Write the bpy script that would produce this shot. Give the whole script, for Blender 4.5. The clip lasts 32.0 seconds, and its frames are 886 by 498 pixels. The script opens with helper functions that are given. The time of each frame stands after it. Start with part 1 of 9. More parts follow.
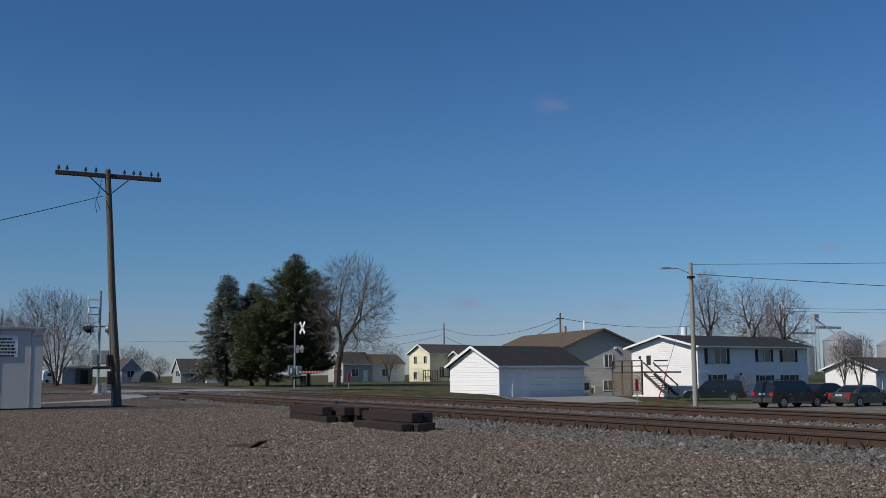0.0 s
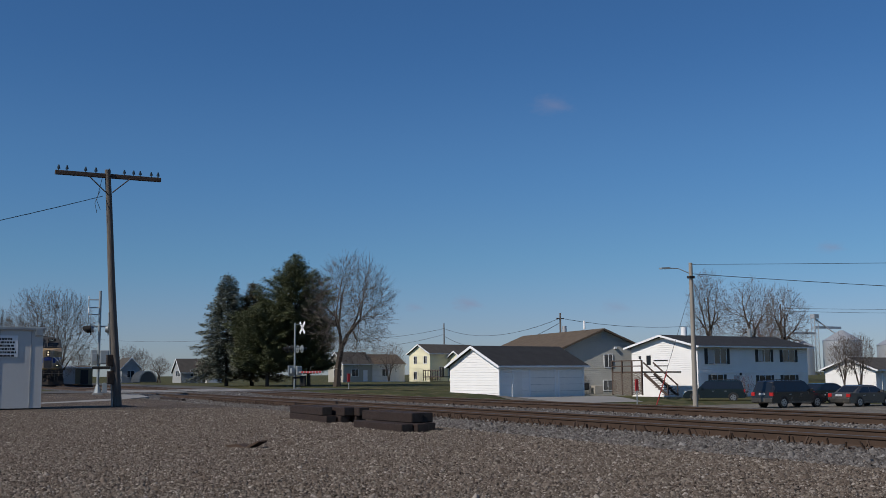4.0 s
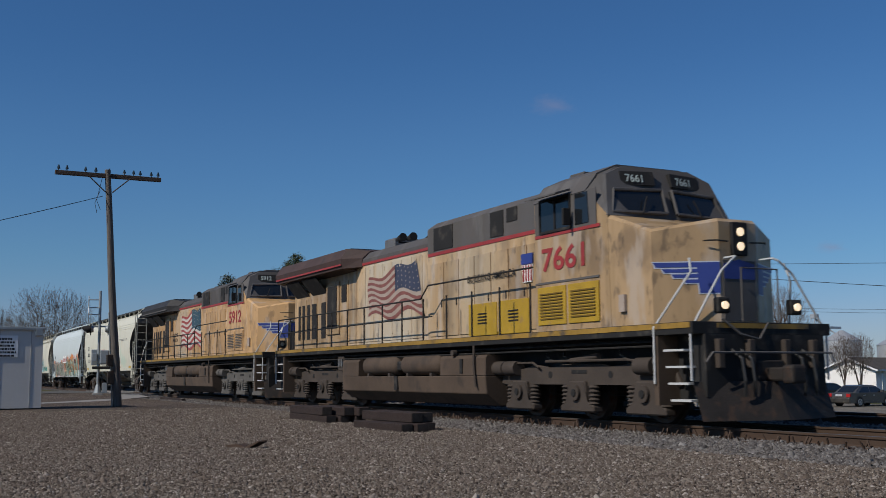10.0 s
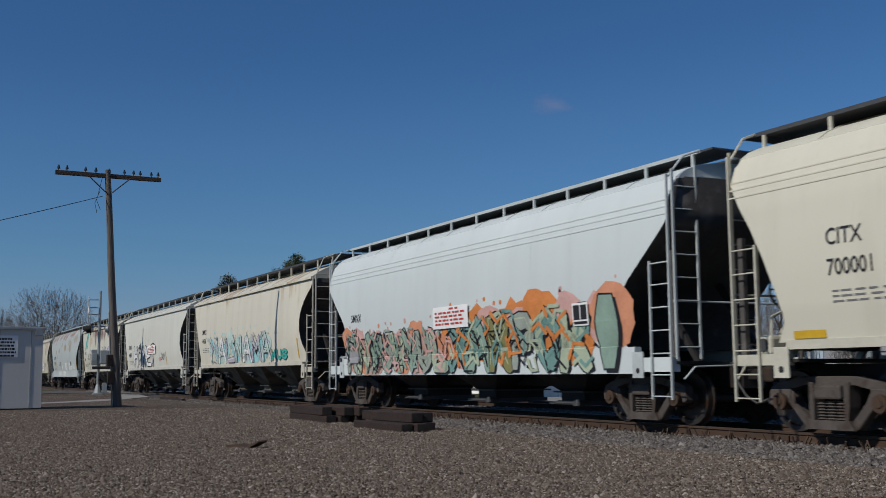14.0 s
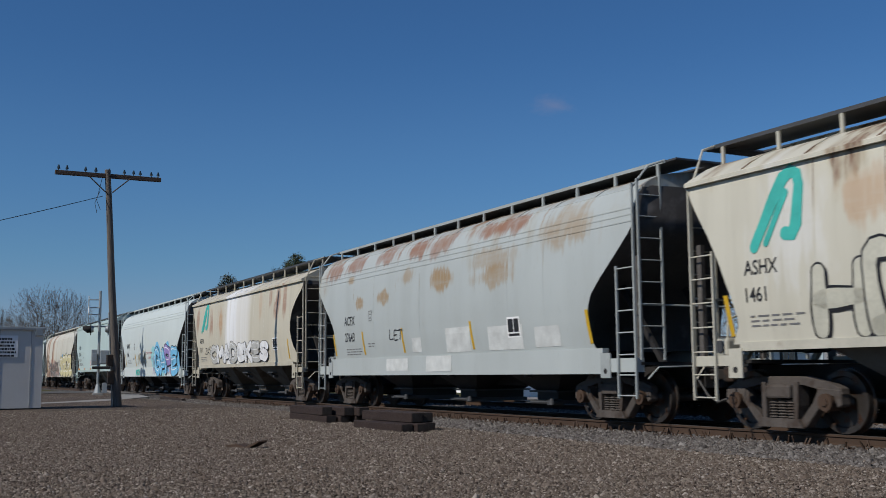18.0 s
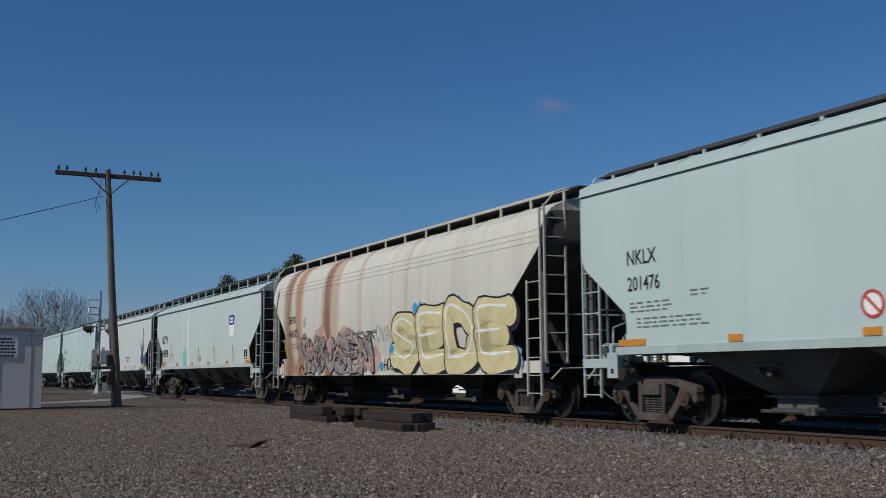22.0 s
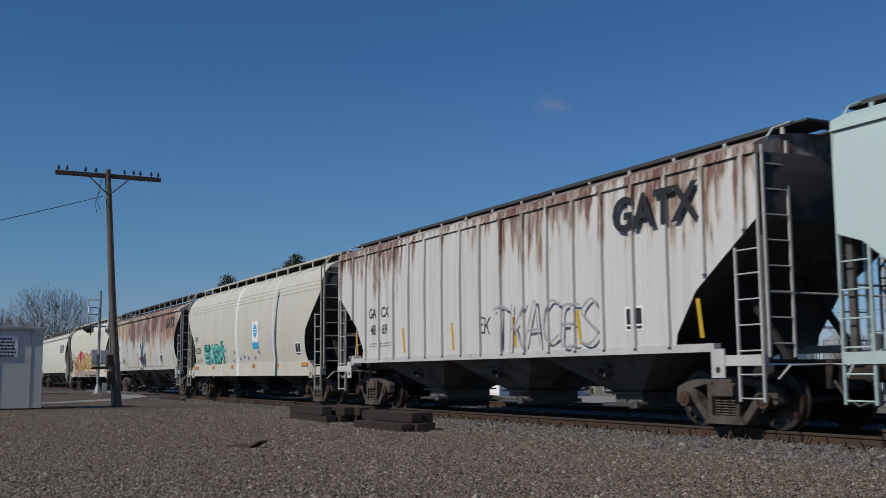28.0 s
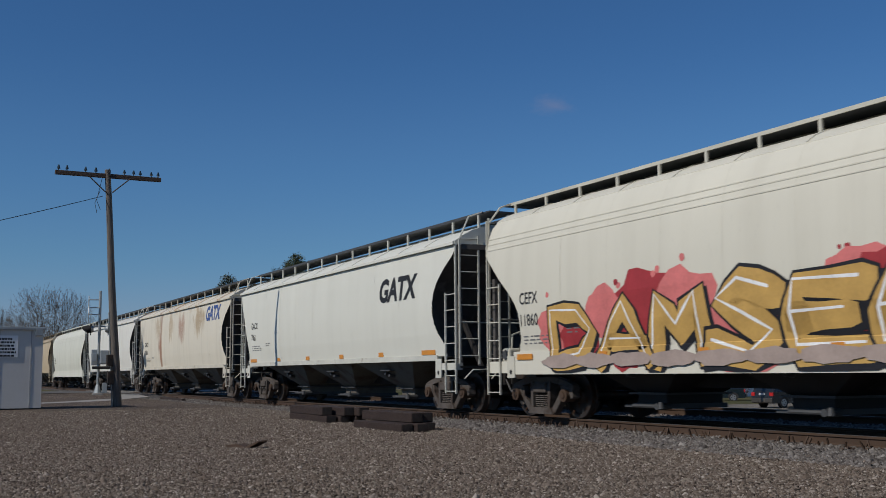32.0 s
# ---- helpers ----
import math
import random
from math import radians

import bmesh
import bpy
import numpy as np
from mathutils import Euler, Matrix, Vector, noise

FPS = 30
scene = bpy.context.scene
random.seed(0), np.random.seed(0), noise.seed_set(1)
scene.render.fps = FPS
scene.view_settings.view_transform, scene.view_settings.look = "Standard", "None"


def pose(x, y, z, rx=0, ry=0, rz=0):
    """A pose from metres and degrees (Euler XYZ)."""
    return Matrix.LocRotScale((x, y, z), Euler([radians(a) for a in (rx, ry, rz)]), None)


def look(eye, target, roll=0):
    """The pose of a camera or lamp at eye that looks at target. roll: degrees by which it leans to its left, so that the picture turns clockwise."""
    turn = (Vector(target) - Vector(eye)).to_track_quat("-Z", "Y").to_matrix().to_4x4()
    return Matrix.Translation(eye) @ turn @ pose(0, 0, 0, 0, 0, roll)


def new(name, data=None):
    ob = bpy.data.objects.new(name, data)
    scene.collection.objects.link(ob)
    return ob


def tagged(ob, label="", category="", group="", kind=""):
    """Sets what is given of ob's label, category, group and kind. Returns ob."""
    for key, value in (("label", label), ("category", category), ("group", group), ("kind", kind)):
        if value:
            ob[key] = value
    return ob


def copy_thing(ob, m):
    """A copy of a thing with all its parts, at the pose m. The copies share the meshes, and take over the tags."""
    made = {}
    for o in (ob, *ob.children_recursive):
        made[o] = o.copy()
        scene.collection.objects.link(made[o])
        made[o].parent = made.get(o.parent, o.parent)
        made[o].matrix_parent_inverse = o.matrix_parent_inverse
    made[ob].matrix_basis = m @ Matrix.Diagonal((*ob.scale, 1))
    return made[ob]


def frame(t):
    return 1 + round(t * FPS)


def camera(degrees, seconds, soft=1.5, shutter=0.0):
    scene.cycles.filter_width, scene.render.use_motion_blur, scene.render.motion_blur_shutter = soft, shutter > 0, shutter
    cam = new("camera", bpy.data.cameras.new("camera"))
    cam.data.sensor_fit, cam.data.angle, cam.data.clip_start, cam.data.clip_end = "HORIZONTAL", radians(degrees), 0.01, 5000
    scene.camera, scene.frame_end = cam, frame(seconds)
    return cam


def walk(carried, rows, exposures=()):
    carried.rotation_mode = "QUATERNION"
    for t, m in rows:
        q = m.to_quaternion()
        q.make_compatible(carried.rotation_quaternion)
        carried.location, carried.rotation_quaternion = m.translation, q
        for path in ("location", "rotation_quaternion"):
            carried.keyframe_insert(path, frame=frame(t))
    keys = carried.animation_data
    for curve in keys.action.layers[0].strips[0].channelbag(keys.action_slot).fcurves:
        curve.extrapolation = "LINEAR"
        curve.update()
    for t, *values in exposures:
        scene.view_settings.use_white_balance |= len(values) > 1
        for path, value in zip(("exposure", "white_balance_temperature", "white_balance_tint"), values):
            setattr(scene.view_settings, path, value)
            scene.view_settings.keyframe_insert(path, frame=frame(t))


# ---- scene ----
cam = camera(45.94, 32.0, soft=0.65, shutter=0.1)
CAM_POSE = pose(0, 0, 1.14, 96.8197, 0.4, 62.7255)
walk(cam, [(0.0, CAM_POSE), (32.0, CAM_POSE)], exposures=[(0.0, -0.03), (9.5, -0.03), (10.0, -0.05), (11.0, 0.12), (11.9, 0.33), (12.5, 0.27), (13.0, 0.04), (14.0, -0.2), (17.0, -0.12), (19.0, -0.03), (20.0, -0.18), (21.0, -0.2), (22.0, -0.2), (24.0, -0.2), (28.0, -0.13), (30.0, -0.1), (31.0, -0.05), (32.0, -0.14)])

# ---- light ----
SUN_DIR = Vector((-0.13, 1.0, -0.84)).normalized()      # the way the sunlight travels
world = bpy.data.worlds.new("world")
scene.world = world
world.use_nodes = True
wn = world.node_tree.nodes
sky = wn.new("ShaderNodeTexSky")
sky.sky_type = "NISHITA"
sky.sun_disc = False
sky.sun_elevation = math.asin(-SUN_DIR.z)
sky.sun_rotation = math.atan2(-SUN_DIR.x, -SUN_DIR.y)
sky.air_density, sky.dust_density, sky.ozone_density = 1.5, 2.0, 1.5
sky.altitude = 3000
up = wn.new("ShaderNodeTexCoord")
rise = wn.new("ShaderNodeSeparateXYZ")
haze = wn.new("ShaderNodeValToRGB")                      # clear winter air: pale towards the horizon, deep blue above
haze.color_ramp.interpolation = "EASE"
haze.color_ramp.elements[0].position, haze.color_ramp.elements[0].color = 0.03, (0.44, 0.568, 0.91, 1)
haze.color_ramp.elements[1].position, haze.color_ramp.elements[1].color = 0.6, (0.33, 0.59, 0.89, 1)
for z, c in ((0.12, (0.37, 0.605, 0.88, 1)), (0.2, (0.35, 0.612, 0.905, 1)), (0.31, (0.305, 0.58, 0.892, 1))):
    haze.color_ramp.elements.new(z).color = c
tint = wn.new("ShaderNodeMix")
tint.data_type, tint.blend_type = "RGBA", "MULTIPLY"
tint.inputs["Factor"].default_value = 1.0
wl = world.node_tree.links
wl.new(up.outputs["Generated"], rise.inputs[0])
wl.new(rise.outputs[2], haze.inputs[0])
wl.new(sky.outputs[0], tint.inputs["A"])
wl.new(haze.outputs[0], tint.inputs["B"])
air = tint.outputs["Result"]
for place, wide, thick in (((-0.807, 0.534, 0.250), 0.024, 0.30), ((-0.876, 0.479, 0.066), 0.018, 0.45), ((-0.899, 0.434, 0.063), 0.011, 0.30), ((-0.668, 0.736, 0.110), 0.014, 0.35), ((-0.800, 0.596, 0.061), 0.018, 0.25)):
    off = wn.new("ShaderNodeVectorMath")                 # a few small flat puffs of cloud
    off.operation = "SUBTRACT"
    off.inputs[1].default_value = place
    flat = wn.new("ShaderNodeVectorMath")
    flat.operation = "MULTIPLY"
    flat.inputs[1].default_value = (1 / wide, 1 / wide, 2.3 / wide)
    size = wn.new("ShaderNodeVectorMath")
    size.operation = "LENGTH"
    rough = wn.new("ShaderNodeTexNoise")
    rough.inputs["Scale"].default_value, rough.inputs["Detail"].default_value = 1.3, 5
    torn = wn.new("ShaderNodeMath")
    torn.operation = "MULTIPLY_ADD"
    torn.inputs[1].default_value = 1.6
    veil = wn.new("ShaderNodeMapRange")
    veil.interpolation_type = "SMOOTHSTEP"
    veil.inputs["From Min"].default_value, veil.inputs["From Max"].default_value = 0.7, 1.9
    veil.inputs["To Min"].default_value, veil.inputs["To Max"].default_value = thick, 0.0
    puff = wn.new("ShaderNodeMix")
    puff.data_type = "RGBA"
    puff.inputs["B"].default_value = (2.9, 2.9, 4.2, 1)
    wl.new(up.outputs["Generated"], off.inputs[0])
    wl.new(off.outputs[0], flat.inputs[0])
    wl.new(flat.outputs[0], size.inputs[0])
    wl.new(flat.outputs[0], rough.inputs["Vector"])
    wl.new(rough.outputs[0], torn.inputs[0])
    wl.new(size.outputs["Value"], torn.inputs[2])
    wl.new(torn.outputs[0], veil.inputs["Value"])
    wl.new(veil.outputs["Result"], puff.inputs["Factor"])
    wl.new(air, puff.inputs["A"])
    air = puff.outputs["Result"]
wl.new(air, wn["Background"].inputs[0])
wn["Background"].inputs[1].default_value = 0.0844
sun = new("sun", bpy.data.lights.new("sun", "SUN"))
sun.data.energy, sun.data.angle, sun.data.color = 3.7, radians(0.5), (1.0, 0.94, 0.86)
sun.matrix_world = look((0, 0, 60), Vector((0, 0, 60)) + SUN_DIR)


# ---- materials ----
def nodes_of(m):
    m.use_nodes = True
    nt = m.node_tree
    return nt, nt.nodes, nt.links, nt.nodes["Principled BSDF"]


def mat(name, color, rough=0.6, metal=0.0, vary=0.12, scale=3.0, fine=40.0, bump=0.0, stretch=(1, 1, 1), spec=0.4, other=None, amount=0.0, emit=None):
    """Painted or plain surface: colour varied at two scales, a second colour in patches, fine relief."""
    m = bpy.data.materials.new(name)
    nt, n, l, p = nodes_of(m)
    p.inputs["Roughness"].default_value, p.inputs["Metallic"].default_value = rough, metal
    p.inputs["Specular IOR Level"].default_value = spec
    co = n.new("ShaderNodeTexCoord")
    mp = n.new("ShaderNodeMapping")
    mp.inputs["Scale"].default_value = stretch
    l.new(co.outputs["Object"], mp.inputs[0])
    big, small = n.new("ShaderNodeTexNoise"), n.new("ShaderNodeTexNoise")
    big.inputs["Scale"].default_value, small.inputs["Scale"].default_value = scale, fine
    big.inputs["Detail"].default_value = small.inputs["Detail"].default_value = 4
    for t in (big, small):
        l.new(mp.outputs[0], t.inputs["Vector"])
    dark = tuple(c * (1 - vary * 1.6) for c in color)
    light = tuple(min(1, c * (1 + vary)) for c in color)
    ramp = n.new("ShaderNodeMix")
    ramp.data_type = "RGBA"
    ramp.inputs["A"].default_value, ramp.inputs["B"].default_value = (*dark, 1), (*light, 1)
    mixf = n.new("ShaderNodeMath")
    mixf.operation = "MULTIPLY_ADD"
    mixf.inputs[1].default_value = 0.45
    l.new(small.outputs[0], mixf.inputs[0])
    half = n.new("ShaderNodeMath")
    half.operation = "MULTIPLY_ADD"
    half.inputs[1].default_value, half.inputs[2].default_value = 1.1, -0.27
    l.new(big.outputs[0], half.inputs[0])
    l.new(half.outputs[0], mixf.inputs[2])
    l.new(mixf.outputs[0], ramp.inputs["Factor"])
    out = ramp.outputs["Result"]
    if other:
        patch = n.new("ShaderNodeTexNoise")
        patch.inputs["Scale"].default_value, patch.inputs["Detail"].default_value = scale * 1.7, 6
        l.new(mp.outputs[0], patch.inputs["Vector"])
        cut = n.new("ShaderNodeMapRange")
        cut.inputs["From Min"].default_value, cut.inputs["From Max"].default_value = 0.72 - 0.4 * amount, 0.86 - 0.4 * amount
        l.new(patch.outputs[0], cut.inputs[0])
        mix2 = n.new("ShaderNodeMix")
        mix2.data_type = "RGBA"
        mix2.inputs["B"].default_value = (*other, 1)
        l.new(cut.outputs[0], mix2.inputs["Factor"])
        l.new(out, mix2.inputs["A"])
        out = mix2.outputs["Result"]
    l.new(out, p.inputs["Base Color"])
    if bump:
        b = n.new("ShaderNodeBump")
        b.inputs["Strength"].default_value, b.inputs["Distance"].default_value = bump, 0.02
        l.new(small.outputs[0], b.inputs["Height"])
        l.new(b.outputs[0], p.inputs["Normal"])
    if emit:
        p.inputs["Emission Color"].default_value, p.inputs["Emission Strength"].default_value = (*emit[:3], 1), emit[3]
    return m


MATS = {}


def M(name, *a, **k):
    """The material of that name, made once."""
    if name not in MATS:
        MATS[name] = mat(name, *a, **k)
    return MATS[name]


# ---- mesh building ----
def part(name, bm, material, parent=None, label="", smooth=False, m=None):
    """One mesh object made from a bmesh, under a thing or a part."""
    bmesh.ops.recalc_face_normals(bm, faces=bm.faces)
    me = bpy.data.meshes.new(name)
    bm.to_mesh(me)
    bm.free()
    me.materials.append(material)
    if smooth:
        me.polygons.foreach_set("use_smooth", [True] * len(me.polygons))
        me.set_sharp_from_angle(angle=radians(38))
    ob = new(name, me)
    ob.parent = parent
    if m is not None:
        ob.matrix_basis = m
    if label:
        tagged(ob, label=label)
    return ob


def again(ob, parent, m, name=""):
    """Another object on the same mesh."""
    o = new(name or ob.name.split(".")[0], ob.data)
    o.parent = parent
    o.matrix_basis = m
    if "label" in ob:
        o["label"] = ob["label"]
    return o


def box(x0, x1, y0, y1, z0, z1, bm=None, bevel=0.0):
    bm = bm or bmesh.new()
    start = set(bm.edges)
    v = [bm.verts.new((x, y, z)) for z in (z0, z1) for y in (y0, y1) for x in (x0, x1)]
    for f in ((0, 1, 3, 2), (4, 6, 7, 5), (0, 4, 5, 1), (2, 3, 7, 6), (0, 2, 6, 4), (1, 5, 7, 3)):
        bm.faces.new([v[i] for i in f])
    if bevel:
        bmesh.ops.bevel(bm, geom=[e for e in bm.edges if e not in start], offset=bevel, segments=2, affect="EDGES", profile=0.5)
    return bm


def prism(points, axis, a, b, bm=None, bevel=0.0):
    """A flat outline drawn out along an axis: the points are (x, z) for axis y, (y, z) for x, (x, y) for z."""
    bm = bm or bmesh.new()
    start = set(bm.edges)

    def at(p, c):
        return {"y": (p[0], c, p[1]), "x": (c, p[0], p[1]), "z": (p[0], p[1], c)}[axis]

    lo, hi = [bm.verts.new(at(p, a)) for p in points], [bm.verts.new(at(p, b)) for p in points]
    bm.faces.new(lo)
    bm.faces.new(hi[::-1])
    for i in range(len(points)):
        j = (i + 1) % len(points)
        bm.faces.new((lo[i], hi[i], hi[j], lo[j]))
    if bevel:
        bmesh.ops.bevel(bm, geom=[e for e in bm.edges if e not in start], offset=bevel, segments=1, affect="EDGES")
    return bm


def rod(p, q, r, seg=8, bm=None, r2=None):
    """A round bar from p to q, with closed ends."""
    bm = bm or bmesh.new()
    p, q = Vector(p), Vector(q)
    d = (q - p).normalized()
    u = d.orthogonal().normalized()
    w = d.cross(u)
    rings = []
    for c, rr in ((p, r), (q, r if r2 is None else r2)):
        rings.append([bm.verts.new(c + rr * (math.cos(a) * u + math.sin(a) * w)) for a in (2 * math.pi * i / seg for i in range(seg))])
    for i in range(seg):
        j = (i + 1) % seg
        bm.faces.new((rings[0][i], rings[0][j], rings[1][j], rings[1][i]))
    bm.faces.new(rings[0][::-1])
    bm.faces.new(rings[1])
    return bm


def bent(points, r, seg=6, bm=None):
    """A bar bent along a line of points, as one skin."""
    bm = bm or bmesh.new()
    pts = [Vector(p) for p in points]
    u = (pts[1] - pts[0]).normalized().orthogonal().normalized()
    rings = []
    for i, c in enumerate(pts):
        a, b = pts[max(0, i - 1)], pts[min(len(pts) - 1, i + 1)]
        d = (b - a).normalized()
        u = (u - d * u.dot(d)).normalized()
        w = d.cross(u)
        rings.append([c + r * (math.cos(t) * u + math.sin(t) * w) for t in (2 * math.pi * k / seg for k in range(seg))])
    return loft(rings, bm)


def loft(rings, bm=None, close=True, caps=True):
    """A skin over rings with the same number of points."""
    bm = bm or bmesh.new()
    vs = [[bm.verts.new(p) for p in r] for r in rings]
    n = len(rings[0])
    for a, b in zip(vs, vs[1:]):
        for i in range(n if close else n - 1):
            j = (i + 1) % n
            bm.faces.new((a[i], a[j], b[j], b[i]))
    if caps:
        bm.faces.new(vs[0][::-1])
        bm.faces.new(vs[-1])
    return bm


def empty(name, m, label, category, group="", kind=""):
    ob = new(name)
    ob.empty_display_size = 0.3
    ob.matrix_basis = m
    return tagged(ob, label, category, group, kind)


def lerp(a, b, t):
    return a + (b - a) * t


def smooth_step(a, b, x):
    t = min(1.0, max(0.0, (x - a) / (b - a)))
    return t * t * (3 - 2 * t)


# ---- the lie of the land ----
RAIL, NEAR_Y, FAR_Y = 0.25, 12.65, 17.8


def land(x, y):
    """Height of the ground."""
    lot = 0.10 + 0.10 * smooth_step(10, 31, -x)
    z = lerp(lot, 0.065, smooth_step(8.3, 11.0, y))
    z -= 0.5 * smooth_step(19.9, 25.5, y)
    z -= 0.85 * smooth_step(25, 46, y) * max(smooth_step(-68, -61, x), smooth_step(50, 58, y) * smooth_step(-100, -90, x))
    z += 0.35 * smooth_step(-84, -120, x) * smooth_step(20, 30, y)
    z -= 0.27 * smooth_step(27, 38, y) * smooth_step(-100, -80, x) * (1 - smooth_step(-68, -61, x)) * (1 - smooth_step(50, 58, y))
    cross = smooth_step(-76, -68, x) * (1 - smooth_step(-58, -51, x))     # the road climbs to the rails
    far = smooth_step(-10, 4, y) * (1 - smooth_step(24, 44, y))
    return z + (0.20 - z) * cross * far
# ---- ground ----
def gravel_material(name, colors, size, rough=0.95, patch=None):
    """Loose stones: cells of several greys and browns, with relief."""
    m = bpy.data.materials.new(name)
    nt, n, l, p = nodes_of(m)
    p.inputs["Roughness"].default_value = rough
    p.inputs["Specular IOR Level"].default_value = 0.15
    co = n.new("ShaderNodeTexCoord")
    vo = n.new("ShaderNodeTexVoronoi")
    vo.inputs["Scale"].default_value = 1 / size
    vo2 = n.new("ShaderNodeTexVoronoi")
    vo2.inputs["Scale"].default_value = 2.6 / size
    for v in (vo, vo2):
        l.new(co.outputs["Object"], v.inputs["Vector"])
    ramp = n.new("ShaderNodeValToRGB")
    ramp.color_ramp.interpolation = "CONSTANT"
    while len(ramp.color_ramp.elements) < len(colors):
        ramp.color_ramp.elements.new(0.5)
    for i, c in enumerate(colors):
        ramp.color_ramp.elements[i].position = i / len(colors)
        ramp.color_ramp.elements[i].color = (*c, 1)
    sep = n.new("ShaderNodeSeparateColor")
    l.new(vo.outputs["Color"], sep.inputs[0])
    l.new(sep.outputs[0], ramp.inputs[0])
    big = n.new("ShaderNodeTexNoise")
    big.inputs["Scale"].default_value, big.inputs["Detail"].default_value = 0.35, 5
    l.new(co.outputs["Object"], big.inputs["Vector"])
    mix = n.new("ShaderNodeMix")
    mix.data_type, mix.blend_type = "RGBA", "MULTIPLY"
    mix.inputs["Factor"].default_value = 1.0
    tone = n.new("ShaderNodeMapRange")
    tone.inputs["From Min"].default_value, tone.inputs["From Max"].default_value = 0.3, 0.7
    tone.inputs["To Min"].default_value, tone.inputs["To Max"].default_value = 0.72, 1.18
    l.new(big.outputs[0], tone.inputs[0])
    l.new(ramp.outputs[0], mix.inputs["A"])
    l.new(tone.outputs[0], mix.inputs["B"])
    out = mix.outputs["Result"]
    if patch:
        pn = n.new("ShaderNodeTexNoise")
        pn.inputs["Scale"].default_value, pn.inputs["Detail"].default_value = 0.9, 6
        l.new(co.outputs["Object"], pn.inputs["Vector"])
        cut = n.new("ShaderNodeMapRange")
        cut.inputs["From Min"].default_value, cut.inputs["From Max"].default_value = 0.5, 0.66
        cut.inputs["To Max"].default_value = 0.7
        l.new(pn.outputs[0], cut.inputs[0])
        m2 = n.new("ShaderNodeMix")
        m2.data_type = "RGBA"
        m2.inputs["B"].default_value = (*patch, 1)
        l.new(cut.outputs[0], m2.inputs["Factor"])
        l.new(out, m2.inputs["A"])
        out = m2.outputs["Result"]
    l.new(out, p.inputs["Base Color"])
    b = n.new("ShaderNodeBump")
    b.inputs["Strength"].default_value, b.inputs["Distance"].default_value = 0.9, size * 0.5
    add = n.new("ShaderNodeMath")
    add.operation = "MULTIPLY_ADD"
    add.inputs[1].default_value = 0.4
    l.new(vo2.outputs["Distance"], add.inputs[0])
    l.new(vo.outputs["Distance"], add.inputs[2])
    inv = n.new("ShaderNodeMath")
    inv.operation = "SUBTRACT"
    inv.inputs[0].default_value = 1.0
    l.new(add.outputs[0], inv.inputs[1])
    l.new(inv.outputs[0], b.inputs["Height"])
    l.new(b.outputs[0], p.inputs["Normal"])
    return m


LOT = gravel_material("lot_gravel", [(0.074, 0.056, 0.043), (0.150, 0.117, 0.093), (0.038, 0.028, 0.022), (0.108, 0.083, 0.066), (0.22, 0.18, 0.145), (0.062, 0.047, 0.038)], 0.026, patch=(0.0935, 0.0715, 0.055))
BALLAST = gravel_material("track_ballast", [(0.0847, 0.077, 0.0735), (0.131, 0.123, 0.12), (0.0577, 0.05, 0.0482), (0.104, 0.0966, 0.0924), (0.162, 0.158, 0.154), (0.0735, 0.0636, 0.0577)], 0.06)
GRASS = mat("winter_grass", (0.0638, 0.066, 0.0263), 0.95, vary=0.3, scale=0.6, fine=14, bump=0.6, other=(0.12, 0.101, 0.0525), amount=0.55, spec=0.1)
ASPHALT = mat("grey_asphalt", (0.0992, 0.0961, 0.093), 0.9, vary=0.12, scale=0.5, fine=60, bump=0.3, spec=0.2)
DUSTY_LOT = gravel_material("dusty_lot", [(0.17, 0.15, 0.125), (0.22, 0.2, 0.17), (0.14, 0.125, 0.10), (0.19, 0.17, 0.14)], 0.05, patch=(0.13, 0.118, 0.10))
CONCRETE = mat("pale_concrete", (0.252, 0.24, 0.222), 0.85, vary=0.12, scale=0.8, fine=30, bump=0.15)


def spread(lo, hi, near, step, grow):
    """Coordinates from lo to hi that lie close together round near and open out with distance."""
    out = [near]
    s = step
    while out[-1] < hi:
        out.append(out[-1] + s)
        s = min(s * grow, 120)
    s = step
    while out[0] > lo:
        out.insert(0, out[0] - s)
        s = min(s * grow, 120)
    return out


def sheet(name, xs, ys, height, material, label, lift=0.0, keep=None):
    vs, idx = [], {}
    for j, y in enumerate(ys):
        for i, x in enumerate(xs):
            idx[i, j] = len(vs)
            vs.append((x, y, height(x, y) + lift))
    fs = [(idx[i, j], idx[i + 1, j], idx[i + 1, j + 1], idx[i, j + 1]) for j in range(len(ys) - 1) for i in range(len(xs) - 1)
          if keep is None or keep((xs[i] + xs[i + 1]) / 2, (ys[j] + ys[j + 1]) / 2)]
    me = bpy.data.meshes.new(name)
    me.from_pydata(vs, [], fs)
    me.polygons.foreach_set("use_smooth", [True] * len(me.polygons))
    me.materials.append(material)
    return tagged(new(name, me), label, name, kind="structure")


def far_land(x, y):
    return land(x, y)


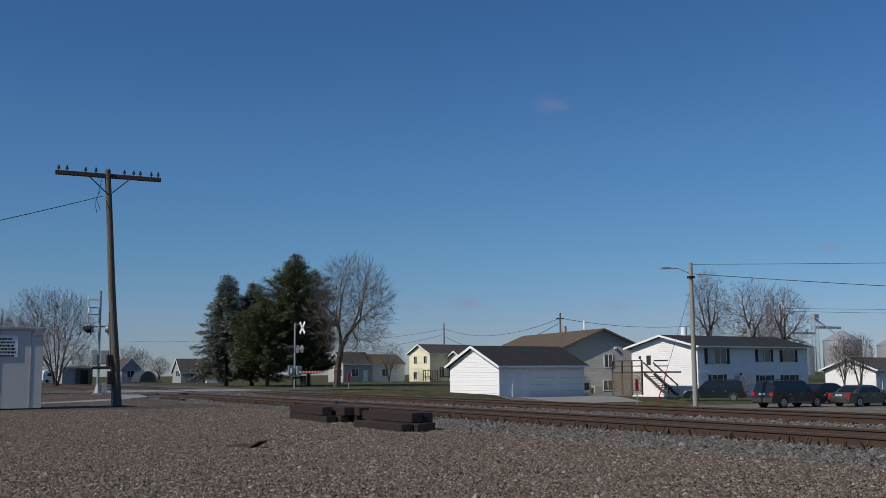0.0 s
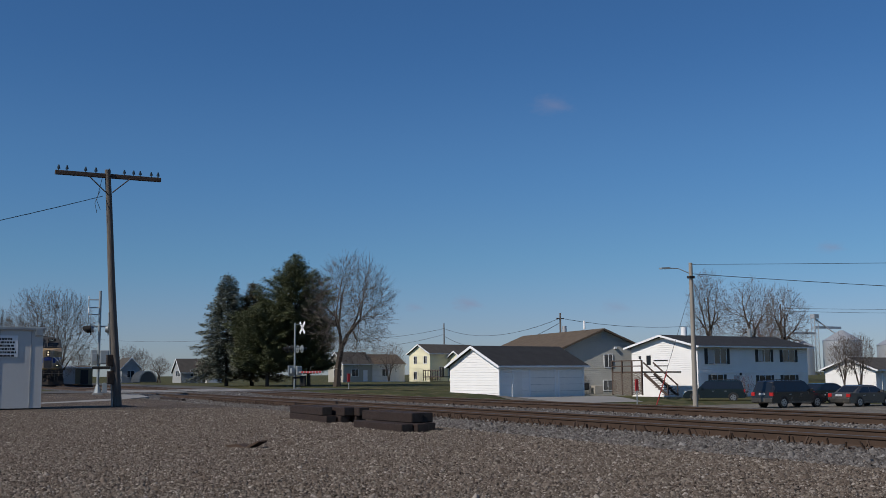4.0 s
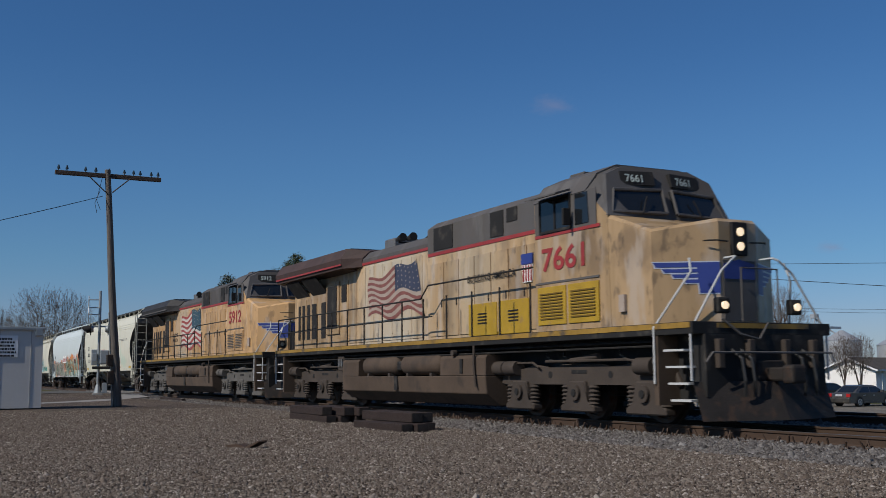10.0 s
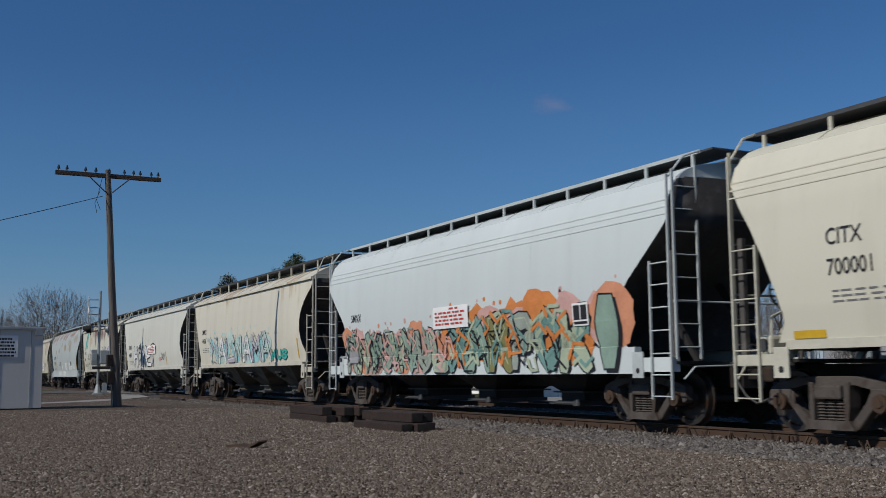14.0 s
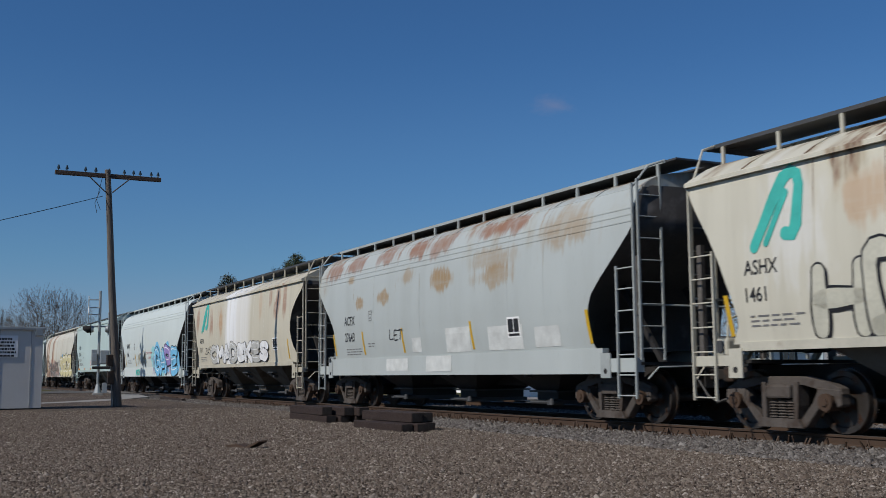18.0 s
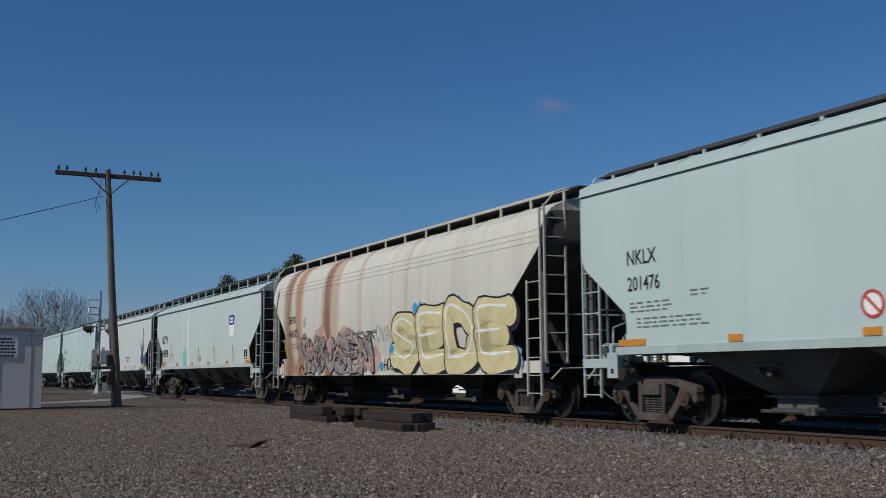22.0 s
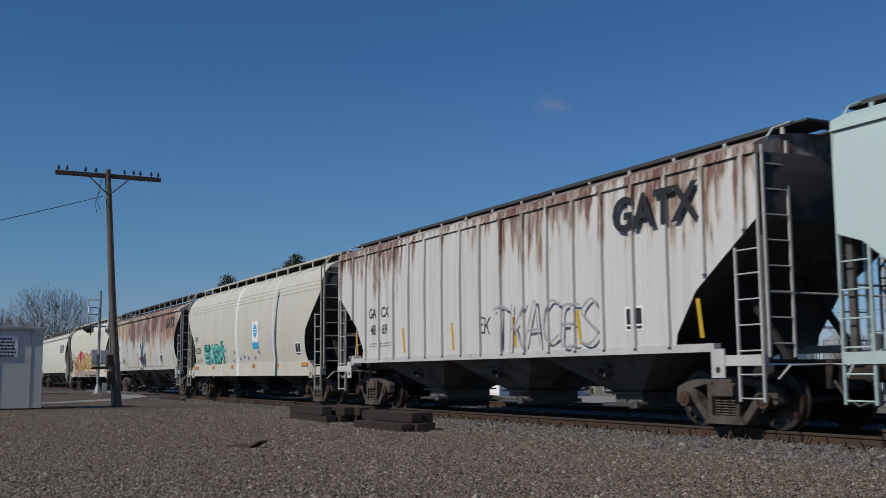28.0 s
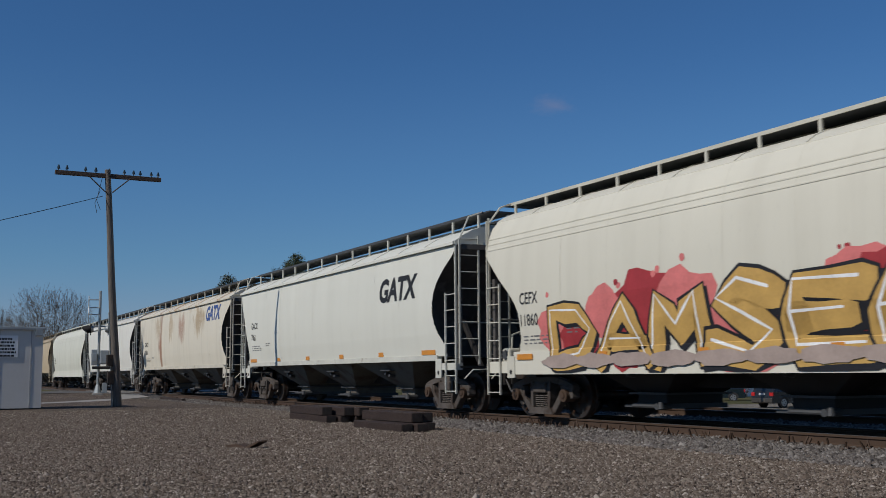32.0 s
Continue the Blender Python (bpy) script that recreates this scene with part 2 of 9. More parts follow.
sheet("ground", spread(-3000, 3000, -60, 2.0, 1.07), spread(-3000, 3000, 30, 1.0, 1.06), far_land, GRASS, "wide winter lawn and field, dull green and straw")
sheet("lot", [-64 + 0.8 * i for i in range(140)], [-46 + 1.0 * i for i in range(50)] + [4 + 0.4 * i for i in range(19)], land, LOT, "brown gravel lot beside the railway", 0.012)
sheet("track_bed", [-400 + 4.0 * i for i in range(82)] + [-74 + 1.0 * i for i in range(140)], [10.0 + 0.25 * i for i in range(44)], land, BALLAST, "grey crushed stone under the rails", 0.02)
sheet("road", [-70.5 + 1.0 * i for i in range(10)], [-60 + 1.0 * i for i in range(91)], land, ASPHALT, "grey asphalt road that crosses the railway", 0.035)
sheet("street", [-402 + 4.0 * i for i in range(83)] + [-72 + 1.5 * i for i in range(8)], [25.5 + 0.75 * i for i in range(8)], land, ASPHALT, "grey asphalt street running off beside the railway", 0.03)
sheet("parking", [-60 + 1.0 * i for i in range(64)], [32.5 + 0.75 * i for i in range(42)], land, DUSTY_LOT, "pale dusty parking lot", 0.026)
apron = part("apron", prism([(-38.6, 4.0), (-41.6, 7.0), (-48.3, 10.0), (-56.0, 11.0), (-56.0, 10.2), (-46.4, 8.4), (-41.6, 5.4), (-40.2, 4.0)], "z", 0.05, 0.215), CONCRETE)
tagged(apron, "pale concrete strip leading to the crossing", "pavement", kind="structure")
sheet("driveway", [-69 + 1.0 * i for i in range(6)], [41 + 1.0 * i for i in range(10)], land, CONCRETE, "pale concrete driveway by the garage", 0.022)


# ---- railway ----
RUST_RAIL = mat("rusty_rail", (0.069, 0.042, 0.027), 0.75, 0.2, vary=0.2, scale=2, fine=50, bump=0.2)
SHINE = mat("polished_rail_head", (0.14, 0.125, 0.115), 0.5, 0.6, vary=0.1, scale=1)
TIE = mat("weathered_tie", (0.051, 0.036, 0.027), 0.9, vary=0.3, scale=4, fine=60, bump=0.6, stretch=(6, 1, 6))
SPIKE = mat("spike_iron", (0.042, 0.024, 0.0168), 0.8, 0.2, vary=0.2)


def railway(cy, name):
    for side in (-1, 1):
        y = cy + side * 0.7525
        rail = empty("rail", pose(0, y, 0), "rusty brown steel rail with a worn bright head", "rail", "rails", "structure")
        web = [(-0.076, 0.078), (0.076, 0.078), (0.07, 0.09), (0.02, 0.104), (0.012, 0.12), (0.012, 0.2), (0.034, 0.214), (0.035, 0.246), (-0.035, 0.246), (-0.034, 0.214), (-0.012, 0.2), (-0.012, 0.12), (-0.02, 0.104), (-0.07, 0.09)]
        part("web", prism(web, "x", -400, 60), RUST_RAIL, rail)
        part("head", prism([(-0.033, 0.2461), (0.033, 0.2461), (0.026, 0.25), (-0.026, 0.25)], "x", -400, 60), SHINE, rail, "polished running surface")
    return


railway(NEAR_Y, "near")
railway(FAR_Y, "far")


# ---- the train's way ----
def train_x(t, back):
    """Where the point that lies `back` metres behind the train's nose reference stands at t."""
    return 15.8595 * t - 0.00618 * t * t - back


MOVING = []


def rolling(thing, back):
    MOVING.append((thing, back))
    thing.matrix_basis = pose(train_x(0, back), NEAR_Y, RAIL)


def motions():
    for thing, back in MOVING:
        walk(thing, [(float(t), pose(train_x(t, back), NEAR_Y, RAIL)) for t in range(0, 33)])
    # wheels roll with the train; wheels with the same place on their truck and the same size share their keys
    first = {}
    for ob in [o for o in scene.objects if o.name.split(".")[0] == "wheelset"]:
        x, r = ob.location.x, ob.location.z
        key = (round(x, 2), round(r, 3))
        if key not in first:
            walk(ob, [(i / 30, pose(x, 0, r, 0, math.degrees((train_x(i / 30, 0) / r) % (2 * math.pi)), 0)) for i in range(961)])
            first[key] = ob
        else:
            keys, lead = ob.animation_data_create(), first[key].animation_data
            ob.rotation_mode = "QUATERNION"
            keys.action = lead.action
            keys.action_slot = lead.action_slot
# ---- lettering and painted pieces ----
FONT_MESH = {}


def word_mesh(text, bold=0.0):
    """Flat mesh of a word in the built-in font, one unit high, its lower left corner at the origin, in x and y."""
    key = (text, bold)
    if key not in FONT_MESH:
        cu = bpy.data.curves.new("word", "FONT")
        cu.body, cu.fill_mode, cu.offset, cu.resolution_u = text, "FRONT", bold, 3
        ob = bpy.data.objects.new("word", cu)
        scene.collection.objects.link(ob)
        me = bpy.data.meshes.new_from_object(ob.evaluated_get(bpy.context.evaluated_depsgraph_get()))
        bpy.data.objects.remove(ob)
        vs = np.array([v.co[:2] for v in me.vertices])
        lo, hi = vs.min(0), vs.max(0)
        vs = (vs - lo) / (hi[1] - lo[1])
        FONT_MESH[key] = (vs, [tuple(p.vertices) for p in me.polygons])
        bpy.data.meshes.remove(me)
    return FONT_MESH[key]


def decal(name, verts, faces, onto, material, parent, lift=0.006, cuts=(), label=""):
    """Paint with its own outline: points (u, v) carried to (u, onto(v), v), a hair proud of the sheet."""
    bm = bmesh.new()
    bv = [bm.verts.new((u, 0, v)) for u, v in verts]
    for f in faces:
        try:
            bm.faces.new([bv[i] for i in f])
        except ValueError:
            pass
    for z in cuts:
        bmesh.ops.bisect_plane(bm, geom=bm.verts[:] + bm.edges[:] + bm.faces[:], plane_co=(0, 0, z), plane_no=(0, 0, 1))
    for v in bm.verts:
        v.co.y = onto(v.co.z) - lift
    return part(name, bm, material, parent, label)


def word(text, x, z, size, onto, material, parent, wide=1.0, bold=0.0, name="lettering", lift=0.006, slant=0.0, cuts=(), label=""):
    vs, fs = word_mesh(text, bold)
    return decal(name, [(x + (u * wide + v * slant) * size, z + v * size) for u, v in vs], fs, onto, material, parent, lift, cuts, label)


# strokes of capital letters in a unit square
GLYPHS = {"A": [[(0, 0), (0.28, 0.62), (0.5, 1), (0.72, 0.62), (1, 0)], [(0.2, 0.36), (0.8, 0.36)]], "B": [[(0.05, 0), (0.05, 1), (0.7, 0.96), (0.85, 0.75), (0.6, 0.53), (0.1, 0.5)], [(0.55, 0.52), (1, 0.3), (0.75, 0.02), (0.05, 0)]],
          "C": [[(1, 0.85), (0.55, 1.02), (0.08, 0.75), (0.05, 0.25), (0.5, -0.02), (1, 0.16)]], "D": [[(0.05, 0), (0.05, 1), (0.65, 0.93), (1, 0.55), (0.7, 0.08), (0.05, 0)]],
          "E": [[(1, 0.95), (0.15, 0.98), (0.06, 0.5), (0.12, 0.02), (1, 0.04)], [(0.06, 0.5), (0.82, 0.53)]], "G": [[(0.98, 0.85), (0.5, 1.02), (0.05, 0.7), (0.1, 0.2), (0.55, -0.02), (0.98, 0.2), (0.98, 0.48), (0.55, 0.48)]],
          "F": [[(0.06, 0), (0.08, 0.98), (1, 0.96)], [(0.08, 0.5), (0.8, 0.52)]], "I": [[(0.5, 0), (0.52, 0.5), (0.5, 1)]],
          "H": [[(0.05, 0), (0.08, 1)], [(0.95, 0), (0.92, 1)], [(0.08, 0.5), (0.92, 0.52)]], "J": [[(0.3, 0.98), (1, 0.98)], [(0.75, 0.98), (0.75, 0.3), (0.4, 0), (0, 0.22)]],
          "K": [[(0.05, 0), (0.08, 1)], [(1, 1.02), (0.55, 0.62), (0.12, 0.45)], [(0.4, 0.55), (0.7, 0.25), (1.05, -0.02)]], "L": [[(0.1, 1), (0.08, 0.3), (0.15, 0.02), (1, 0.05)]],
          "M": [[(0, 0), (0.1, 1), (0.5, 0.42), (0.9, 1), (1, 0)]], "N": [[(0.02, 0), (0.06, 1), (0.92, 0.02), (0.98, 1)]], "O": [[(0.5, 1), (0.08, 0.72), (0.08, 0.28), (0.5, 0), (0.92, 0.28), (0.92, 0.72), (0.5, 1)]],
          "P": [[(0.08, 0), (0.06, 0.98), (0.75, 0.98), (0.98, 0.72), (0.7, 0.46), (0.15, 0.44)]], "R": [[(0.05, 0), (0.06, 0.98), (0.7, 0.98), (0.92, 0.74), (0.6, 0.5), (0.15, 0.47)], [(0.45, 0.47), (0.75, 0.22), (1.02, -0.02)]],
          "S": [[(0.98, 0.85), (0.5, 1.03), (0.06, 0.76), (0.5, 0.52), (0.96, 0.26), (0.55, -0.02), (0.0, 0.14)]], "T": [[(0.5, 0), (0.5, 0.96)], [(-0.05, 0.94), (0.5, 1.0), (1.05, 0.92)]],
          "U": [[(0.05, 1), (0.05, 0.35), (0.45, 0.0), (0.92, 0.3), (0.95, 1)]], "V": [[(0, 1), (0.28, 0.45), (0.5, 0), (0.72, 0.45), (1, 1)]], "W": [[(0, 1), (0.22, 0.02), (0.5, 0.65), (0.78, 0.02), (1, 1)]],
          "X": [[(0, 1), (0.5, 0.5), (1, 0)], [(0, 0), (0.5, 0.5), (1, 1)]], "Z": [[(0.02, 0.96), (0.96, 0.96), (0.05, 0.04), (1, 0.04)]]}


def glyph_lines(rnd, ch, x, z, w, h, smooth, lean):
    """The strokes of one sprayed letter, bent through their points or left angular."""
    out = []
    for line in GLYPHS[ch]:
        pts = [Vector((x + (a + rnd.uniform(-0.05, 0.05) + lean * b) * w, z + (b + rnd.uniform(-0.03, 0.03)) * h)) for a, b in line]
        fine = []
        for i in range(len(pts) - 1):
            p0, p1, p2, p3 = pts[max(0, i - 1)], pts[i], pts[i + 1], pts[min(len(pts) - 1, i + 2)]
            n = 5 if smooth else 2
            for k in range(n):
                t = k / n
                fine.append(0.5 * ((2 * p1) + (p2 - p0) * t + (2 * p0 - 5 * p1 + 4 * p2 - p3) * t * t + (3 * p1 - p0 - 3 * p2 + p3) * t ** 3) if smooth else p1.lerp(p2, t))
        fine.append(pts[-1])
        out.append(fine)
    return out


def ribbon(line, fat, wobble, round_ends):
    """A flat stroke of varying width along a line, its ends round or cut."""
    vs, fs = [], []
    n = len(line)
    for i, p in enumerate(line):
        d = line[min(n - 1, i + 1)] - line[max(0, i - 1)]
        d = d.normalized() if d.length > 1e-5 else Vector((1, 0))
        s = Vector((-d.y, d.x))
        f = fat * (1 + wobble * math.sin(i * 1.1 + n)) * 0.5
        vs += [p - s * f, p + s * f]
        if i:
            k = len(vs)
            fs.append((k - 4, k - 3, k - 1, k - 2))
        if i in (0, n - 1):
            out = -d if i == 0 else d
            arc = [p + (out * math.cos(a) + s * math.sin(a)) * f * (1.0 if round_ends else 0.72) for a in (-1.57, -1.0, -0.5, 0, 0.5, 1.0, 1.57)] if round_ends else [p - s * f, p + out * f * 0.9 - s * f * 0.7, p + out * f * 0.9 + s * f * 0.7, p + s * f]
            k = len(vs)
            keep = vs[-2:]
            vs = vs[:-2] + arc + keep
            fs.append(tuple(range(k - 2, k - 2 + len(arc))))
            if i:
                fs[-2] = (fs[-2][0], fs[-2][1], len(vs) - 1, len(vs) - 2)
    return [(v.x, v.y) for v in vs], fs


def spray(name, color, rough=0.55, other=None):
    return M("spray_" + name, color, rough, vary=0.2, scale=2.5, fine=20, other=other, amount=0.4)


INK = spray("black", (0.015, 0.015, 0.018))


def cloud(tag, onto, cx, cz, rx, rz, material, lift, rnd, cuts, lo=0.9, hi=4.0):
    k = 18
    ring = [(cx + rx * math.cos(a) * rnd.uniform(0.8, 1.15), min(hi, max(lo, cz + rz * math.sin(a) * rnd.uniform(0.8, 1.15)))) for a in (2 * math.pi * j / k for j in range(k))]
    decal("colour_cloud", ring, [tuple(range(k))], onto, material, tag, lift, cuts)


def graffiti(parent, onto, seed, x0, x1, z0, z1, text, fill, outline, back=None, shine=None, cuts=(), style="bubble", edge=0.24, weight=1.0, lean=0.08, drops=True, tangle=0.0):
    """Sprayed letters: clouds of colour, and for each letter a cast edge, a dark outline, a fill and a thin highlight."""
    rnd = random.Random(seed)
    tag = new("graffiti")
    tag.parent = parent.parent or parent
    tagged(tag, label="sprayed graffiti lettering in several colours")
    n = len(text)
    step, h = (x1 - x0) / n, z1 - z0
    lo = 0.89 if z0 < 1.2 else 1.34
    if back:
        backs = back if isinstance(back, tuple) else (back,)
        for i in range(n * 2):
            r = h * rnd.uniform(0.28, 0.5)
            cloud(tag, onto, x0 + (i + rnd.random()) * step / 2, z0 + h * rnd.uniform(0.25, 0.9), r * 1.25, r, backs[i % len(backs)], 0.004 + 0.0003 * i, rnd, cuts, lo)
        for i in range(n * 2 if drops else 0):
            r = rnd.uniform(0.03, 0.07)
            cloud(tag, onto, rnd.uniform(x0, x1), z1 + h * rnd.uniform(0.05, 0.3), r, r, backs[i % len(backs)], 0.0042, rnd, cuts, lo)
    fills = fill if isinstance(fill, tuple) else (fill,)
    fat = min(step * 0.42, h * 0.27) * weight
    for i, ch in enumerate(text):
        tall = h * (rnd.uniform(0.86, 1.0) if style == "bubble" else rnd.uniform(0.9, 1.05))
        lines = glyph_lines(rnd, ch, x0 + (i + 0.12) * step, z0 + fat * 0.4 + (h - tall) * rnd.random() * 0.5, step * 0.84, tall - fat * 0.8, style == "bubble", lean + rnd.uniform(-0.06, 0.06))
        layers = (("letter_shadow", 1.0 + edge * 0.6, outline if style != "line" else None, 0.0), ("letter_outline", 1.0 + edge, outline, 0.0006), ("letter_fill", 0.98, fills[i % len(fills)], 0.0012), ("letter_highlight", 0.10, shine, 0.0018))
        for name, grow, m, lift in layers:
            if m is None:
                continue
            vs, fs = [], []
            for line in lines:
                v1, f1 = ribbon(line, fat * grow, 0.14 if style == "bubble" else 0.22, style == "bubble")
                dx, dz = {"letter_shadow": (0.16, -0.13), "letter_highlight": (-0.2, 0.2)}.get(name, (0, 0))
                fs += [tuple(k + len(vs) for k in f) for f in f1]
                vs += [(p + fat * dx, min(max(q + fat * dz, lo), 4.0)) for p, q in v1]
            decal(name, vs, fs, onto, m, tag, 0.010 + 0.0024 * i + lift, cuts)
    if tangle:                                   # a tangle of bars, arrows and cracks through the letters
        colours = [outline, fills[0], outline, fills[-1]] + ([backs[-1]] if back else [])
        for k, m in enumerate(colours):
            vs, fs = [], []
            for _ in range(int(n * 3 * tangle)):
                px, pz = rnd.uniform(x0, x1), z0 + h * rnd.uniform(0.08, 0.95)
                line = [(px, pz)]
                turn = rnd.choice((0.5, 1.1, 1.9, 2.4, -0.6, -1.2))
                for _ in range(rnd.choice((1, 2, 2, 3))):
                    ln = h * rnd.uniform(0.14, 0.36)
                    px, pz = px + ln * math.cos(turn), pz + ln * math.sin(turn)
                    turn += rnd.choice((-1.9, -1.2, 1.2, 1.9))
                    line.append((px, min(max(pz, z0 + 0.03), z1 + 0.05)))
                v1, f1 = ribbon([Vector(q) for q in line], fat * (0.16 if m is outline else 0.3), 0.2, False)
                fs += [tuple(q + len(vs) for q in f) for f in f1]
                vs += [(p, min(max(q, lo), 4.0)) for p, q in v1]
            tagged(decal("stroke_tangle", vs, fs, onto, m, tag, 0.0125 + 0.0024 * n + 0.0006 * k, cuts), kind="stuff")
    return tag


def scrawl(parent, onto, seed, x0, x1, z0, z1, text, material, thick=0.035, cuts=()):
    """Thin handwriting in one colour."""
    rnd = random.Random(seed)
    step = (x1 - x0) / len(text)
    vs, fs = [], []
    for i, ch in enumerate(text):
        for line in glyph_lines(rnd, ch, x0 + (i + 0.1) * step, z0 + rnd.uniform(-0.05, 0.1) * (z1 - z0), step * 0.85, (z1 - z0) * rnd.uniform(0.8, 1.05), True, 0.15):
            v1, f1 = ribbon(line, thick, 0.2, True)
            fs += [tuple(k + len(vs) for k in f) for f in f1]
            vs += v1
    return decal("graffiti", vs, fs, onto, material, parent, 0.008, cuts, "thin sprayed handwriting")


# ---- wagon paint ----
PAINTS, BASE = [], {}


def wagon_paint(name, color, grime=0.3, rust=0.0, rust_low=4.4, bands=(), rough=0.5, pale=None, streak=1.0, rust_color=(0.20, 0.075, 0.032), wear=0.0, blots=()):
    """Weathered wagon paint: soft vertical runs of dirt, rust that creeps down from the roof, single broad runs (x, half width, strength, colour) and broken patches (x, z, half width, half height, strength, colour)."""
    m = bpy.data.materials.new(name)
    nt, n, l, p = nodes_of(m)
    PAINTS.append(name)
    BASE[m] = color
    shift = (len(PAINTS) * 7.31, 0, len(PAINTS) * 3.17)
    p.inputs["Roughness"].default_value = rough
    p.inputs["Specular IOR Level"].default_value = 0.35
    co = n.new("ShaderNodeTexCoord")
    sep = n.new("ShaderNodeSeparateXYZ")
    l.new(co.outputs["Object"], sep.inputs[0])

    def noise_at(scale, detail, stretch):
        mp = n.new("ShaderNodeMapping")
        mp.inputs["Scale"].default_value = stretch
        mp.inputs["Location"].default_value = shift
        l.new(co.outputs["Object"], mp.inputs[0])
        t = n.new("ShaderNodeTexNoise")
        t.inputs["Scale"].default_value, t.inputs["Detail"].default_value = scale, detail
        l.new(mp.outputs[0], t.inputs["Vector"])
        return t.outputs[0]

    def ranged(v, a, b, c=0.0, d=1.0):
        r = n.new("ShaderNodeMapRange")
        r.interpolation_type = "SMOOTHSTEP"
        for k, x in zip(("From Min", "From Max", "To Min", "To Max"), (a, b, c, d)):
            r.inputs[k].default_value = x
        l.new(v, r.inputs[0])
        return r.outputs[0]

    def calc(op, a, b, c=None):
        q = n.new("ShaderNodeMath")
        q.operation = op
        for i, x in enumerate((a, b, c)):
            if x is None:
                continue
            if isinstance(x, (int, float)):
                q.inputs[i].default_value = x
            else:
                l.new(x, q.inputs[i])
        return q.outputs[0]

    def over(base, top, f):
        x = n.new("ShaderNodeMix")
        x.data_type = "RGBA"
        if isinstance(base, tuple):
            x.inputs["A"].default_value = (*base, 1)
        else:
            l.new(base, x.inputs["A"])
        x.inputs["B"].default_value = (*top, 1)
        l.new(f, x.inputs["Factor"])
        return x.outputs["Result"]

    runs = noise_at(1.6, 5, (1.4 * streak, 0.3, 0.16))
    broad = noise_at(0.5, 4, (1, 1, 0.5))
    fine = noise_at(14, 4, (1, 1, 0.35))
    c = over(color, tuple(x * 0.72 + y for x, y in zip(color, (0.02, 0.012, 0.0))), calc("MULTIPLY", ranged(runs, 0.42, 0.72), grime))
    c = over(c, tuple(min(1, x * 1.12) for x in color), calc("MULTIPLY", ranged(broad, 0.5, 0.75), 0.5))
    c = over(c, tuple(x * 0.6 for x in color), calc("MULTIPLY", ranged(fine, 0.62, 0.8), grime * 0.8))
    if rust:
        mid = noise_at(2.0, 6, (1.0 * streak, 0.4, 0.55))
        creep = calc("MULTIPLY_ADD", ranged(runs, 0.34, 0.66), 0.7, calc("MULTIPLY_ADD", ranged(broad, 0.36, 0.64), 0.9, calc("MULTIPLY_ADD", ranged(mid, 0.34, 0.66), 1.0, calc("ADD", sep.outputs[2], -1.3))))
        halo = calc("MULTIPLY", ranged(creep, rust_low - 0.3, rust_low + 0.9), rust * 0.7)
        c = over(c, tuple((0.4 * x + 0.6 * y) * k for x, y, k in zip(rust_color, color, (0.98, 0.95, 0.72))), halo)
        broken = ranged(noise_at(4.5, 5, (1.0 * streak, 0.4, 0.25)), 0.36, 0.58, 0.25, 1.0)
        f = calc("MULTIPLY", calc("MULTIPLY", ranged(creep, rust_low + 0.15, rust_low + 0.85), broken), rust)
        c = over(c, rust_color, f)
        c = over(c, tuple(x * 0.55 for x in rust_color), calc("MULTIPLY", f, ranged(fine, 0.48, 0.68)))
    if wear:
        patch = noise_at(1.3, 8, (1.0, 0.5, 0.8))
        c = over(c, (0.13, 0.088, 0.055), calc("MULTIPLY", ranged(patch, 0.47, 0.66), wear))
        c = over(c, (0.06, 0.045, 0.035), calc("MULTIPLY", ranged(noise_at(5.0, 6, (1.2, 0.5, 0.5)), 0.55, 0.68), wear))
        c = over(c, tuple(0.5 * x + 0.26 for x in color), calc("MULTIPLY", ranged(noise_at(2.2, 7, (1.3, 0.5, 0.35)), 0.52, 0.66), wear))
        info, tone = n.new("ShaderNodeObjectInfo"), n.new("ShaderNodeHueSaturation")
        l.new(calc("MULTIPLY_ADD", info.outputs["Random"], 0.34, 0.84), tone.inputs["Value"])
        l.new(c, tone.inputs["Color"])
        c = tone.outputs["Color"]
    for bx, half, strength, bc in bands:
        d = calc("ABSOLUTE", calc("ADD", sep.outputs[0], calc("MULTIPLY_ADD", runs, 1.3 * half, -bx - 0.65 * half)), 0)
        f = calc("MULTIPLY", ranged(d, half * 0.35, half * 1.25, 1.0, 0.0), calc("MULTIPLY", ranged(runs, 0.2, 0.62, 0.45, 1.0), strength))
        c = over(c, bc, f)
    if blots:
        ragged = noise_at(2.2, 7, (1.1, 0.4, 0.5))
        drawn = noise_at(3.2, 5, (2.4, 0.4, 0.22))
        level = noise_at(3.0, 5, (0.3, 0.4, 2.6))
        edge = calc("ADD", calc("MULTIPLY_ADD", ragged, 2.3, -1.15), calc("MULTIPLY_ADD", drawn, 2.1, -1.05))
        grain = calc("MULTIPLY", ranged(drawn, 0.36, 0.52, 0.72, 1.0), ranged(level, 0.36, 0.52, 0.8, 1.0))
    for bx, bz, rx, rz, strength, bc in blots:
        u = calc("MULTIPLY", calc("ADD", sep.outputs[0], -bx), 1.0 / rx)
        v = calc("MULTIPLY", calc("ADD", sep.outputs[2], -bz), 1.0 / rz)
        d = calc("ADD", calc("POWER", calc("MULTIPLY_ADD", u, u, calc("MULTIPLY", v, v)), 0.5), edge)
        c = over(c, bc, calc("MULTIPLY", calc("MULTIPLY", ranged(d, 0.6, 1.3, 1.0, 0.0), grain), strength))
    l.new(c, p.inputs["Base Color"])
    b = n.new("ShaderNodeBump")
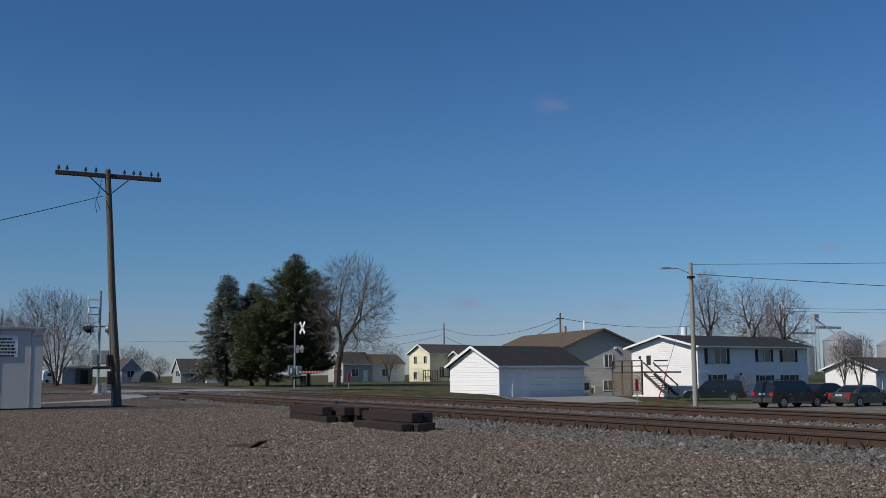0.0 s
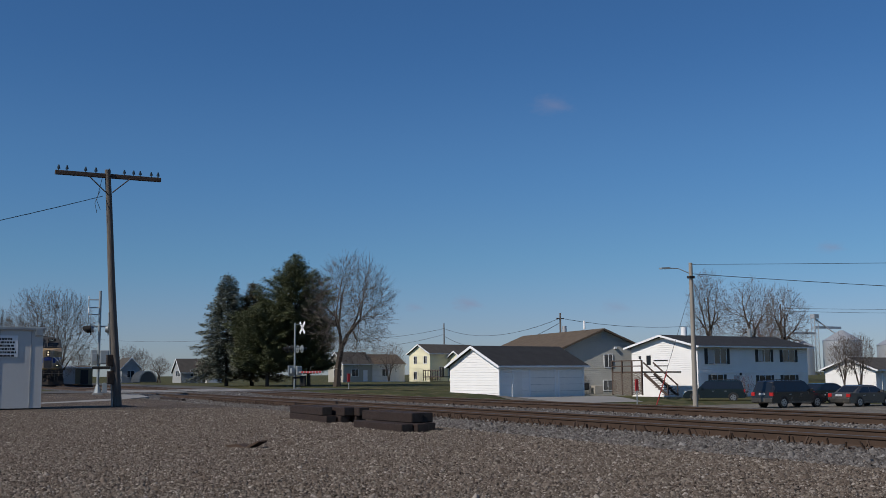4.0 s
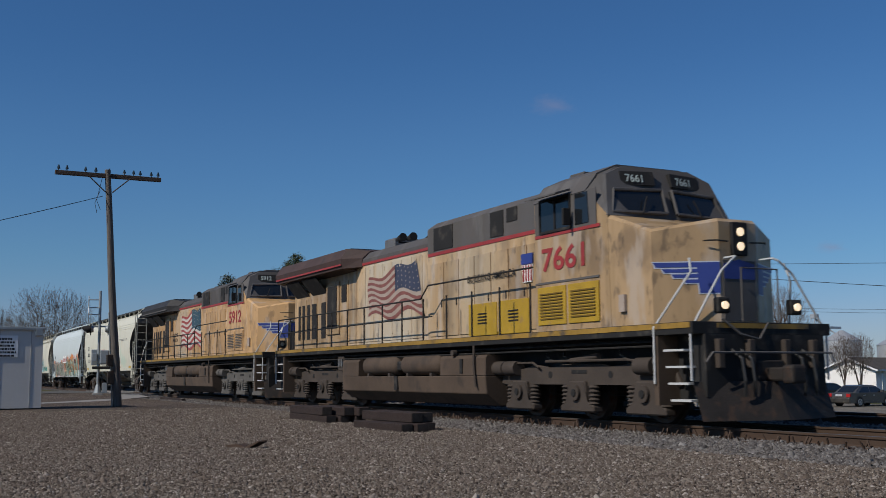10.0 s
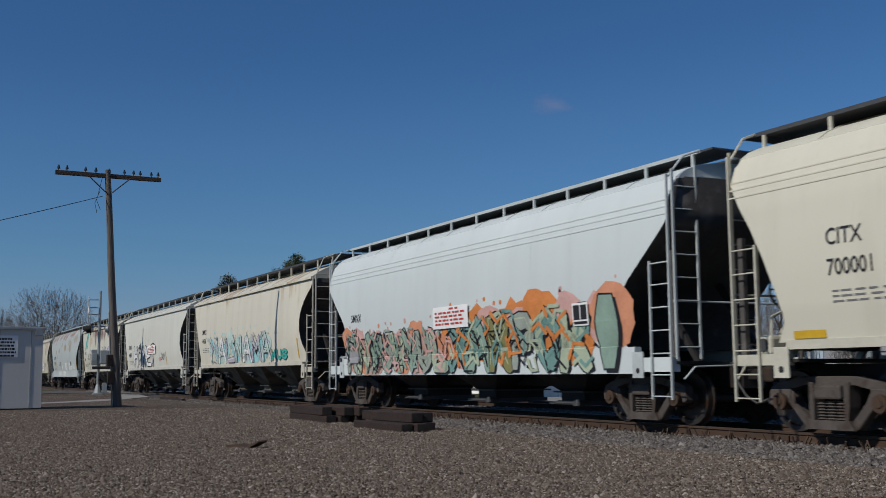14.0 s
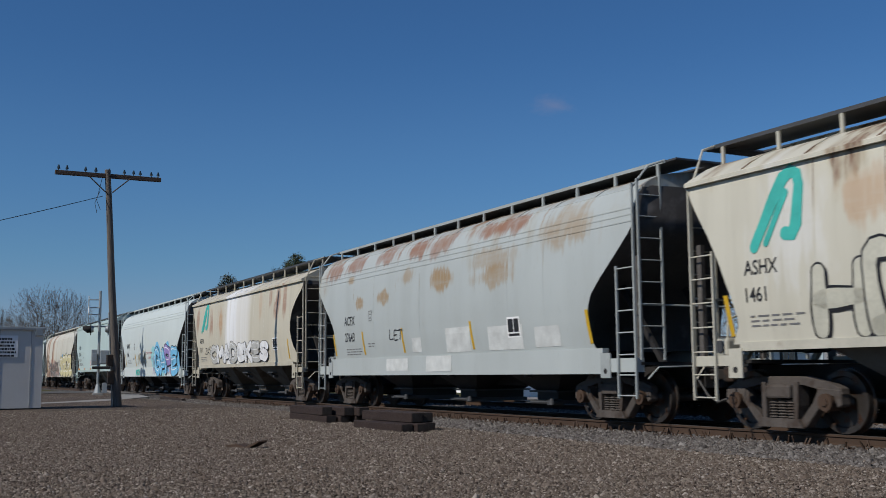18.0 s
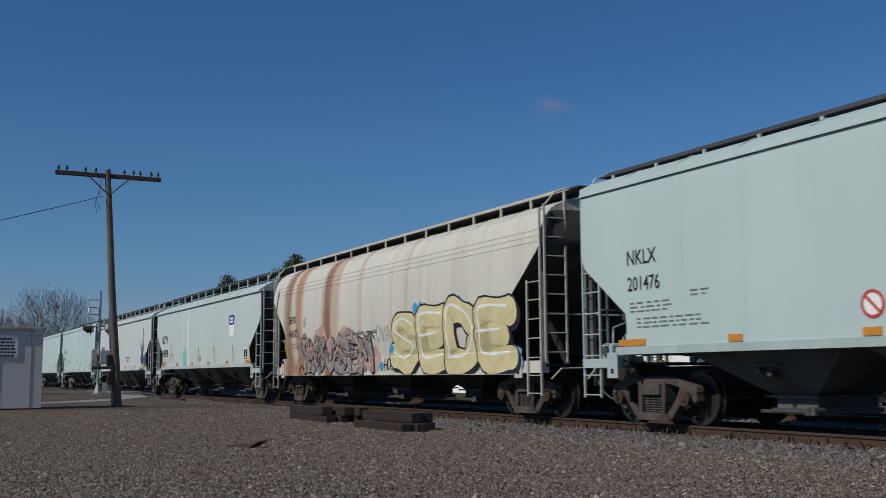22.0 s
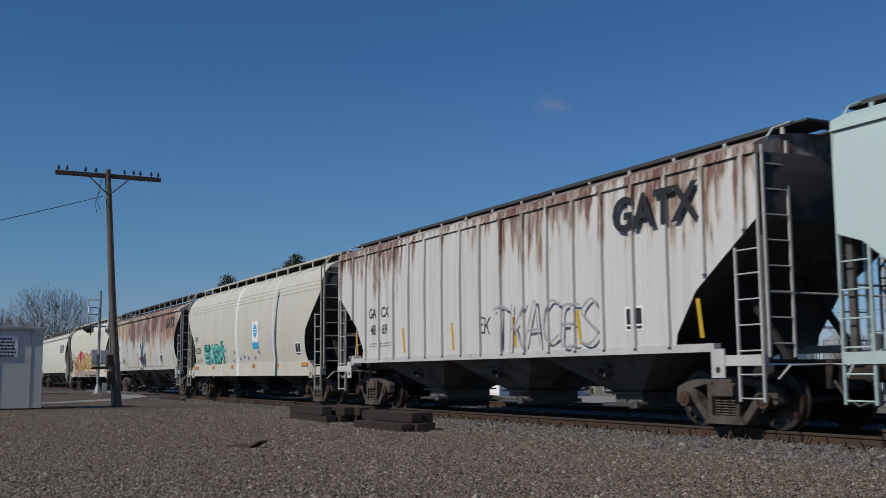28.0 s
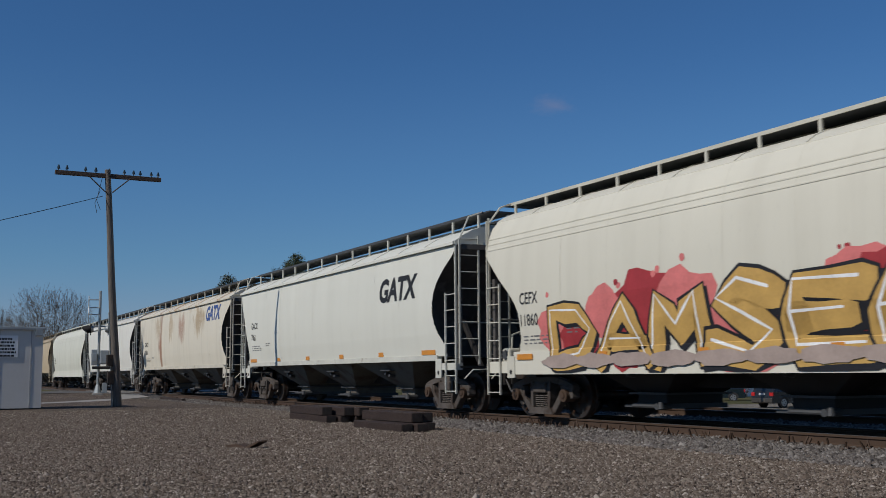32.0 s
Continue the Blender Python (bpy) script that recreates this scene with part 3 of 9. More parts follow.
    b.inputs["Strength"].default_value, b.inputs["Distance"].default_value = 0.22, 0.05
    l.new(noise_at(1.1, 3, (1.3, 1, 0.35)), b.inputs["Height"])
    l.new(b.outputs[0], p.inputs["Normal"])
    return m


TRUCK_IRON = mat("dusty_truck_iron", (0.085, 0.072, 0.063), 0.8, 0.1, vary=0.3, scale=3, fine=30, bump=0.25, other=(0.05, 0.036, 0.028), amount=0.5)
SILVER_IRON = mat("silver_grey_truck_iron", (0.2, 0.205, 0.21), 0.7, 0.1, vary=0.25, scale=3, fine=30, bump=0.2, other=(0.07, 0.062, 0.056), amount=0.4)
IRON = mat("grimy_cast_iron", (0.03, 0.025, 0.022), 0.75, 0.3, vary=0.3, scale=3, fine=30, bump=0.3, other=(0.058, 0.036, 0.025), amount=0.5)
# black steel; also paints in the shade on bays behind a deep sill
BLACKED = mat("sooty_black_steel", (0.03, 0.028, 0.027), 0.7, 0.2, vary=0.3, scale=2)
WHEEL = mat("dull_wheel_steel", (0.078, 0.069, 0.063), 0.5, 0.75, vary=0.25, scale=5, other=(0.084, 0.042, 0.024), amount=0.5)
GRATE = mat("galvanised_grating", (0.085, 0.087, 0.09), 0.6, 0.5, vary=0.15)
YELLOW_MARK = mat("yellow_reflector", (0.55, 0.34, 0.02), 0.4, vary=0.15, scale=8)
ORANGE_MARK = mat("orange_reflector", (0.55, 0.22, 0.03), 0.4, vary=0.15, scale=8)
WHITE_PAINT = mat("white_stencil", (0.78, 0.78, 0.76), 0.6, vary=0.06)
RED_PAINT = mat("red_stencil", (0.45, 0.06, 0.05), 0.6, vary=0.1)
STENCIL = mat("black_stencil", (0.02, 0.02, 0.022), 0.6, vary=0.15)
GREY_STENCIL = mat("faded_stencil", (0.16, 0.16, 0.16), 0.7, vary=0.2)
HOSE = mat("black_rubber_hose", (0.02, 0.02, 0.02), 0.6, vary=0.1)

PROFILE = {"round": [(0.85, 1.46), (1.3, 1.50), (1.8, 1.575), (2.3, 1.61), (2.8, 1.61), (3.3, 1.585), (3.6, 1.545), (3.8, 1.49), (4.0, 1.40), (4.14, 1.28)],
           "ledge": [(0.85, 1.46), (1.3, 1.50), (1.8, 1.565), (2.3, 1.60), (2.8, 1.60), (3.3, 1.585), (3.6, 1.565), (3.84, 1.545)],
           "plain": [(0.85, 1.53), (1.3, 1.55), (2.0, 1.57), (3.0, 1.57), (3.6, 1.56), (3.84, 1.55)],
           "flat": [(0.85, 1.55), (1.3, 1.57), (2.0, 1.58), (3.0, 1.58), (3.8, 1.57), (4.0, 1.56), (4.14, 1.55)]}
CUTS_BACK = {"lens": [(9.0, 0.0), (3.72, 0.0), (3.55, 0.16), (3.38, 0.42), (3.2, 0.66), (3.0, 0.88), (2.8, 1.02), (2.56, 1.10), (2.3, 1.10), (2.05, 1.02), (1.85, 0.88), (1.7, 0.72), (1.56, 0.58), (1.3, 0.52)],
             "lens_rear": [(9.0, 0.0), (3.74, 0.0), (3.5, 0.13), (2.96, 0.48), (2.5, 0.72), (2.04, 0.9), (1.66, 1.02), (1.45, 0.98), (1.3, 0.85)],
             "slant": [(9.0, 0.0), (3.42, 0.0), (3.3, 0.08), (2.9, 0.52), (2.5, 1.0), (2.3, 1.2), (2.1, 1.31), (1.9, 1.35), (1.6, 1.34), (1.45, 1.28), (1.3, 1.2)],
             "angle": [(9.0, 0.0), (2.96, 0.0), (2.76, 0.12), (1.9, 1.28), (1.75, 1.3), (1.3, 1.3)],
             "low_angle": [(9.0, 0.0), (2.72, 0.0), (2.58, 0.42), (1.98, 1.18), (1.86, 1.2), (1.4, 1.05), (1.3, 0.98)],
             "wedge": [(9.0, 0.0), (3.14, 0.0), (2.16, 1.38), (1.5, 1.86), (1.3, 1.9)]}


def side_at(style):
    pts = PROFILE[style]

    def onto(z):
        z = min(max(z, pts[0][0]), pts[-1][0])
        for (a, ya), (b, yb) in zip(pts, pts[1:]):
            if z <= b:
                return -(ya + (yb - ya) * (z - a) / (b - a))
        return -pts[-1][1]

    return onto


def end_edge(cut, z, h, bottom):
    """How far out the side sheet reaches at height z: upright at the top, cut back to show the slope sheet below."""
    pts = CUTS_BACK[cut]
    for (a, da), (b, db) in zip(pts, pts[1:]):
        if z >= b:
            return h - (da + (db - da) * (a - z) / (a - b))
    return h - pts[-1][1]


def wheelset(parent, x, r=0.457):
    seg = 28
    bm = bmesh.new()
    for s in (-1, 1):
        rings = []
        for y, rr in ((0.66, r + 0.025), (0.695, r + 0.022), (0.70, r), (0.80, r - 0.01), (0.80, r - 0.09), (0.77, r - 0.11), (0.765, 0.16), (0.82, 0.13), (0.82, 0.0001)):
            rings.append([(rr * math.cos(a), s * y, rr * math.sin(a)) for a in (2 * math.pi * i / seg for i in range(seg))])
        loft(rings, bm)
    rod((0, -0.72, 0), (0, 0.72, 0), 0.085, 10, bm)
    return part("wheelset", bm, WHEEL, parent, "worn steel wheels on an axle", True, pose(x, 0, r))


def build_truck(parent):
    """A two-axle wagon truck: cast side frames with windows, springs, bearing adapters, brake gear, wheels."""
    t = part("truck", box(-0.22, 0.22, -0.95, 0.95, 0.42, 0.66, bevel=0.03), TRUCK_IRON, parent, "dusty cast-iron two-axle truck")
    for s in (-1, 1):
        y0, y1 = s * 0.93, s * 1.09
        bm = bmesh.new()
        prism([(-1.14, 0.56), (-1.12, 0.66), (-0.95, 0.72), (-0.48, 0.82), (0.48, 0.82), (0.95, 0.72), (1.12, 0.66), (1.14, 0.56), (0.9, 0.60), (0.45, 0.71), (-0.45, 0.71), (-0.9, 0.60)], "y", y0, y1, bm, 0.012)
        for e in (-1, 1):
            prism([(e * 0.70, 0.63), (e * 0.86, 0.60), (e * 0.78, 0.44), (e * 0.46, 0.09), (e * 0.26, 0.09), (e * 0.62, 0.44)], "y", y0, y1, bm, 0.012)
            prism([(e * 0.27, 0.74), (e * 0.37, 0.74), (e * 0.36, 0.40), (e * 0.33, 0.16), (e * 0.27, 0.16)], "y", y0 - s * 0.02, y1 + s * 0.03, bm)
            prism([(e * 0.70, 0.66), (e * 1.12, 0.63), (e * 1.14, 0.42), (e * 1.06, 0.38), (e * 1.02, 0.56), (e * 0.78, 0.56), (e * 0.74, 0.42)], "y", y0, y1 + s * 0.02, bm, 0.012)
        prism([(-0.44, 0.08), (0.44, 0.08), (0.36, 0.21), (-0.36, 0.21)], "y", y0 - s * 0.04, y1 + s * 0.05, bm)
        part("side_frame", bm, TRUCK_IRON, t)
        part("bolster_end", box(-0.24, 0.24, min(y0, y1 + s * 0.07), max(y0, y1 + s * 0.07), 0.50, 0.70, bevel=0.03), TRUCK_IRON, t)
        for e in (-1, 1):
            bm = rod((e * 0.89, s * 0.93, 0.457), (e * 0.89, s * 1.17, 0.457), 0.125, 14)
            rod((e * 0.89, s * 1.17, 0.457), (e * 0.89, s * 1.19, 0.457), 0.06, 6, bm)
            part("bearing", bm, RUST_RAIL, t, "rusty bearing end cap", True)
        for e in (-0.17, 0.0, 0.17):
            rings = [[(e + rr * math.cos(a), s * 1.04 + rr * math.sin(a), z) for a in (2 * math.pi * j / 10 for j in range(10))] for z, rr in [(0.205 + k * 0.021, 0.085 if k % 2 else 0.055) for k in range(14)]]
            part("spring", loft(rings), TRUCK_IRON, t)
    for e in (-1, 1):
        part("brake_beam", box(min(e * 0.34, e * 0.42), max(e * 0.34, e * 0.42), -0.85, 0.85, 0.32, 0.42), IRON, t)
        for s in (-1, 1):
            part("brake_shoe", prism([(e * 0.42, 0.22), (e * 0.47, 0.3), (e * 0.45, 0.46), (e * 0.38, 0.46), (e * 0.36, 0.24)], "y", s * 0.75 - 0.05, s * 0.75 + 0.05), IRON, t)
    wheelset(t, -0.89)
    wheelset(t, 0.89)
    return t


def ladder(name, stiles, z_list, parent, material, r=0.012):
    """Two uprights, given by their (x, y, bottom, top), and rungs at the heights listed."""
    (xa, ya, a0, a1), (xb, yb, b0, b1) = stiles
    bm = bmesh.new()
    for x, y, lo, hi in stiles:
        box(x - 0.017, x + 0.017, y - 0.019, y + 0.019, lo, hi, bm)
    ob = part(name, bm, material, parent)
    rb = rod((xa, ya, 0), (xb, yb, 0), r, 6)
    first = None
    for z in z_list:
        if first is None:
            first = part("rung", rb, material, ob, m=pose(0, 0, z))
        else:
            again(first, ob, pose(0, 0, z))
    return ob


SHARED = {}


def hopper(back0, back1, label, paint, style="round", cut="slant", deep=False, ribs=0, trim=None, brake=True, marks_row=None, silver=False):
    """A covered hopper wagon between two couplings of the train; its local x points ahead. Styles: round (smooth shoulder with long seams),
    ledge and plain (a projecting eave under a sloping roof), flat (tall flat side with a roof strip)."""
    L = back1 - back0
    h = L / 2 - 0.73
    car = empty("covered_hopper", pose(0, 0, 0), label, "railway wagon", "wagons of the train")
    rolling(car, (back0 + back1) / 2)
    base = BASE[paint]
    trim = trim or mat("trim_paint", tuple(0.86 * c for c in base), 0.6, vary=0.18, scale=1.5, fine=18, other=(0.22, 0.16, 0.11), amount=0.22)
    # body colour cut far down: the bays' shade painted in, plus brown dust
    bay_shade = mat("dusty_bay_paint", tuple(0.15 * c + d for c, d in zip(base, (0.03, 0.022, 0.015))), 0.8, vary=0.3, scale=1.1, fine=16, bump=0.12, other=(0.07, 0.052, 0.04), amount=0.5)
    under = BLACKED if deep else bay_shade
    onto = side_at(style)
    bottom = 1.3
    top = PROFILE[style][-1][0]
    zs = sorted({bottom, top} | {z for z, y in PROFILE[style] if bottom < z < top} | {z for z, d in CUTS_BACK[cut] if bottom < z < top})
    rear_cut = cut + "_rear" if cut + "_rear" in CUTS_BACK else cut
    rings = []
    for z in zs:
        e, r, y = end_edge(cut, z, h, bottom), end_edge(rear_cut, z, h, bottom), -onto(z)
        rec = 1.6 * smooth_step(3.3, bottom, z)
        bulge = 0.10 if z > 3.2 else 0.0
        rings.append([(-r, -y, z), (-h * 0.5, -y, z), (0, -y, z), (h * 0.5, -y, z), (e, -y, z), (e + bulge - rec * 0.6, -y * 0.55, z), (e + bulge - rec, 0, z), (e + bulge - rec * 0.6, y * 0.55, z), (e, y, z), (h * 0.5, y, z), (0, y, z), (-h * 0.5, y, z), (-r, y, z), (-r - bulge + rec * 0.6, y * 0.55, z), (-r - bulge + rec, 0, z), (-r - bulge + rec * 0.6, -y * 0.55, z)])
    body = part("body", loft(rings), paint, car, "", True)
    # faces turned towards the wagon's ends take one dark grey, whatever the paint
    body.data.materials.append(END_DARK)
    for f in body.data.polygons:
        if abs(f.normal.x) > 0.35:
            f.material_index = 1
    # roof, its edge and the raised seams across it
    yt = -onto(top)
    if style == "round":
        half = [(yt + 0.012, top - 0.03), (yt + 0.012, top + 0.004), (1.12, top + 0.12), (0.88, top + 0.22), (0.45, top + 0.29), (0, top + 0.31)]
    elif style == "flat":
        half = [(yt + 0.02, top - 0.02), (yt + 0.02, top + 0.13), (1.30, top + 0.26), (0.88, top + 0.33), (0.45, top + 0.37), (0, top + 0.38)]
    else:
        half = [(yt + 0.02, top - 0.02), (yt + 0.02, top + 0.07), (1.38, top + 0.19), (1.12, top + 0.33), (0.88, top + 0.42), (0.45, top + 0.5), (0, top + 0.52)]
    sec = [(-y, z) for y, z in half] + [(y, z) for y, z in half[-2::-1]]
    roof = part("roof", prism(sec, "x", -h - 0.02, h + 0.02), paint, car, "", True)
    seam = None
    for i in range(1, 11):
        x = lerp(-h, h, i / 11)
        if seam is None:
            bm = bmesh.new()
            for (ya, za), (yb, zb) in zip(half[1:-1], half[2:]):
                rod((0, -ya, za), (0, -yb, zb), 0.022, 4, bm)
            seam = part("roof_seam", bm, paint, roof, m=pose(x, 0, 0))
        else:
            again(seam, roof, pose(x, 0, 0))
    if style == "round":
        for z in (3.5, 3.62, 3.74):
            part("seam", box(-h, h, onto(z) - 0.010, onto(z) + 0.05, z - 0.011, z + 0.011), paint, body)
    elif style == "flat":
        part("eave", box(-h - 0.01, h + 0.01, -yt - 0.045, -yt + 0.02, top - 0.02, top + 0.015), paint, roof, "projecting roof edge")
    else:
        part("eave", prism([(-yt + 0.02, top - 0.02), (-yt - 0.075, top - 0.02), (-yt - 0.075, top + 0.045), (-yt - 0.06, top + 0.06), (-yt + 0.02, top + 0.075)], "x", -h - 0.01, h + 0.01), paint, roof, "projecting roof edge")
    # upright weld seams of the side sheets
    if not ribs:
        n = 9
        for i in range(1, n):
            x = lerp(-h + 1.4, h - 1.4, i / n)
            key = ("weld", style)
            if key not in SHARED:
                bm = bmesh.new()
                pts = [q for q in PROFILE[style] if q[0] >= 1.3]
                for (a, ya), (b, yb) in zip(pts, pts[1:]):
                    v = [bm.verts.new(c) for c in ((-0.006, -ya - 0.003, a), (0.006, -ya - 0.003, a), (0.006, -yb - 0.003, b), (-0.006, -yb - 0.003, b))]
                    bm.faces.new(v)
                SHARED[key] = part("weld_seam", bm, paint, body, m=pose(x, 0, 0)).data
            else:
                o = new("weld_seam", SHARED[key])
                o.parent, o.matrix_basis = body, pose(x, 0, 0)
                o.data = SHARED[key].copy() if o.data.materials[0] != paint else o.data
                o.data.materials[0] = paint
                SHARED[key] = o.data
    for i in range(ribs):
        x = lerp(-h + 0.25, h - 0.25, i / (ribs - 1))
        lo = 1.3
        while lo < 3.3 and end_edge(cut, lo, h, bottom) < abs(x) + 0.05:
            lo += 0.1
        for s in (-1, 1):
            bm = prism([(s * (-onto(lo) + 0.07), lo), (s * (-onto(3.0) + 0.07), 3.0), (s * (-onto(top) + 0.07), top - 0.03), (s * (-onto(top) - 0.02), top - 0.03), (s * (-onto(lo) - 0.02), lo)], "x", x - 0.045, x + 0.045)
            part("rib", bm, paint, body)
    # roof hatches
    k = 5
    for i in range(k):
        a, b = lerp(-h + 0.9, h - 0.9, i / k), lerp(-h + 0.9, h - 0.9, (i + 1) / k)
        part("hatch", box(a + 0.06, b - 0.06, -0.3, 0.3, half[-1][1] - 0.01, half[-1][1] + 0.12, bevel=0.03), paint, car)
    # running boards and their posts
    n = max(10, int(L / 1.35))
    board = 4.60 if style != "flat" else 4.64
    foot = half[-3][1] - 0.06
    for s in (-1, 1):
        rbo = part("running_board", box(-h - 0.1, h + 0.1, min(s * 0.12, s * 0.86), max(s * 0.12, s * 0.86), board - 0.03, board), GRATE, car, "galvanised steel roof walkway")
        part("edge_bar", box(-h - 0.1, h + 0.1, s * 0.88 - 0.012, s * 0.88 + 0.012, board - 0.05, board + 0.012), trim if deep else GRATE, rbo)
        post = None
        for i in range(n + 1):
            x = lerp(-h + 0.1, h - 0.1, i / n)
            if post is None:
                post = part("post", box(-0.03, 0.03, s * 0.87 - 0.02, s * 0.87 + 0.02, foot, board), trim, rbo, m=pose(x, 0, 0))
            else:
                again(post, rbo, pose(x, 0, 0))
        for e in (-1, 1):
            part("grab_rail", bent([(e * (h + 0.08), s * 0.87, board), (e * (h + 0.02), s * 1.2, board - 0.12), (e * (h - 0.02), s * 1.5, top - 0.02)], 0.02), trim, rbo)
    for e in (-1, 1):
        part("crossover_board", box(min(e * h, e * (h + 0.38)), max(e * h, e * (h + 0.38)), -0.86, 0.86, board - 0.035, board - 0.002), GRATE, car)
    # sills and end platforms
    for s in (-1, 1):
        y0, y1 = sorted((s * (-onto(1.3) + 0.02), s * (-onto(1.3) - 0.12)))
        low = 0.87 if deep else 1.2
        e = h - 1.0
        o = part("side_sill", box(-e, e, y0, y1, low, 1.33), paint if deep else trim, car, "deep steel side sill" if deep else "")
        for q in (-1, 1):
            a, b = sorted((q * e, q * h))
            part("end_sill", box(a, b, y0, y1, 0.90 if deep else 0.98, 1.14), paint if deep else trim, car)
            a, b = sorted((q * (e - 0.05), q * (e + 0.24)))
            yg = s * (-onto(1.3) + 0.025)
            g = part("jacking_pad", box(a, b, yg - 0.012, yg + 0.012, 0.80, 1.24), trim, car)
            part("lift_hole", rod(((a + b) / 2, yg - s * 0.001, 0.92), ((a + b) / 2, yg + s * 0.016, 0.92), 0.05, 10), BLACKED, g)
        k = 6 if marks_row else 0
        for i in range(k):
            x = lerp(-e + 0.45, e - 0.45, i / (k - 1))
            w = (0.36 if i in (0, k - 1) else 0.15) * (0.8 if style == "round" else 1.0)
            ys = s * (-onto(1.36) + (0.004 if not deep else 0.024))
            zc = 1.40 if not deep else 1.22
            part("reflector", box(x - w, x + w, ys - 0.012, ys + 0.006, zc - 0.055, zc + 0.055), YELLOW_MARK if marks_row == "yellow" else ORANGE_MARK, o)
    for e in (-1, 1):
        a, b = sorted((e * (h - 1.15), e * (h + 0.02)))
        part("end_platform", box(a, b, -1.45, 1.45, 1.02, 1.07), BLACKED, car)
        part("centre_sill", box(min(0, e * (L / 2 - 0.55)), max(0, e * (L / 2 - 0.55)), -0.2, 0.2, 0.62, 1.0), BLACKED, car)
        part("striker", box(min(e * h, e * (h + 0.14)), max(e * h, e * (h + 0.14)), -0.34, 0.34, 0.62, 1.06, bevel=0.03), IRON, car)
        cp = part("coupler", box(min(e * (L / 2 - 0.7), e * (L / 2 - 0.13)), max(e * (L / 2 - 0.7), e * (L / 2 - 0.13)), -0.09, 0.09, 0.76, 0.94, bevel=0.02), IRON, car)
        part("knuckle", box(min(e * (L / 2 - 0.18), e * (L / 2 + 0.06)), max(e * (L / 2 - 0.18), e * (L / 2 + 0.06)), -0.05 - e * 0.1, 0.13 - e * 0.1, 0.72, 0.98, bevel=0.04), IRON, cp)
        part("cut_lever", bent([(e * (h + 0.12), -1.4, 0.78), (e * (h + 0.16), -1.2, 0.98), (e * (h + 0.16), -0.3, 1.0), (e * (h + 0.3), -0.12, 0.98)], 0.016), trim, car)
        part("air_hose", bent([(e * (L / 2 - 0.55), -0.35, 0.75), (e * (L / 2 - 0.35), -0.34, 0.5), (e * (L / 2 - 0.15), -0.3, 0.38), (e * (L / 2 + 0.02), -0.2, 0.45)], 0.025), HOSE, car)
        y = -1.55
        ladder("side_ladder", ((e * h, y, 0.45, top + 0.02), (e * (h - 0.5), y, 0.45, 2.75)), [0.5, 0.85, 1.2, 1.58, 1.96, 2.34, 2.7], car, trim)
        ladder("end_ladder", ((e * (h + 0.05), -1.47, 1.1, top + 0.1), (e * (h + 0.06), -0.98, 1.1, top + 0.2)), [1.3 + 0.38 * i for i in range(8)], car, trim)
        bm = bmesh.new()
        for x, yy, lo, hi in ((h, 1.55, 0.45, top + 0.02), (h - 0.5, 1.55, 0.45, 2.75), (h + 0.05, 1.47, 1.1, top + 0.1), (h + 0.06, 0.98, 1.1, top + 0.2)):
            box(e * x - 0.017, e * x + 0.017, yy - 0.019, yy + 0.019, lo, hi, bm)
        for z in (0.5, 0.85, 1.2, 1.58, 1.96, 2.34, 2.7):
            rod((e * h, 1.55, z), (e * (h - 0.5), 1.55, z), 0.012, 5, bm)
            rod((e * (h + 0.05), 1.47, z + 0.9), (e * (h + 0.06), 0.98, z + 0.9), 0.012, 5, bm)
        part("far_ladder", bm, trim, car)
        part("cross_bar", rod((e * (h + 0.04), -1.5, 2.05), (e * (h + 0.04), 1.5, 2.05), 0.018, 6), trim, car)
        # posts and struts from the platform up to the slope sheet
        for s in (-1, 1):
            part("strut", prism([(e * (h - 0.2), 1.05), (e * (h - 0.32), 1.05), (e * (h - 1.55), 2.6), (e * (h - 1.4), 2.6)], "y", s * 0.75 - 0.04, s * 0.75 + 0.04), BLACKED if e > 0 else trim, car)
            part("corner_post", box(min(e * (h - 0.12), e * (h - 0.02)), max(e * (h - 0.12), e * (h - 0.02)), s * 1.40 - 0.04, s * 1.40 + 0.04, 1.05, 2.9), END_DARK, car)
    if brake:
        bw = bmesh.new()
        for i in range(16):
            a, b = 2 * math.pi * i / 16, 2 * math.pi * (i + 1) / 16
            rod((0, 0.28 * math.cos(a), 0.28 * math.sin(a)), (0, 0.28 * math.cos(b), 0.28 * math.sin(b)), 0.016, 5, bw)
        for i in range(4):
            a = math.pi * i / 4
            rod((0, 0.28 * math.cos(a), 0.28 * math.sin(a)), (0, -0.28 * math.cos(a), -0.28 * math.sin(a)), 0.012, 5, bw)
        part("brake_wheel", bw, GRATE, car, m=pose(-h + 0.03, -0.55, 2.15))
        part("air_reservoir", rod((-h + 0.5, -0.95, 1.4), (-h + 0.5, 0.35, 1.4), 0.2, 16), trim, car, "pale steel air tank", True)
        part("tank_band", rod((-h + 0.5, -0.6, 1.4), (-h + 0.5, -0.54, 1.4), 0.215, 16), GRATE, car)
        part("brake_cylinder", rod((-h + 0.3, 0.55, 1.35), (-h + 0.75, 0.55, 1.35), 0.16, 14), BLACKED, car, "", True)
        part("brake_valve", box(-h + 0.25, -h + 0.55, -1.36, -1.05, 1.12, 1.42, bevel=0.05), trim, car)
        part("valve_cap", rod((-h + 0.4, -1.38, 1.28), (-h + 0.4, -1.3, 1.28), 0.1, 10), GRATE, car)
        part("brake_box", box(-h + 0.12, -h + 0.38, -0.78, -0.42, 1.85, 2.3, bevel=0.02), GRATE, car)
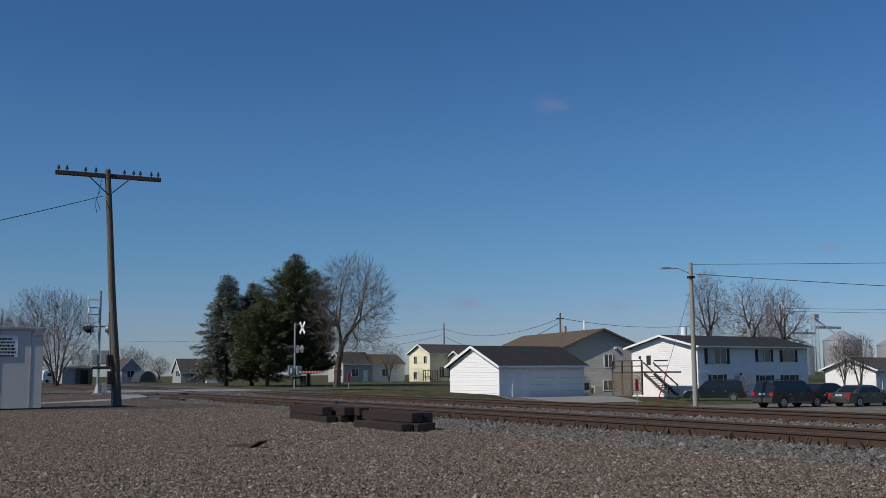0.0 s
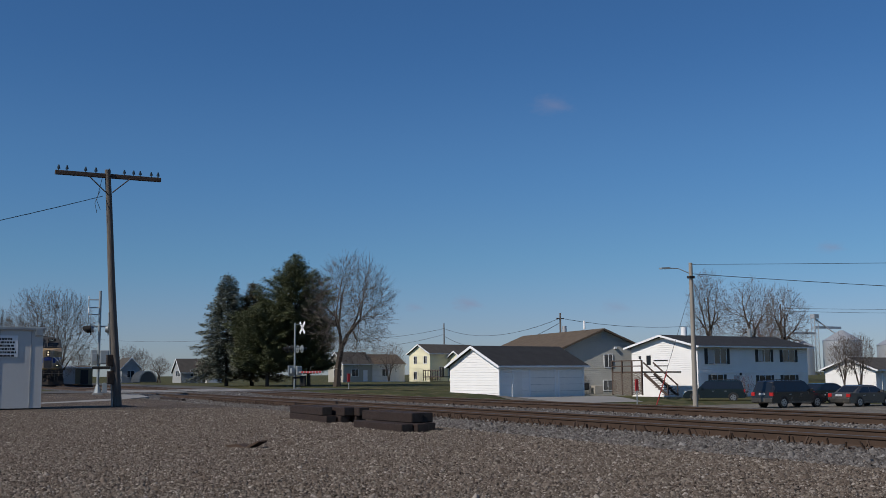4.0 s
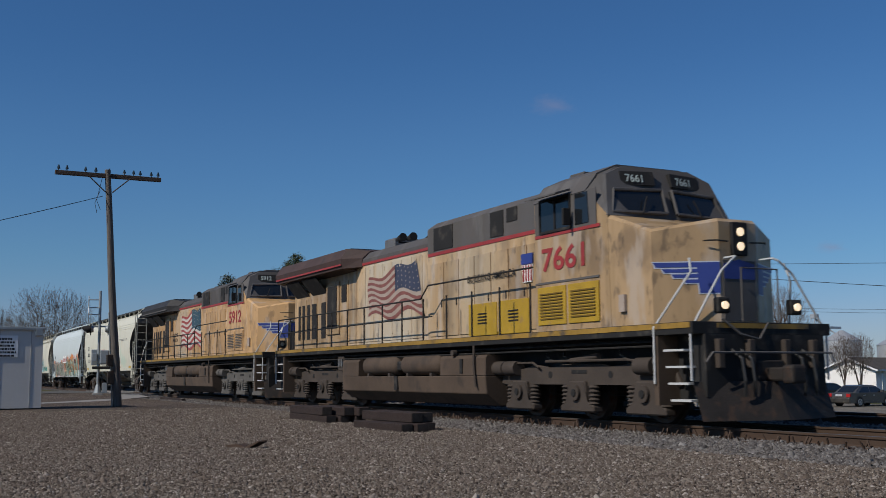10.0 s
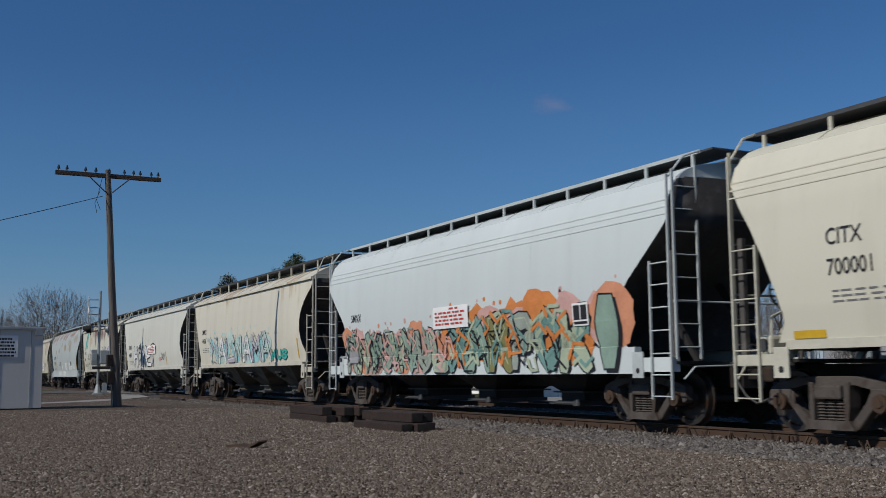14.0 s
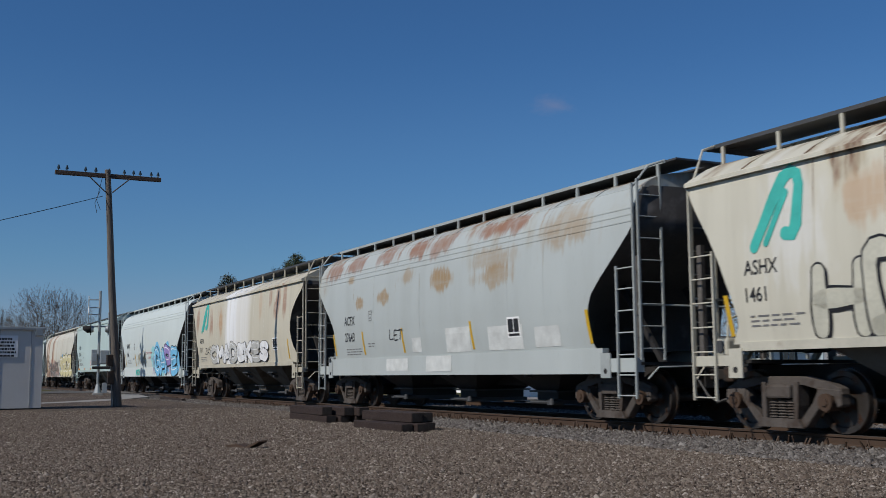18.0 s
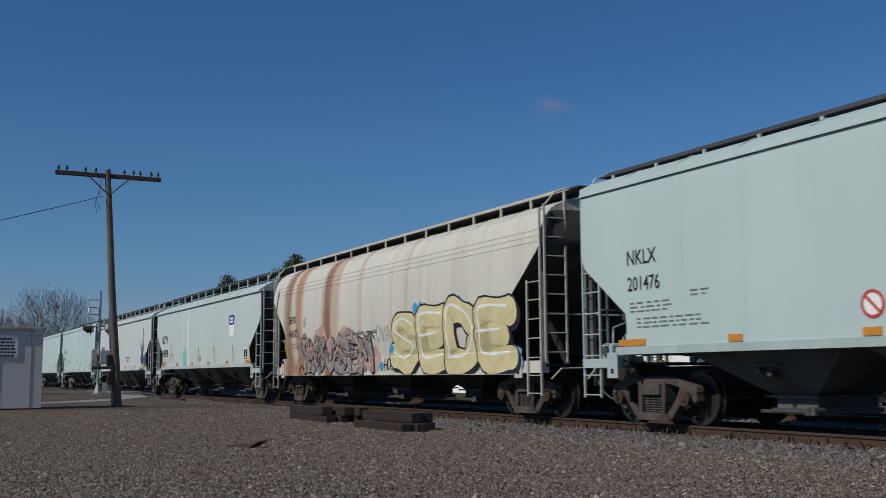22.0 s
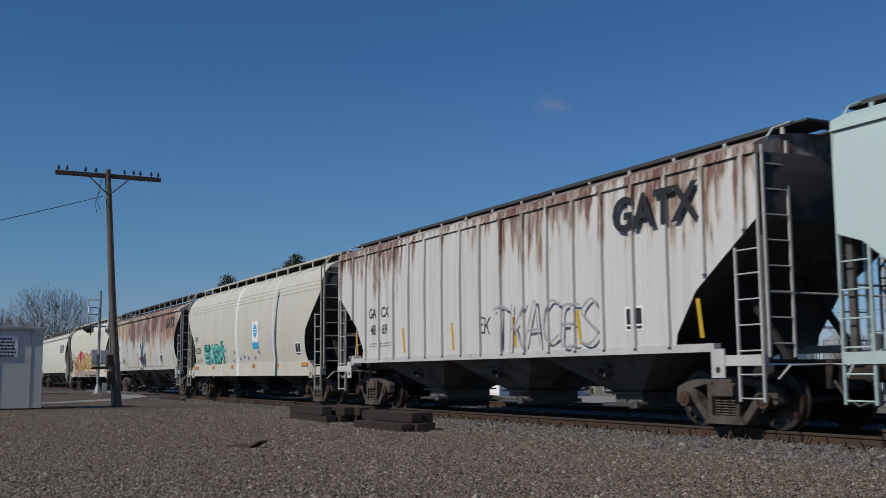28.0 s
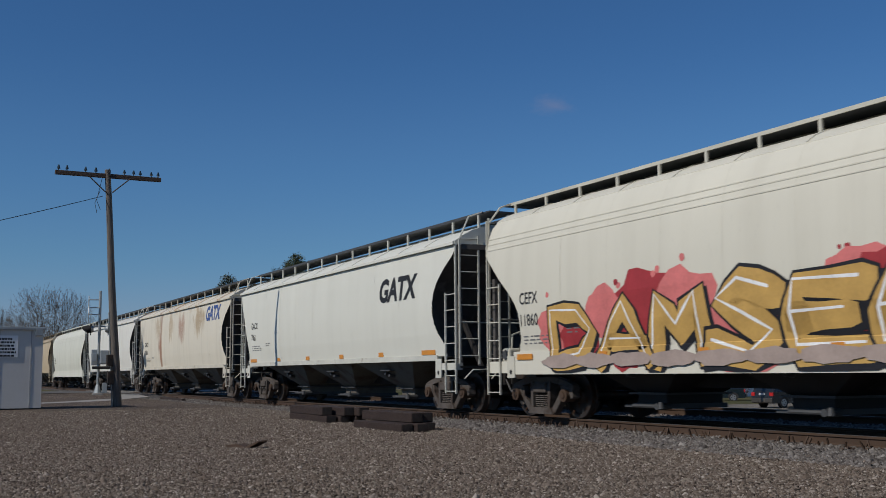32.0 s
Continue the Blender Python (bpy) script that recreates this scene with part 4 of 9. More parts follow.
        part("brake_pipe", bent([(-h + 0.4, -1.2, 1.42), (-h + 0.42, -1.2, 1.7), (-h + 0.3, -0.7, 1.85), (-h + 0.25, -0.6, 2.1)], 0.02), trim, car)
        part("brake_rod", bent([(-h + 0.2, -0.75, 1.12), (-h + 0.25, -0.75, 1.9)], 0.025), GRATE, car)
    # discharge bays: wide at the top, where they meet, and narrow at the outlet
    reach = h - 2.45
    nb = 3
    w = 2 * reach / nb
    for i in range(nb):
        cx = -reach + w * (i + 0.5)
        a, b = w / 2 - 0.04, 0.40
        yo = 1.40 if not deep else 1.30
        rings = [[(cx - p, -q, z), (cx + p, -q, z), (cx + p, q, z), (cx - p, q, z)] for p, q, z in ((a, yo, 1.32), (a * 0.9, yo * 0.97, 1.18), (b, 0.64, 0.52), (b, 0.64, 0.34))]
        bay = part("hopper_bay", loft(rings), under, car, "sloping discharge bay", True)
        part("outlet_frame", box(cx - b - 0.13, cx + b + 0.13, -0.76, 0.76, 0.50, 0.535), GRATE, bay)
        part("outlet_gate", box(cx - b - 0.06, cx + b + 0.06, -0.70, 0.70, 0.26, 0.34), GRATE, bay)
        gb = bmesh.new()
        box(cx - 0.55, cx + 0.55, -0.84, -0.76, 0.27, 0.32, gb)
        rod((cx + 0.45, -0.92, 0.30), (cx + 0.45, -0.6, 0.30), 0.06, 10, gb)
        rod((cx - 0.25, -0.88, 0.30), (cx + 0.42, -0.88, 0.30), 0.035, 8, gb)
        rod((cx + 0.58, -0.92, 0.26), (cx + 0.58, -0.92, 0.38), 0.055, 8, gb, 0.04)
        part("gate_gear", gb, GRATE, bay)
        vb = bmesh.new()
        box(cx - 0.34, cx + 0.26, -1.30, -1.10, 0.98, 1.01, vb)
        rod((cx - 0.2, -1.22, 0.92), (cx - 0.2, -1.08, 0.9), 0.045, 8, vb)
        rod((cx + 0.02, -1.20, 0.86), (cx + 0.02, -1.04, 0.84), 0.045, 8, vb)
        part("vibrator_bracket", vb, GRATE, bay)
    # trucks
    for x in (h - 1.35, -h + 1.35):
        if "truck" not in SHARED:
            t = SHARED["truck"] = build_truck(car)
        else:
            t = copy_thing(SHARED["truck"], pose(x, 0, 0))
            t.parent = car
        t.matrix_basis = pose(x, 0, 0)
        if silver:
            for o in [t] + list(t.children):
                if o.data and o.data.materials[0] == TRUCK_IRON:
                    if ("silver", o.data.name) not in SHARED:
                        SHARED["silver", o.data.name] = o.data.copy()
                        SHARED["silver", o.data.name].materials[0] = SILVER_IRON
                    o.data = SHARED["silver", o.data.name]
    if deep:
        return car, body, lambda z: min(onto(z), onto(1.3) - 0.022) if z < 1.345 else onto(z), h
    return car, body, onto, h


END_DARK = mat("brake_dust_grime", (0.085, 0.078, 0.072), 0.8, vary=0.3, scale=1.0, fine=12, bump=0.1, other=(0.16, 0.15, 0.14), amount=0.35)
# ---- the wagons of the train, front to rear ----
CUTS = sorted({z for st in ("round", "ledge") for z, y in PROFILE[st]}) + [1.335, 1.35, 1.55, 2.05, 2.55]
CREAM = (0.60, 0.58, 0.47)
BLUE_GREY = (0.43, 0.53, 0.51)


def stencil_rows(x, z, w, rows, onto, parent, material=None, h=0.026, gap=0.07, seed=1):
    """Rows of small lettering too small to read: short bars."""
    rnd = random.Random(seed)
    vs, fs = [], []
    for r in range(rows):
        u = x
        while u < x + w:
            k = rnd.uniform(0.08, 0.22)
            n = len(vs)
            vs += [(u, z - r * gap), (u + k, z - r * gap), (u + k, z - r * gap + h), (u, z - r * gap + h)]
            fs.append((n, n + 1, n + 2, n + 3))
            u += k + rnd.uniform(0.03, 0.09)
    return tagged(decal("small_stencil", vs, fs, onto, material or GREY_STENCIL, parent, 0.006), kind="stuff")


def panel(name, x, z, w, h, onto, material, parent, lift=0.006, label="", slope=0.0):
    n = 4
    vs, fs = [], []
    for i in range(n + 1):
        v = z + h * i / n
        vs += [(x + slope * (v - z), v), (x + w + slope * (v - z), v)]
        if i:
            k = len(vs)
            fs.append((k - 4, k - 3, k - 1, k - 2))
    return decal(name, vs, fs, onto, material, parent, lift, label=label)


def marks(body, onto, h, code, number, size=0.23, z=2.42, x=None):
    """Reporting code, number and the small stencils below them."""
    x = -h + 1.55 if x is None else x
    word(code, x, z, size, onto, STENCIL, body, 0.85, 0.012, "reporting_mark")
    word(number, x, z - size * 1.8, size, onto, STENCIL, body, 0.85, 0.012, "wagon_number")
    stencil_rows(x + 0.05, z - size * 1.8 - 0.22, 0.9, 3, onto, body, seed=len(code) + int(h * 10))
    stencil_rows(x + 1.6, z - 0.55, 0.35, 2, onto, body, seed=5)


def data_plate(x, z, onto, body, lift=0.006):
    panel("data_plate", x, z, 0.5, 0.42, onto, WHITE_PAINT, body, lift)
    panel("data_plate", x + 0.04, z + 0.11, 0.2, 0.27, onto, STENCIL, body, lift + 0.003)
    panel("data_plate", x + 0.27, z + 0.11, 0.19, 0.27, onto, STENCIL, body, lift + 0.003)
    panel("data_plate", x + 0.04, z + 0.03, 0.42, 0.05, onto, STENCIL, body, lift + 0.003)


def notice(x, z, onto, body, w=1.15, h=0.62):
    """A white notice with rows of red lettering."""
    panel("notice", x, z, w, h, onto, WHITE_PAINT, body, 0.045, "white notice with rows of red lettering", 0.06)
    for i in range(5):
        stencil_rows(x + (0.5 if i == 0 else 0.08) * w, z + h * (0.84 - i * 0.17), w * (0.2 if i == 0 else 0.78), 1, lambda v: onto(v) - 0.045, body, RED_PAINT, h * 0.085, seed=i)


def hazard_ring(x, z, onto, body):
    """A white disc with a red ring and bar."""
    for name, r0, r1, m, lift in (("sign_disc", 0.0, 0.19, WHITE_PAINT, 0.006), ("sign_ring", 0.145, 0.19, RED_PAINT, 0.009)):
        k, vs, fs = 20, [], []
        for i in range(k):
            a = 2 * math.pi * i / k
            vs.append((x + r1 * math.cos(a), z + r1 * math.sin(a)))
        if r0:
            for i in range(k):
                a = 2 * math.pi * i / k
                vs.append((x + r0 * math.cos(a), z + r0 * math.sin(a)))
            fs = [(i, (i + 1) % k, k + (i + 1) % k, k + i) for i in range(k)]
        else:
            fs = [tuple(range(k))]
        decal(name, vs, fs, onto, m, body, lift)
    decal("sign_bar", [(x - 0.12, z + 0.09), (x - 0.09, z + 0.12), (x + 0.12, z - 0.09), (x + 0.09, z - 0.12)], [(0, 1, 2, 3)], onto, RED_PAINT, body, 0.011)


def consolidated(x, z, onto, body):
    """A small outlined square stencil with a bar in it."""
    for a, b, w, hh in ((0, 0, 0.2, 0.018), (0, 0.26, 0.2, 0.018), (0, 0, 0.018, 0.278), (0.182, 0, 0.018, 0.278), (0.05, 0.17, 0.1, 0.025), (0.06, 0.06, 0.08, 0.05)):
        panel("stencil_box", x + a, z + b, w, hh, onto, GREY_STENCIL, body, 0.006)


def teal_strokes(onto, body, x):
    """Two broad sprayed strokes that lean together at the top."""
    for k, (fat, line) in enumerate(((0.2, [(0.0, 2.7), (0.2, 3.02), (0.42, 3.4), (0.58, 3.64), (0.72, 3.72), (0.84, 3.66), (0.88, 3.5), (0.85, 3.2), (0.82, 2.95), (0.74, 2.82), (0.62, 2.84)]),
                                     (0.12, [(0.24, 2.74), (0.4, 3.02), (0.56, 3.3), (0.62, 3.42)]))):
        vs, fs = ribbon([Vector((x + a, z)) for a, z in line], fat, 0.12, True)
        decal("teal_stroke", vs, fs, onto, TEAL, body, 0.008 + 0.001 * k, CUTS)


def yellow_bars(onto, body, h, xs):
    for x in xs:
        panel("yellow_bar", x, 1.42, 0.09, 0.62, onto, YELLOW_MARK, body, 0.007, slope=-0.12)


TEAL, PINK, GOLD = spray("teal", (0.05, 0.42, 0.36)), spray("pink", (0.60, 0.17, 0.16)), spray("gold", (0.50, 0.31, 0.09))
SKYBLUE, VIOLET, PALE = spray("sky_blue", (0.17, 0.47, 0.70)), spray("violet", (0.30, 0.23, 0.50)), spray("pale_yellow", (0.62, 0.55, 0.30))
SNOW, SAGE, OLIVE, DEEPRED, AQUA = spray("white", (0.75, 0.76, 0.76)), spray("sage", (0.25, 0.36, 0.29)), spray("olive", (0.22, 0.21, 0.08)), spray("deep_red", (0.33, 0.035, 0.04)), spray("aqua", (0.30, 0.60, 0.62))
LILAC, FADED = spray("lilac", (0.42, 0.39, 0.50)), spray("faded_grey", (0.33, 0.33, 0.34))
NAVY = spray("navy", (0.05, 0.09, 0.25))
DULLPINK, GREYGREEN = spray("dull_pink", (0.50, 0.33, 0.27)), spray("grey_green", (0.30, 0.34, 0.29))
DULLTEAL = spray("dull_teal", (0.16, 0.30, 0.27))
PALELILAC, PALEGREY, PALEGREEN, STONE = spray("pale_lilac", (0.46, 0.43, 0.50)), spray("pale_grey", (0.47, 0.47, 0.44)), spray("pale_green", (0.40, 0.46, 0.33)), spray("stone", (0.26, 0.23, 0.21))
BROWNISH = (0.23, 0.085, 0.035)
DARKRUST, GINGER, BRIGHTRUST, REDRUST = (0.15, 0.062, 0.042), (0.30, 0.195, 0.085), (0.25, 0.125, 0.07), (0.28, 0.12, 0.065)
PEACH, PALEPINK, ORANGEISH, LIGHT_TAN = spray("peach", (0.62, 0.27, 0.15)), spray("pale_pink", (0.60, 0.36, 0.32)), spray("bright_orange", (0.62, 0.22, 0.06)), spray("light_tan", (0.52, 0.51, 0.42))
PALE_AQUA = spray("faded_aqua", (0.47, 0.60, 0.55))
EMBLEM_BLUE, EMBLEM_NAVY = spray("emblem_blue", (0.04, 0.34, 0.62)), spray("emblem_navy", (0.06, 0.07, 0.28))
TAN_RUST = (0.42, 0.22, 0.09)

# 1: cream, clean
P = wagon_paint("paint_cream", CREAM, 0.22, blots=[(5.6, 1.75, 0.9, 0.32, 0.5, (0.40, 0.58, 0.46)), (4.9, 2.1, 0.35, 0.3, 0.35, (0.40, 0.58, 0.46))])
car, body, onto, h = hopper(214.77, 233.53, "cream covered hopper wagon with a faint teal stain", P, marks_row="yellow", cut="lens")
marks(body, onto, h, "CITX", "700001", z=2.58, x=-6.76)
consolidated(-5.35, 2.44, onto, body)
word("DO NOT HAMMER ON CAR", -2.28, 2.42, 0.12, onto, RED_PAINT, body, 0.95, name="warning")
stencil_rows(4.4, 2.95, 2.2, 2, onto, body)
stencil_rows(-1.5, 1.62, 1.3, 2, onto, body)
data_plate(4.1, 1.6, onto, body)
scrawl(body, onto, 3, -2.6, -1.6, 1.62, 2.0, "MFC", GREY_STENCIL, 0.03, CUTS)
# 2: pale ice-grey, long painted frieze
P = wagon_paint("paint_ice", (0.55, 0.60, 0.59), 0.12)
car, body, onto, h = hopper(233.53, 250.27, "pale ice-grey covered hopper wagon with a long colourful graffiti frieze", P, deep=True)
marks(body, onto, h, "SMNX", "903", z=2.3, x=-5.85, size=0.22)
graffiti(body, onto, 11, -6.3, -0.3, 0.92, 1.95, "RNVUWVUL", (GREYGREEN, PALEGREEN, SAGE), INK, (PEACH, DULLPINK, PALEPINK), PALEGREEN, CUTS, "wild", 0.2, 0.9, 0.0, tangle=1.0)
graffiti(body, onto, 12, -0.2, 5.3, 0.92, 2.12, "XARPOK", (DULLTEAL, SAGE, OLIVE, GREYGREEN, DULLTEAL, PALEGREEN), INK, (ORANGEISH, PALEPINK, ORANGEISH), PALEGREEN, CUTS, "wild", 0.18, 0.95, 0.05, tangle=1.0)
graffiti(body, onto, 13, 5.4, 6.3, 0.95, 2.3, "I", (SAGE,), INK, (PALEPINK, PEACH), None, CUTS, "wild", 0.12, 1.5, 0.0)
panel("grey_patch", -6.05, 1.2, 0.62, 0.32, onto, FADED, body, 0.05)
data_plate(4.95, 1.75, onto, body, 0.045)
notice(-0.78, 1.92, onto, body, 1.7, 0.5)
# 3: buff with rust along the roof, pale letters
P = wagon_paint("paint_buff", (0.60, 0.57, 0.47), 0.3, 0.6, 4.0, rust_color=(0.34, 0.22, 0.12))
car, body, onto, h = hopper(250.27, 266.14, "buff covered hopper wagon, rusty under the roof, pale aqua graffiti", P, "ledge", "lens")
marks(body, onto, h, "SMNX", "44586", z=2.55, x=-5.76, size=0.2)
graffiti(body, onto, 21, -4.6, 3.2, 1.35, 2.35, "NALWAMA", (PALE_AQUA, SNOW, PALELILAC), INK, (AQUA, PALE_AQUA), SNOW, CUTS, "wild", 0.14, 0.7, 0.0, tangle=0.7)
graffiti(body, onto, 22, 3.2, 4.8, 1.4, 1.75, "KUS", TEAL, INK, cuts=CUTS)
yellow_bars(onto, body, h, (h - 1.3,))
# 4: off-white with black and white lettering
P = wagon_paint("paint_offwhite", (0.58, 0.58, 0.51), 0.2)
car, body, onto, h = hopper(266.14, 281.97, "off-white covered hopper wagon with black and white block graffiti", P, "ledge", "lens")
marks(body, onto, h, "SMNX", "44507", z=2.3, x=-5.6)
graffiti(body, onto, 26, -4.4, 0.85, 1.36, 2.42, "HONET", (SNOW, PALEGREY, SNOW), INK, None, None, CUTS, "wild", 0.42, 0.72, 0.12)
notice(-0.62, 1.98, onto, body, 1.8, 0.42)
yellow_bars(onto, body, h, (0.15, 3.3, -6.3))
scrawl(body, onto, 5, 2.2, 3.1, 1.66, 1.95, "DON", GREY_STENCIL, 0.04, CUTS)
stencil_rows(1.75, 1.75, 0.4, 4, onto, body, RED_PAINT, gap=0.05)
# 5: tan, rust-stained, big outlined letters
P = wagon_paint("paint_tan", (0.55, 0.53, 0.44), 0.35, 0.85, 4.0, rust_color=(0.17, 0.072, 0.04), streak=1.4,
                blots=[(-0.6, 3.62, 1.7, 0.28, 0.95, DARKRUST), (-1.4, 3.15, 0.35, 0.4, 0.9, DARKRUST), (0.5, 3.4, 0.9, 0.3, 0.7, DARKRUST), (1.8, 3.5, 0.4, 0.5, 0.85, DARKRUST), (-3.3, 3.2, 0.5, 0.35, 0.5, TAN_RUST), (-4.6, 3.0, 0.6, 0.9, 0.5, (0.66, 0.67, 0.66)), (4.6, 3.3, 0.3, 0.6, 0.5, TAN_RUST), (3.0, 3.5, 0.4, 0.3, 0.5, DARKRUST)])
car, body, onto, h = hopper(281.97, 297.1, "rust-stained tan covered hopper wagon with black outlined graffiti", P, "ledge", "lens")
marks(body, onto, h, "ASHX", "1461", z=2.3, x=-5.6, size=0.22)
graffiti(body, onto, 31, -4.4, -1.6, 1.36, 2.5, "HDE", (LIGHT_TAN,), INK, None, None, CUTS, "bubble", 0.26, 0.8, 0.1)
graffiti(body, onto, 35, -1.5, 0.9, 1.36, 2.5, "UT", (PALEGREEN, LIGHT_TAN), INK, None, None, CUTS, "bubble", 0.26, 0.8, 0.1)
graffiti(body, onto, 33, 1.0, 5.3, 1.36, 2.7, "KUCO", (LIGHT_TAN, PALELILAC, PALELILAC), INK, None, SNOW, CUTS, "bubble", 0.22, 1.0, 0.1)
notice(-0.8, 1.98, onto, body, 1.72, 0.4)
teal_strokes(onto, body, -5.37)
yellow_bars(onto, body, h, (-0.1, -3.2, -6.0))
# 6: grey with orange rust along the top
P = wagon_paint("paint_rusty_grey", (0.40, 0.435, 0.425), 0.3, 0.75, 4.15, rust_color=(0.27, 0.135, 0.06), streak=0.6,
                blots=[(-4.43, 2.82, 0.28, 0.14, 0.85, GINGER), (-2.79, 2.88, 0.42, 0.16, 0.85, GINGER), (-1.4, 3.32, 0.35, 0.2, 0.6, GINGER), (0.5, 3.1, 0.42, 0.26, 0.9, GINGER), (2.8, 2.95, 0.75, 0.22, 0.7, GINGER), (2.7, 3.3, 0.9, 0.25, 0.5, GINGER), (-6.4, 3.85, 0.7, 0.25, 0.9, BRIGHTRUST), (-5.0, 3.95, 0.55, 0.22, 0.85, BRIGHTRUST),
                       (-3.0, 3.98, 0.6, 0.25, 0.8, BRIGHTRUST), (-1.1, 3.98, 0.7, 0.25, 0.9, BRIGHTRUST), (0.3, 3.9, 0.6, 0.25, 0.8, BRIGHTRUST), (3.0, 4.0, 1.2, 0.2, 0.9, BRIGHTRUST), (-5.1, 3.5, 0.2, 0.1, 0.7, GINGER), (5.5, 3.6, 1.0, 0.4, 0.6, GINGER)])
car, body, onto, h = hopper(297.1, 313.78, "grey covered hopper wagon, orange rust spreading from the roof", P, deep=True)
marks(body, onto, h, "ACFX", "27643", size=0.25, z=2.24, x=-5.48)
consolidated(-3.75, 2.3, onto, body)
data_plate(3.4, 1.62, onto, body)
yellow_bars(onto, body, h, (-6.3, -4.2, -1.7, 1.85, h - 1.35))
PRIMER = M("primer", (0.56, 0.58, 0.56), 0.8, vary=0.2, scale=4)
for q, zz, ww, hh in ((0.6, 1.38, 1.15, 0.55), (2.55, 1.38, 1.4, 0.5), (4.4, 1.4, 0.9, 0.4), (-1.2, 1.42, 0.5, 0.35), (-0.5, 0.95, 1.3, 0.36), (-2.8, 0.98, 1.3, 0.3)):
    panel("primer_patch", q, zz, ww, hh, onto, PRIMER, body, 0.005, slope=0.06)
scrawl(body, onto, 6, -2.5, -1.7, 1.75, 2.0, "LET", INK, 0.03, CUTS)
# 7: tan, white run of spilt paint, bubble letters
P = wagon_paint("paint_mustard", (0.52, 0.485, 0.385), 0.35, 0.3, 4.5, [(-0.9, 1.05, 1.0, (0.76, 0.77, 0.77)), (0.6, 0.8, 0.8, (0.72, 0.72, 0.70))], streak=1.8,
                blots=[(4.5, 3.3, 0.28, 0.6, 0.8, REDRUST), (5.2, 3.4, 0.25, 0.5, 0.7, REDRUST), (3.7, 3.5, 0.15, 0.3, 0.6, REDRUST), (-6.0, 3.3, 0.2, 0.5, 0.6, REDRUST), (-3.8, 3.0, 0.25, 0.5, 0.7, REDRUST), (-2.5, 3.0, 0.3, 0.5, 0.7, TAN_RUST), (2.6, 3.2, 0.2, 0.6, 0.4, TAN_RUST)])
car, body, onto, h = hopper(313.78, 329.07, "tan covered hopper wagon with a broad white run and bubble-letter graffiti", P, "ledge", "lens")
marks(body, onto, h, "ASHX", "1511", size=0.2, z=2.2, x=-5.55)
graffiti(body, onto, 41, -4.0, 3.4, 1.36, 2.12, "CMADEKES", (PALEGREY, SNOW, SNOW), INK, None, SNOW, CUTS, "bubble", 0.14, 1.2, 0.1)
scrawl(body, onto, 7, -4.8, -3.9, 1.75, 2.05, "ZAS", INK, 0.025, CUTS)
data_plate(4.0, 1.72, onto, body)
teal_strokes(onto, body, -5.26)
yellow_bars(onto, body, h, (h - 1.35,))
# 8: white, blue and violet bubble letters
P = wagon_paint("paint_white", (0.53, 0.585, 0.565), 0.08)
car, body, onto, h = hopper(329.07, 345.67, "white covered hopper wagon with blue and violet bubble graffiti", P, deep=True)
marks(body, onto, h, "SMNX", "1166", size=0.25, z=2.38, x=-5.48)
consolidated(-3.5, 2.3, onto, body)
scrawl(body, onto, 51, -2.6, -0.5, 1.5, 2.1, "MOIRA", spray("sand", (0.42, 0.36, 0.2)), 0.05, CUTS)
word("DO NOT HAMMER", -0.35, 1.98, 0.11, onto, RED_PAINT, body, 1.05, name="warning")
word("ON CAR", 0.05, 1.76, 0.11, onto, RED_PAINT, body, 1.05, name="warning")
word("MCOI", -3.16, 0.93, 0.32, lambda z: onto(1.3) - 0.02, TEAL, body, 0.95, 0.05, "graffiti", label="teal sprayed letters")
graffiti(body, onto, 54, 1.35, 3.9, 0.94, 2.28, "GA", (SKYBLUE, SKYBLUE), INK, (AQUA, SKYBLUE), SNOW, CUTS, "bubble", 0.2, 1.05, 0.05, False)
graffiti(body, onto, 55, 3.6, 6.1, 0.94, 2.35, "PE", (VIOLET, SKYBLUE), INK, (LILAC, SKYBLUE), SNOW, CUTS, "bubble", 0.2, 1.05, 0.05, False)
scrawl(body, onto, 8, 0.9, 1.3, 1.0, 1.8, "X", VIOLET, 0.05, CUTS)
yellow_bars(onto, body, h, (-5.9, -3.2, -0.9, 1.6))
# 9: blue-grey, flat sided
P = wagon_paint("paint_bluegrey", BLUE_GREY, 0.1)
car, body, onto, h = hopper(345.67, 362.52, "clean blue-grey covered hopper wagon with angular ends", P, "flat", "angle", marks_row="orange")
marks(body, onto, h, "NKLX", "201476", size=0.25, z=2.72, x=-6.32)
for q in (-1.22, 1.5):
    hazard_ring(q, 1.75, onto, body)
stencil_rows(-0.3, 1.8, 0.55, 3, onto, body)
stencil_rows(-6.1, 1.78, 1.6, 3, onto, body)
# 10: cream with two heavy rust runs
P = wagon_paint("paint_rustrun", (0.57, 0.55, 0.47), 0.4, 0.2, 4.6, [(-6.75, 0.55, 0.95, BRIGHTRUST), (-5.7, 0.4, 0.85, (0.36, 0.18, 0.08)), (-3.2, 0.42, 0.95, BROWNISH), (-2.55, 0.3, 0.6, TAN_RUST), (-0.75, 0.12, 0.5, TAN_RUST), (1.3, 0.1, 0.4, TAN_RUST), (2.2, 0.1, 0.3, TAN_RUST)], streak=1.3,
                blots=[(-5.6, 1.1, 1.6, 0.3, 0.8, BRIGHTRUST)])
car, body, onto, h = hopper(362.52, 380.54, "cream covered hopper wagon with rust runs and yellow graffiti", P, deep=True)
marks(body, onto, h, "SHPX", "454372", size=0.24, z=2.5, x=-6.59)
consolidated(-5.2, 2.36, onto, body)
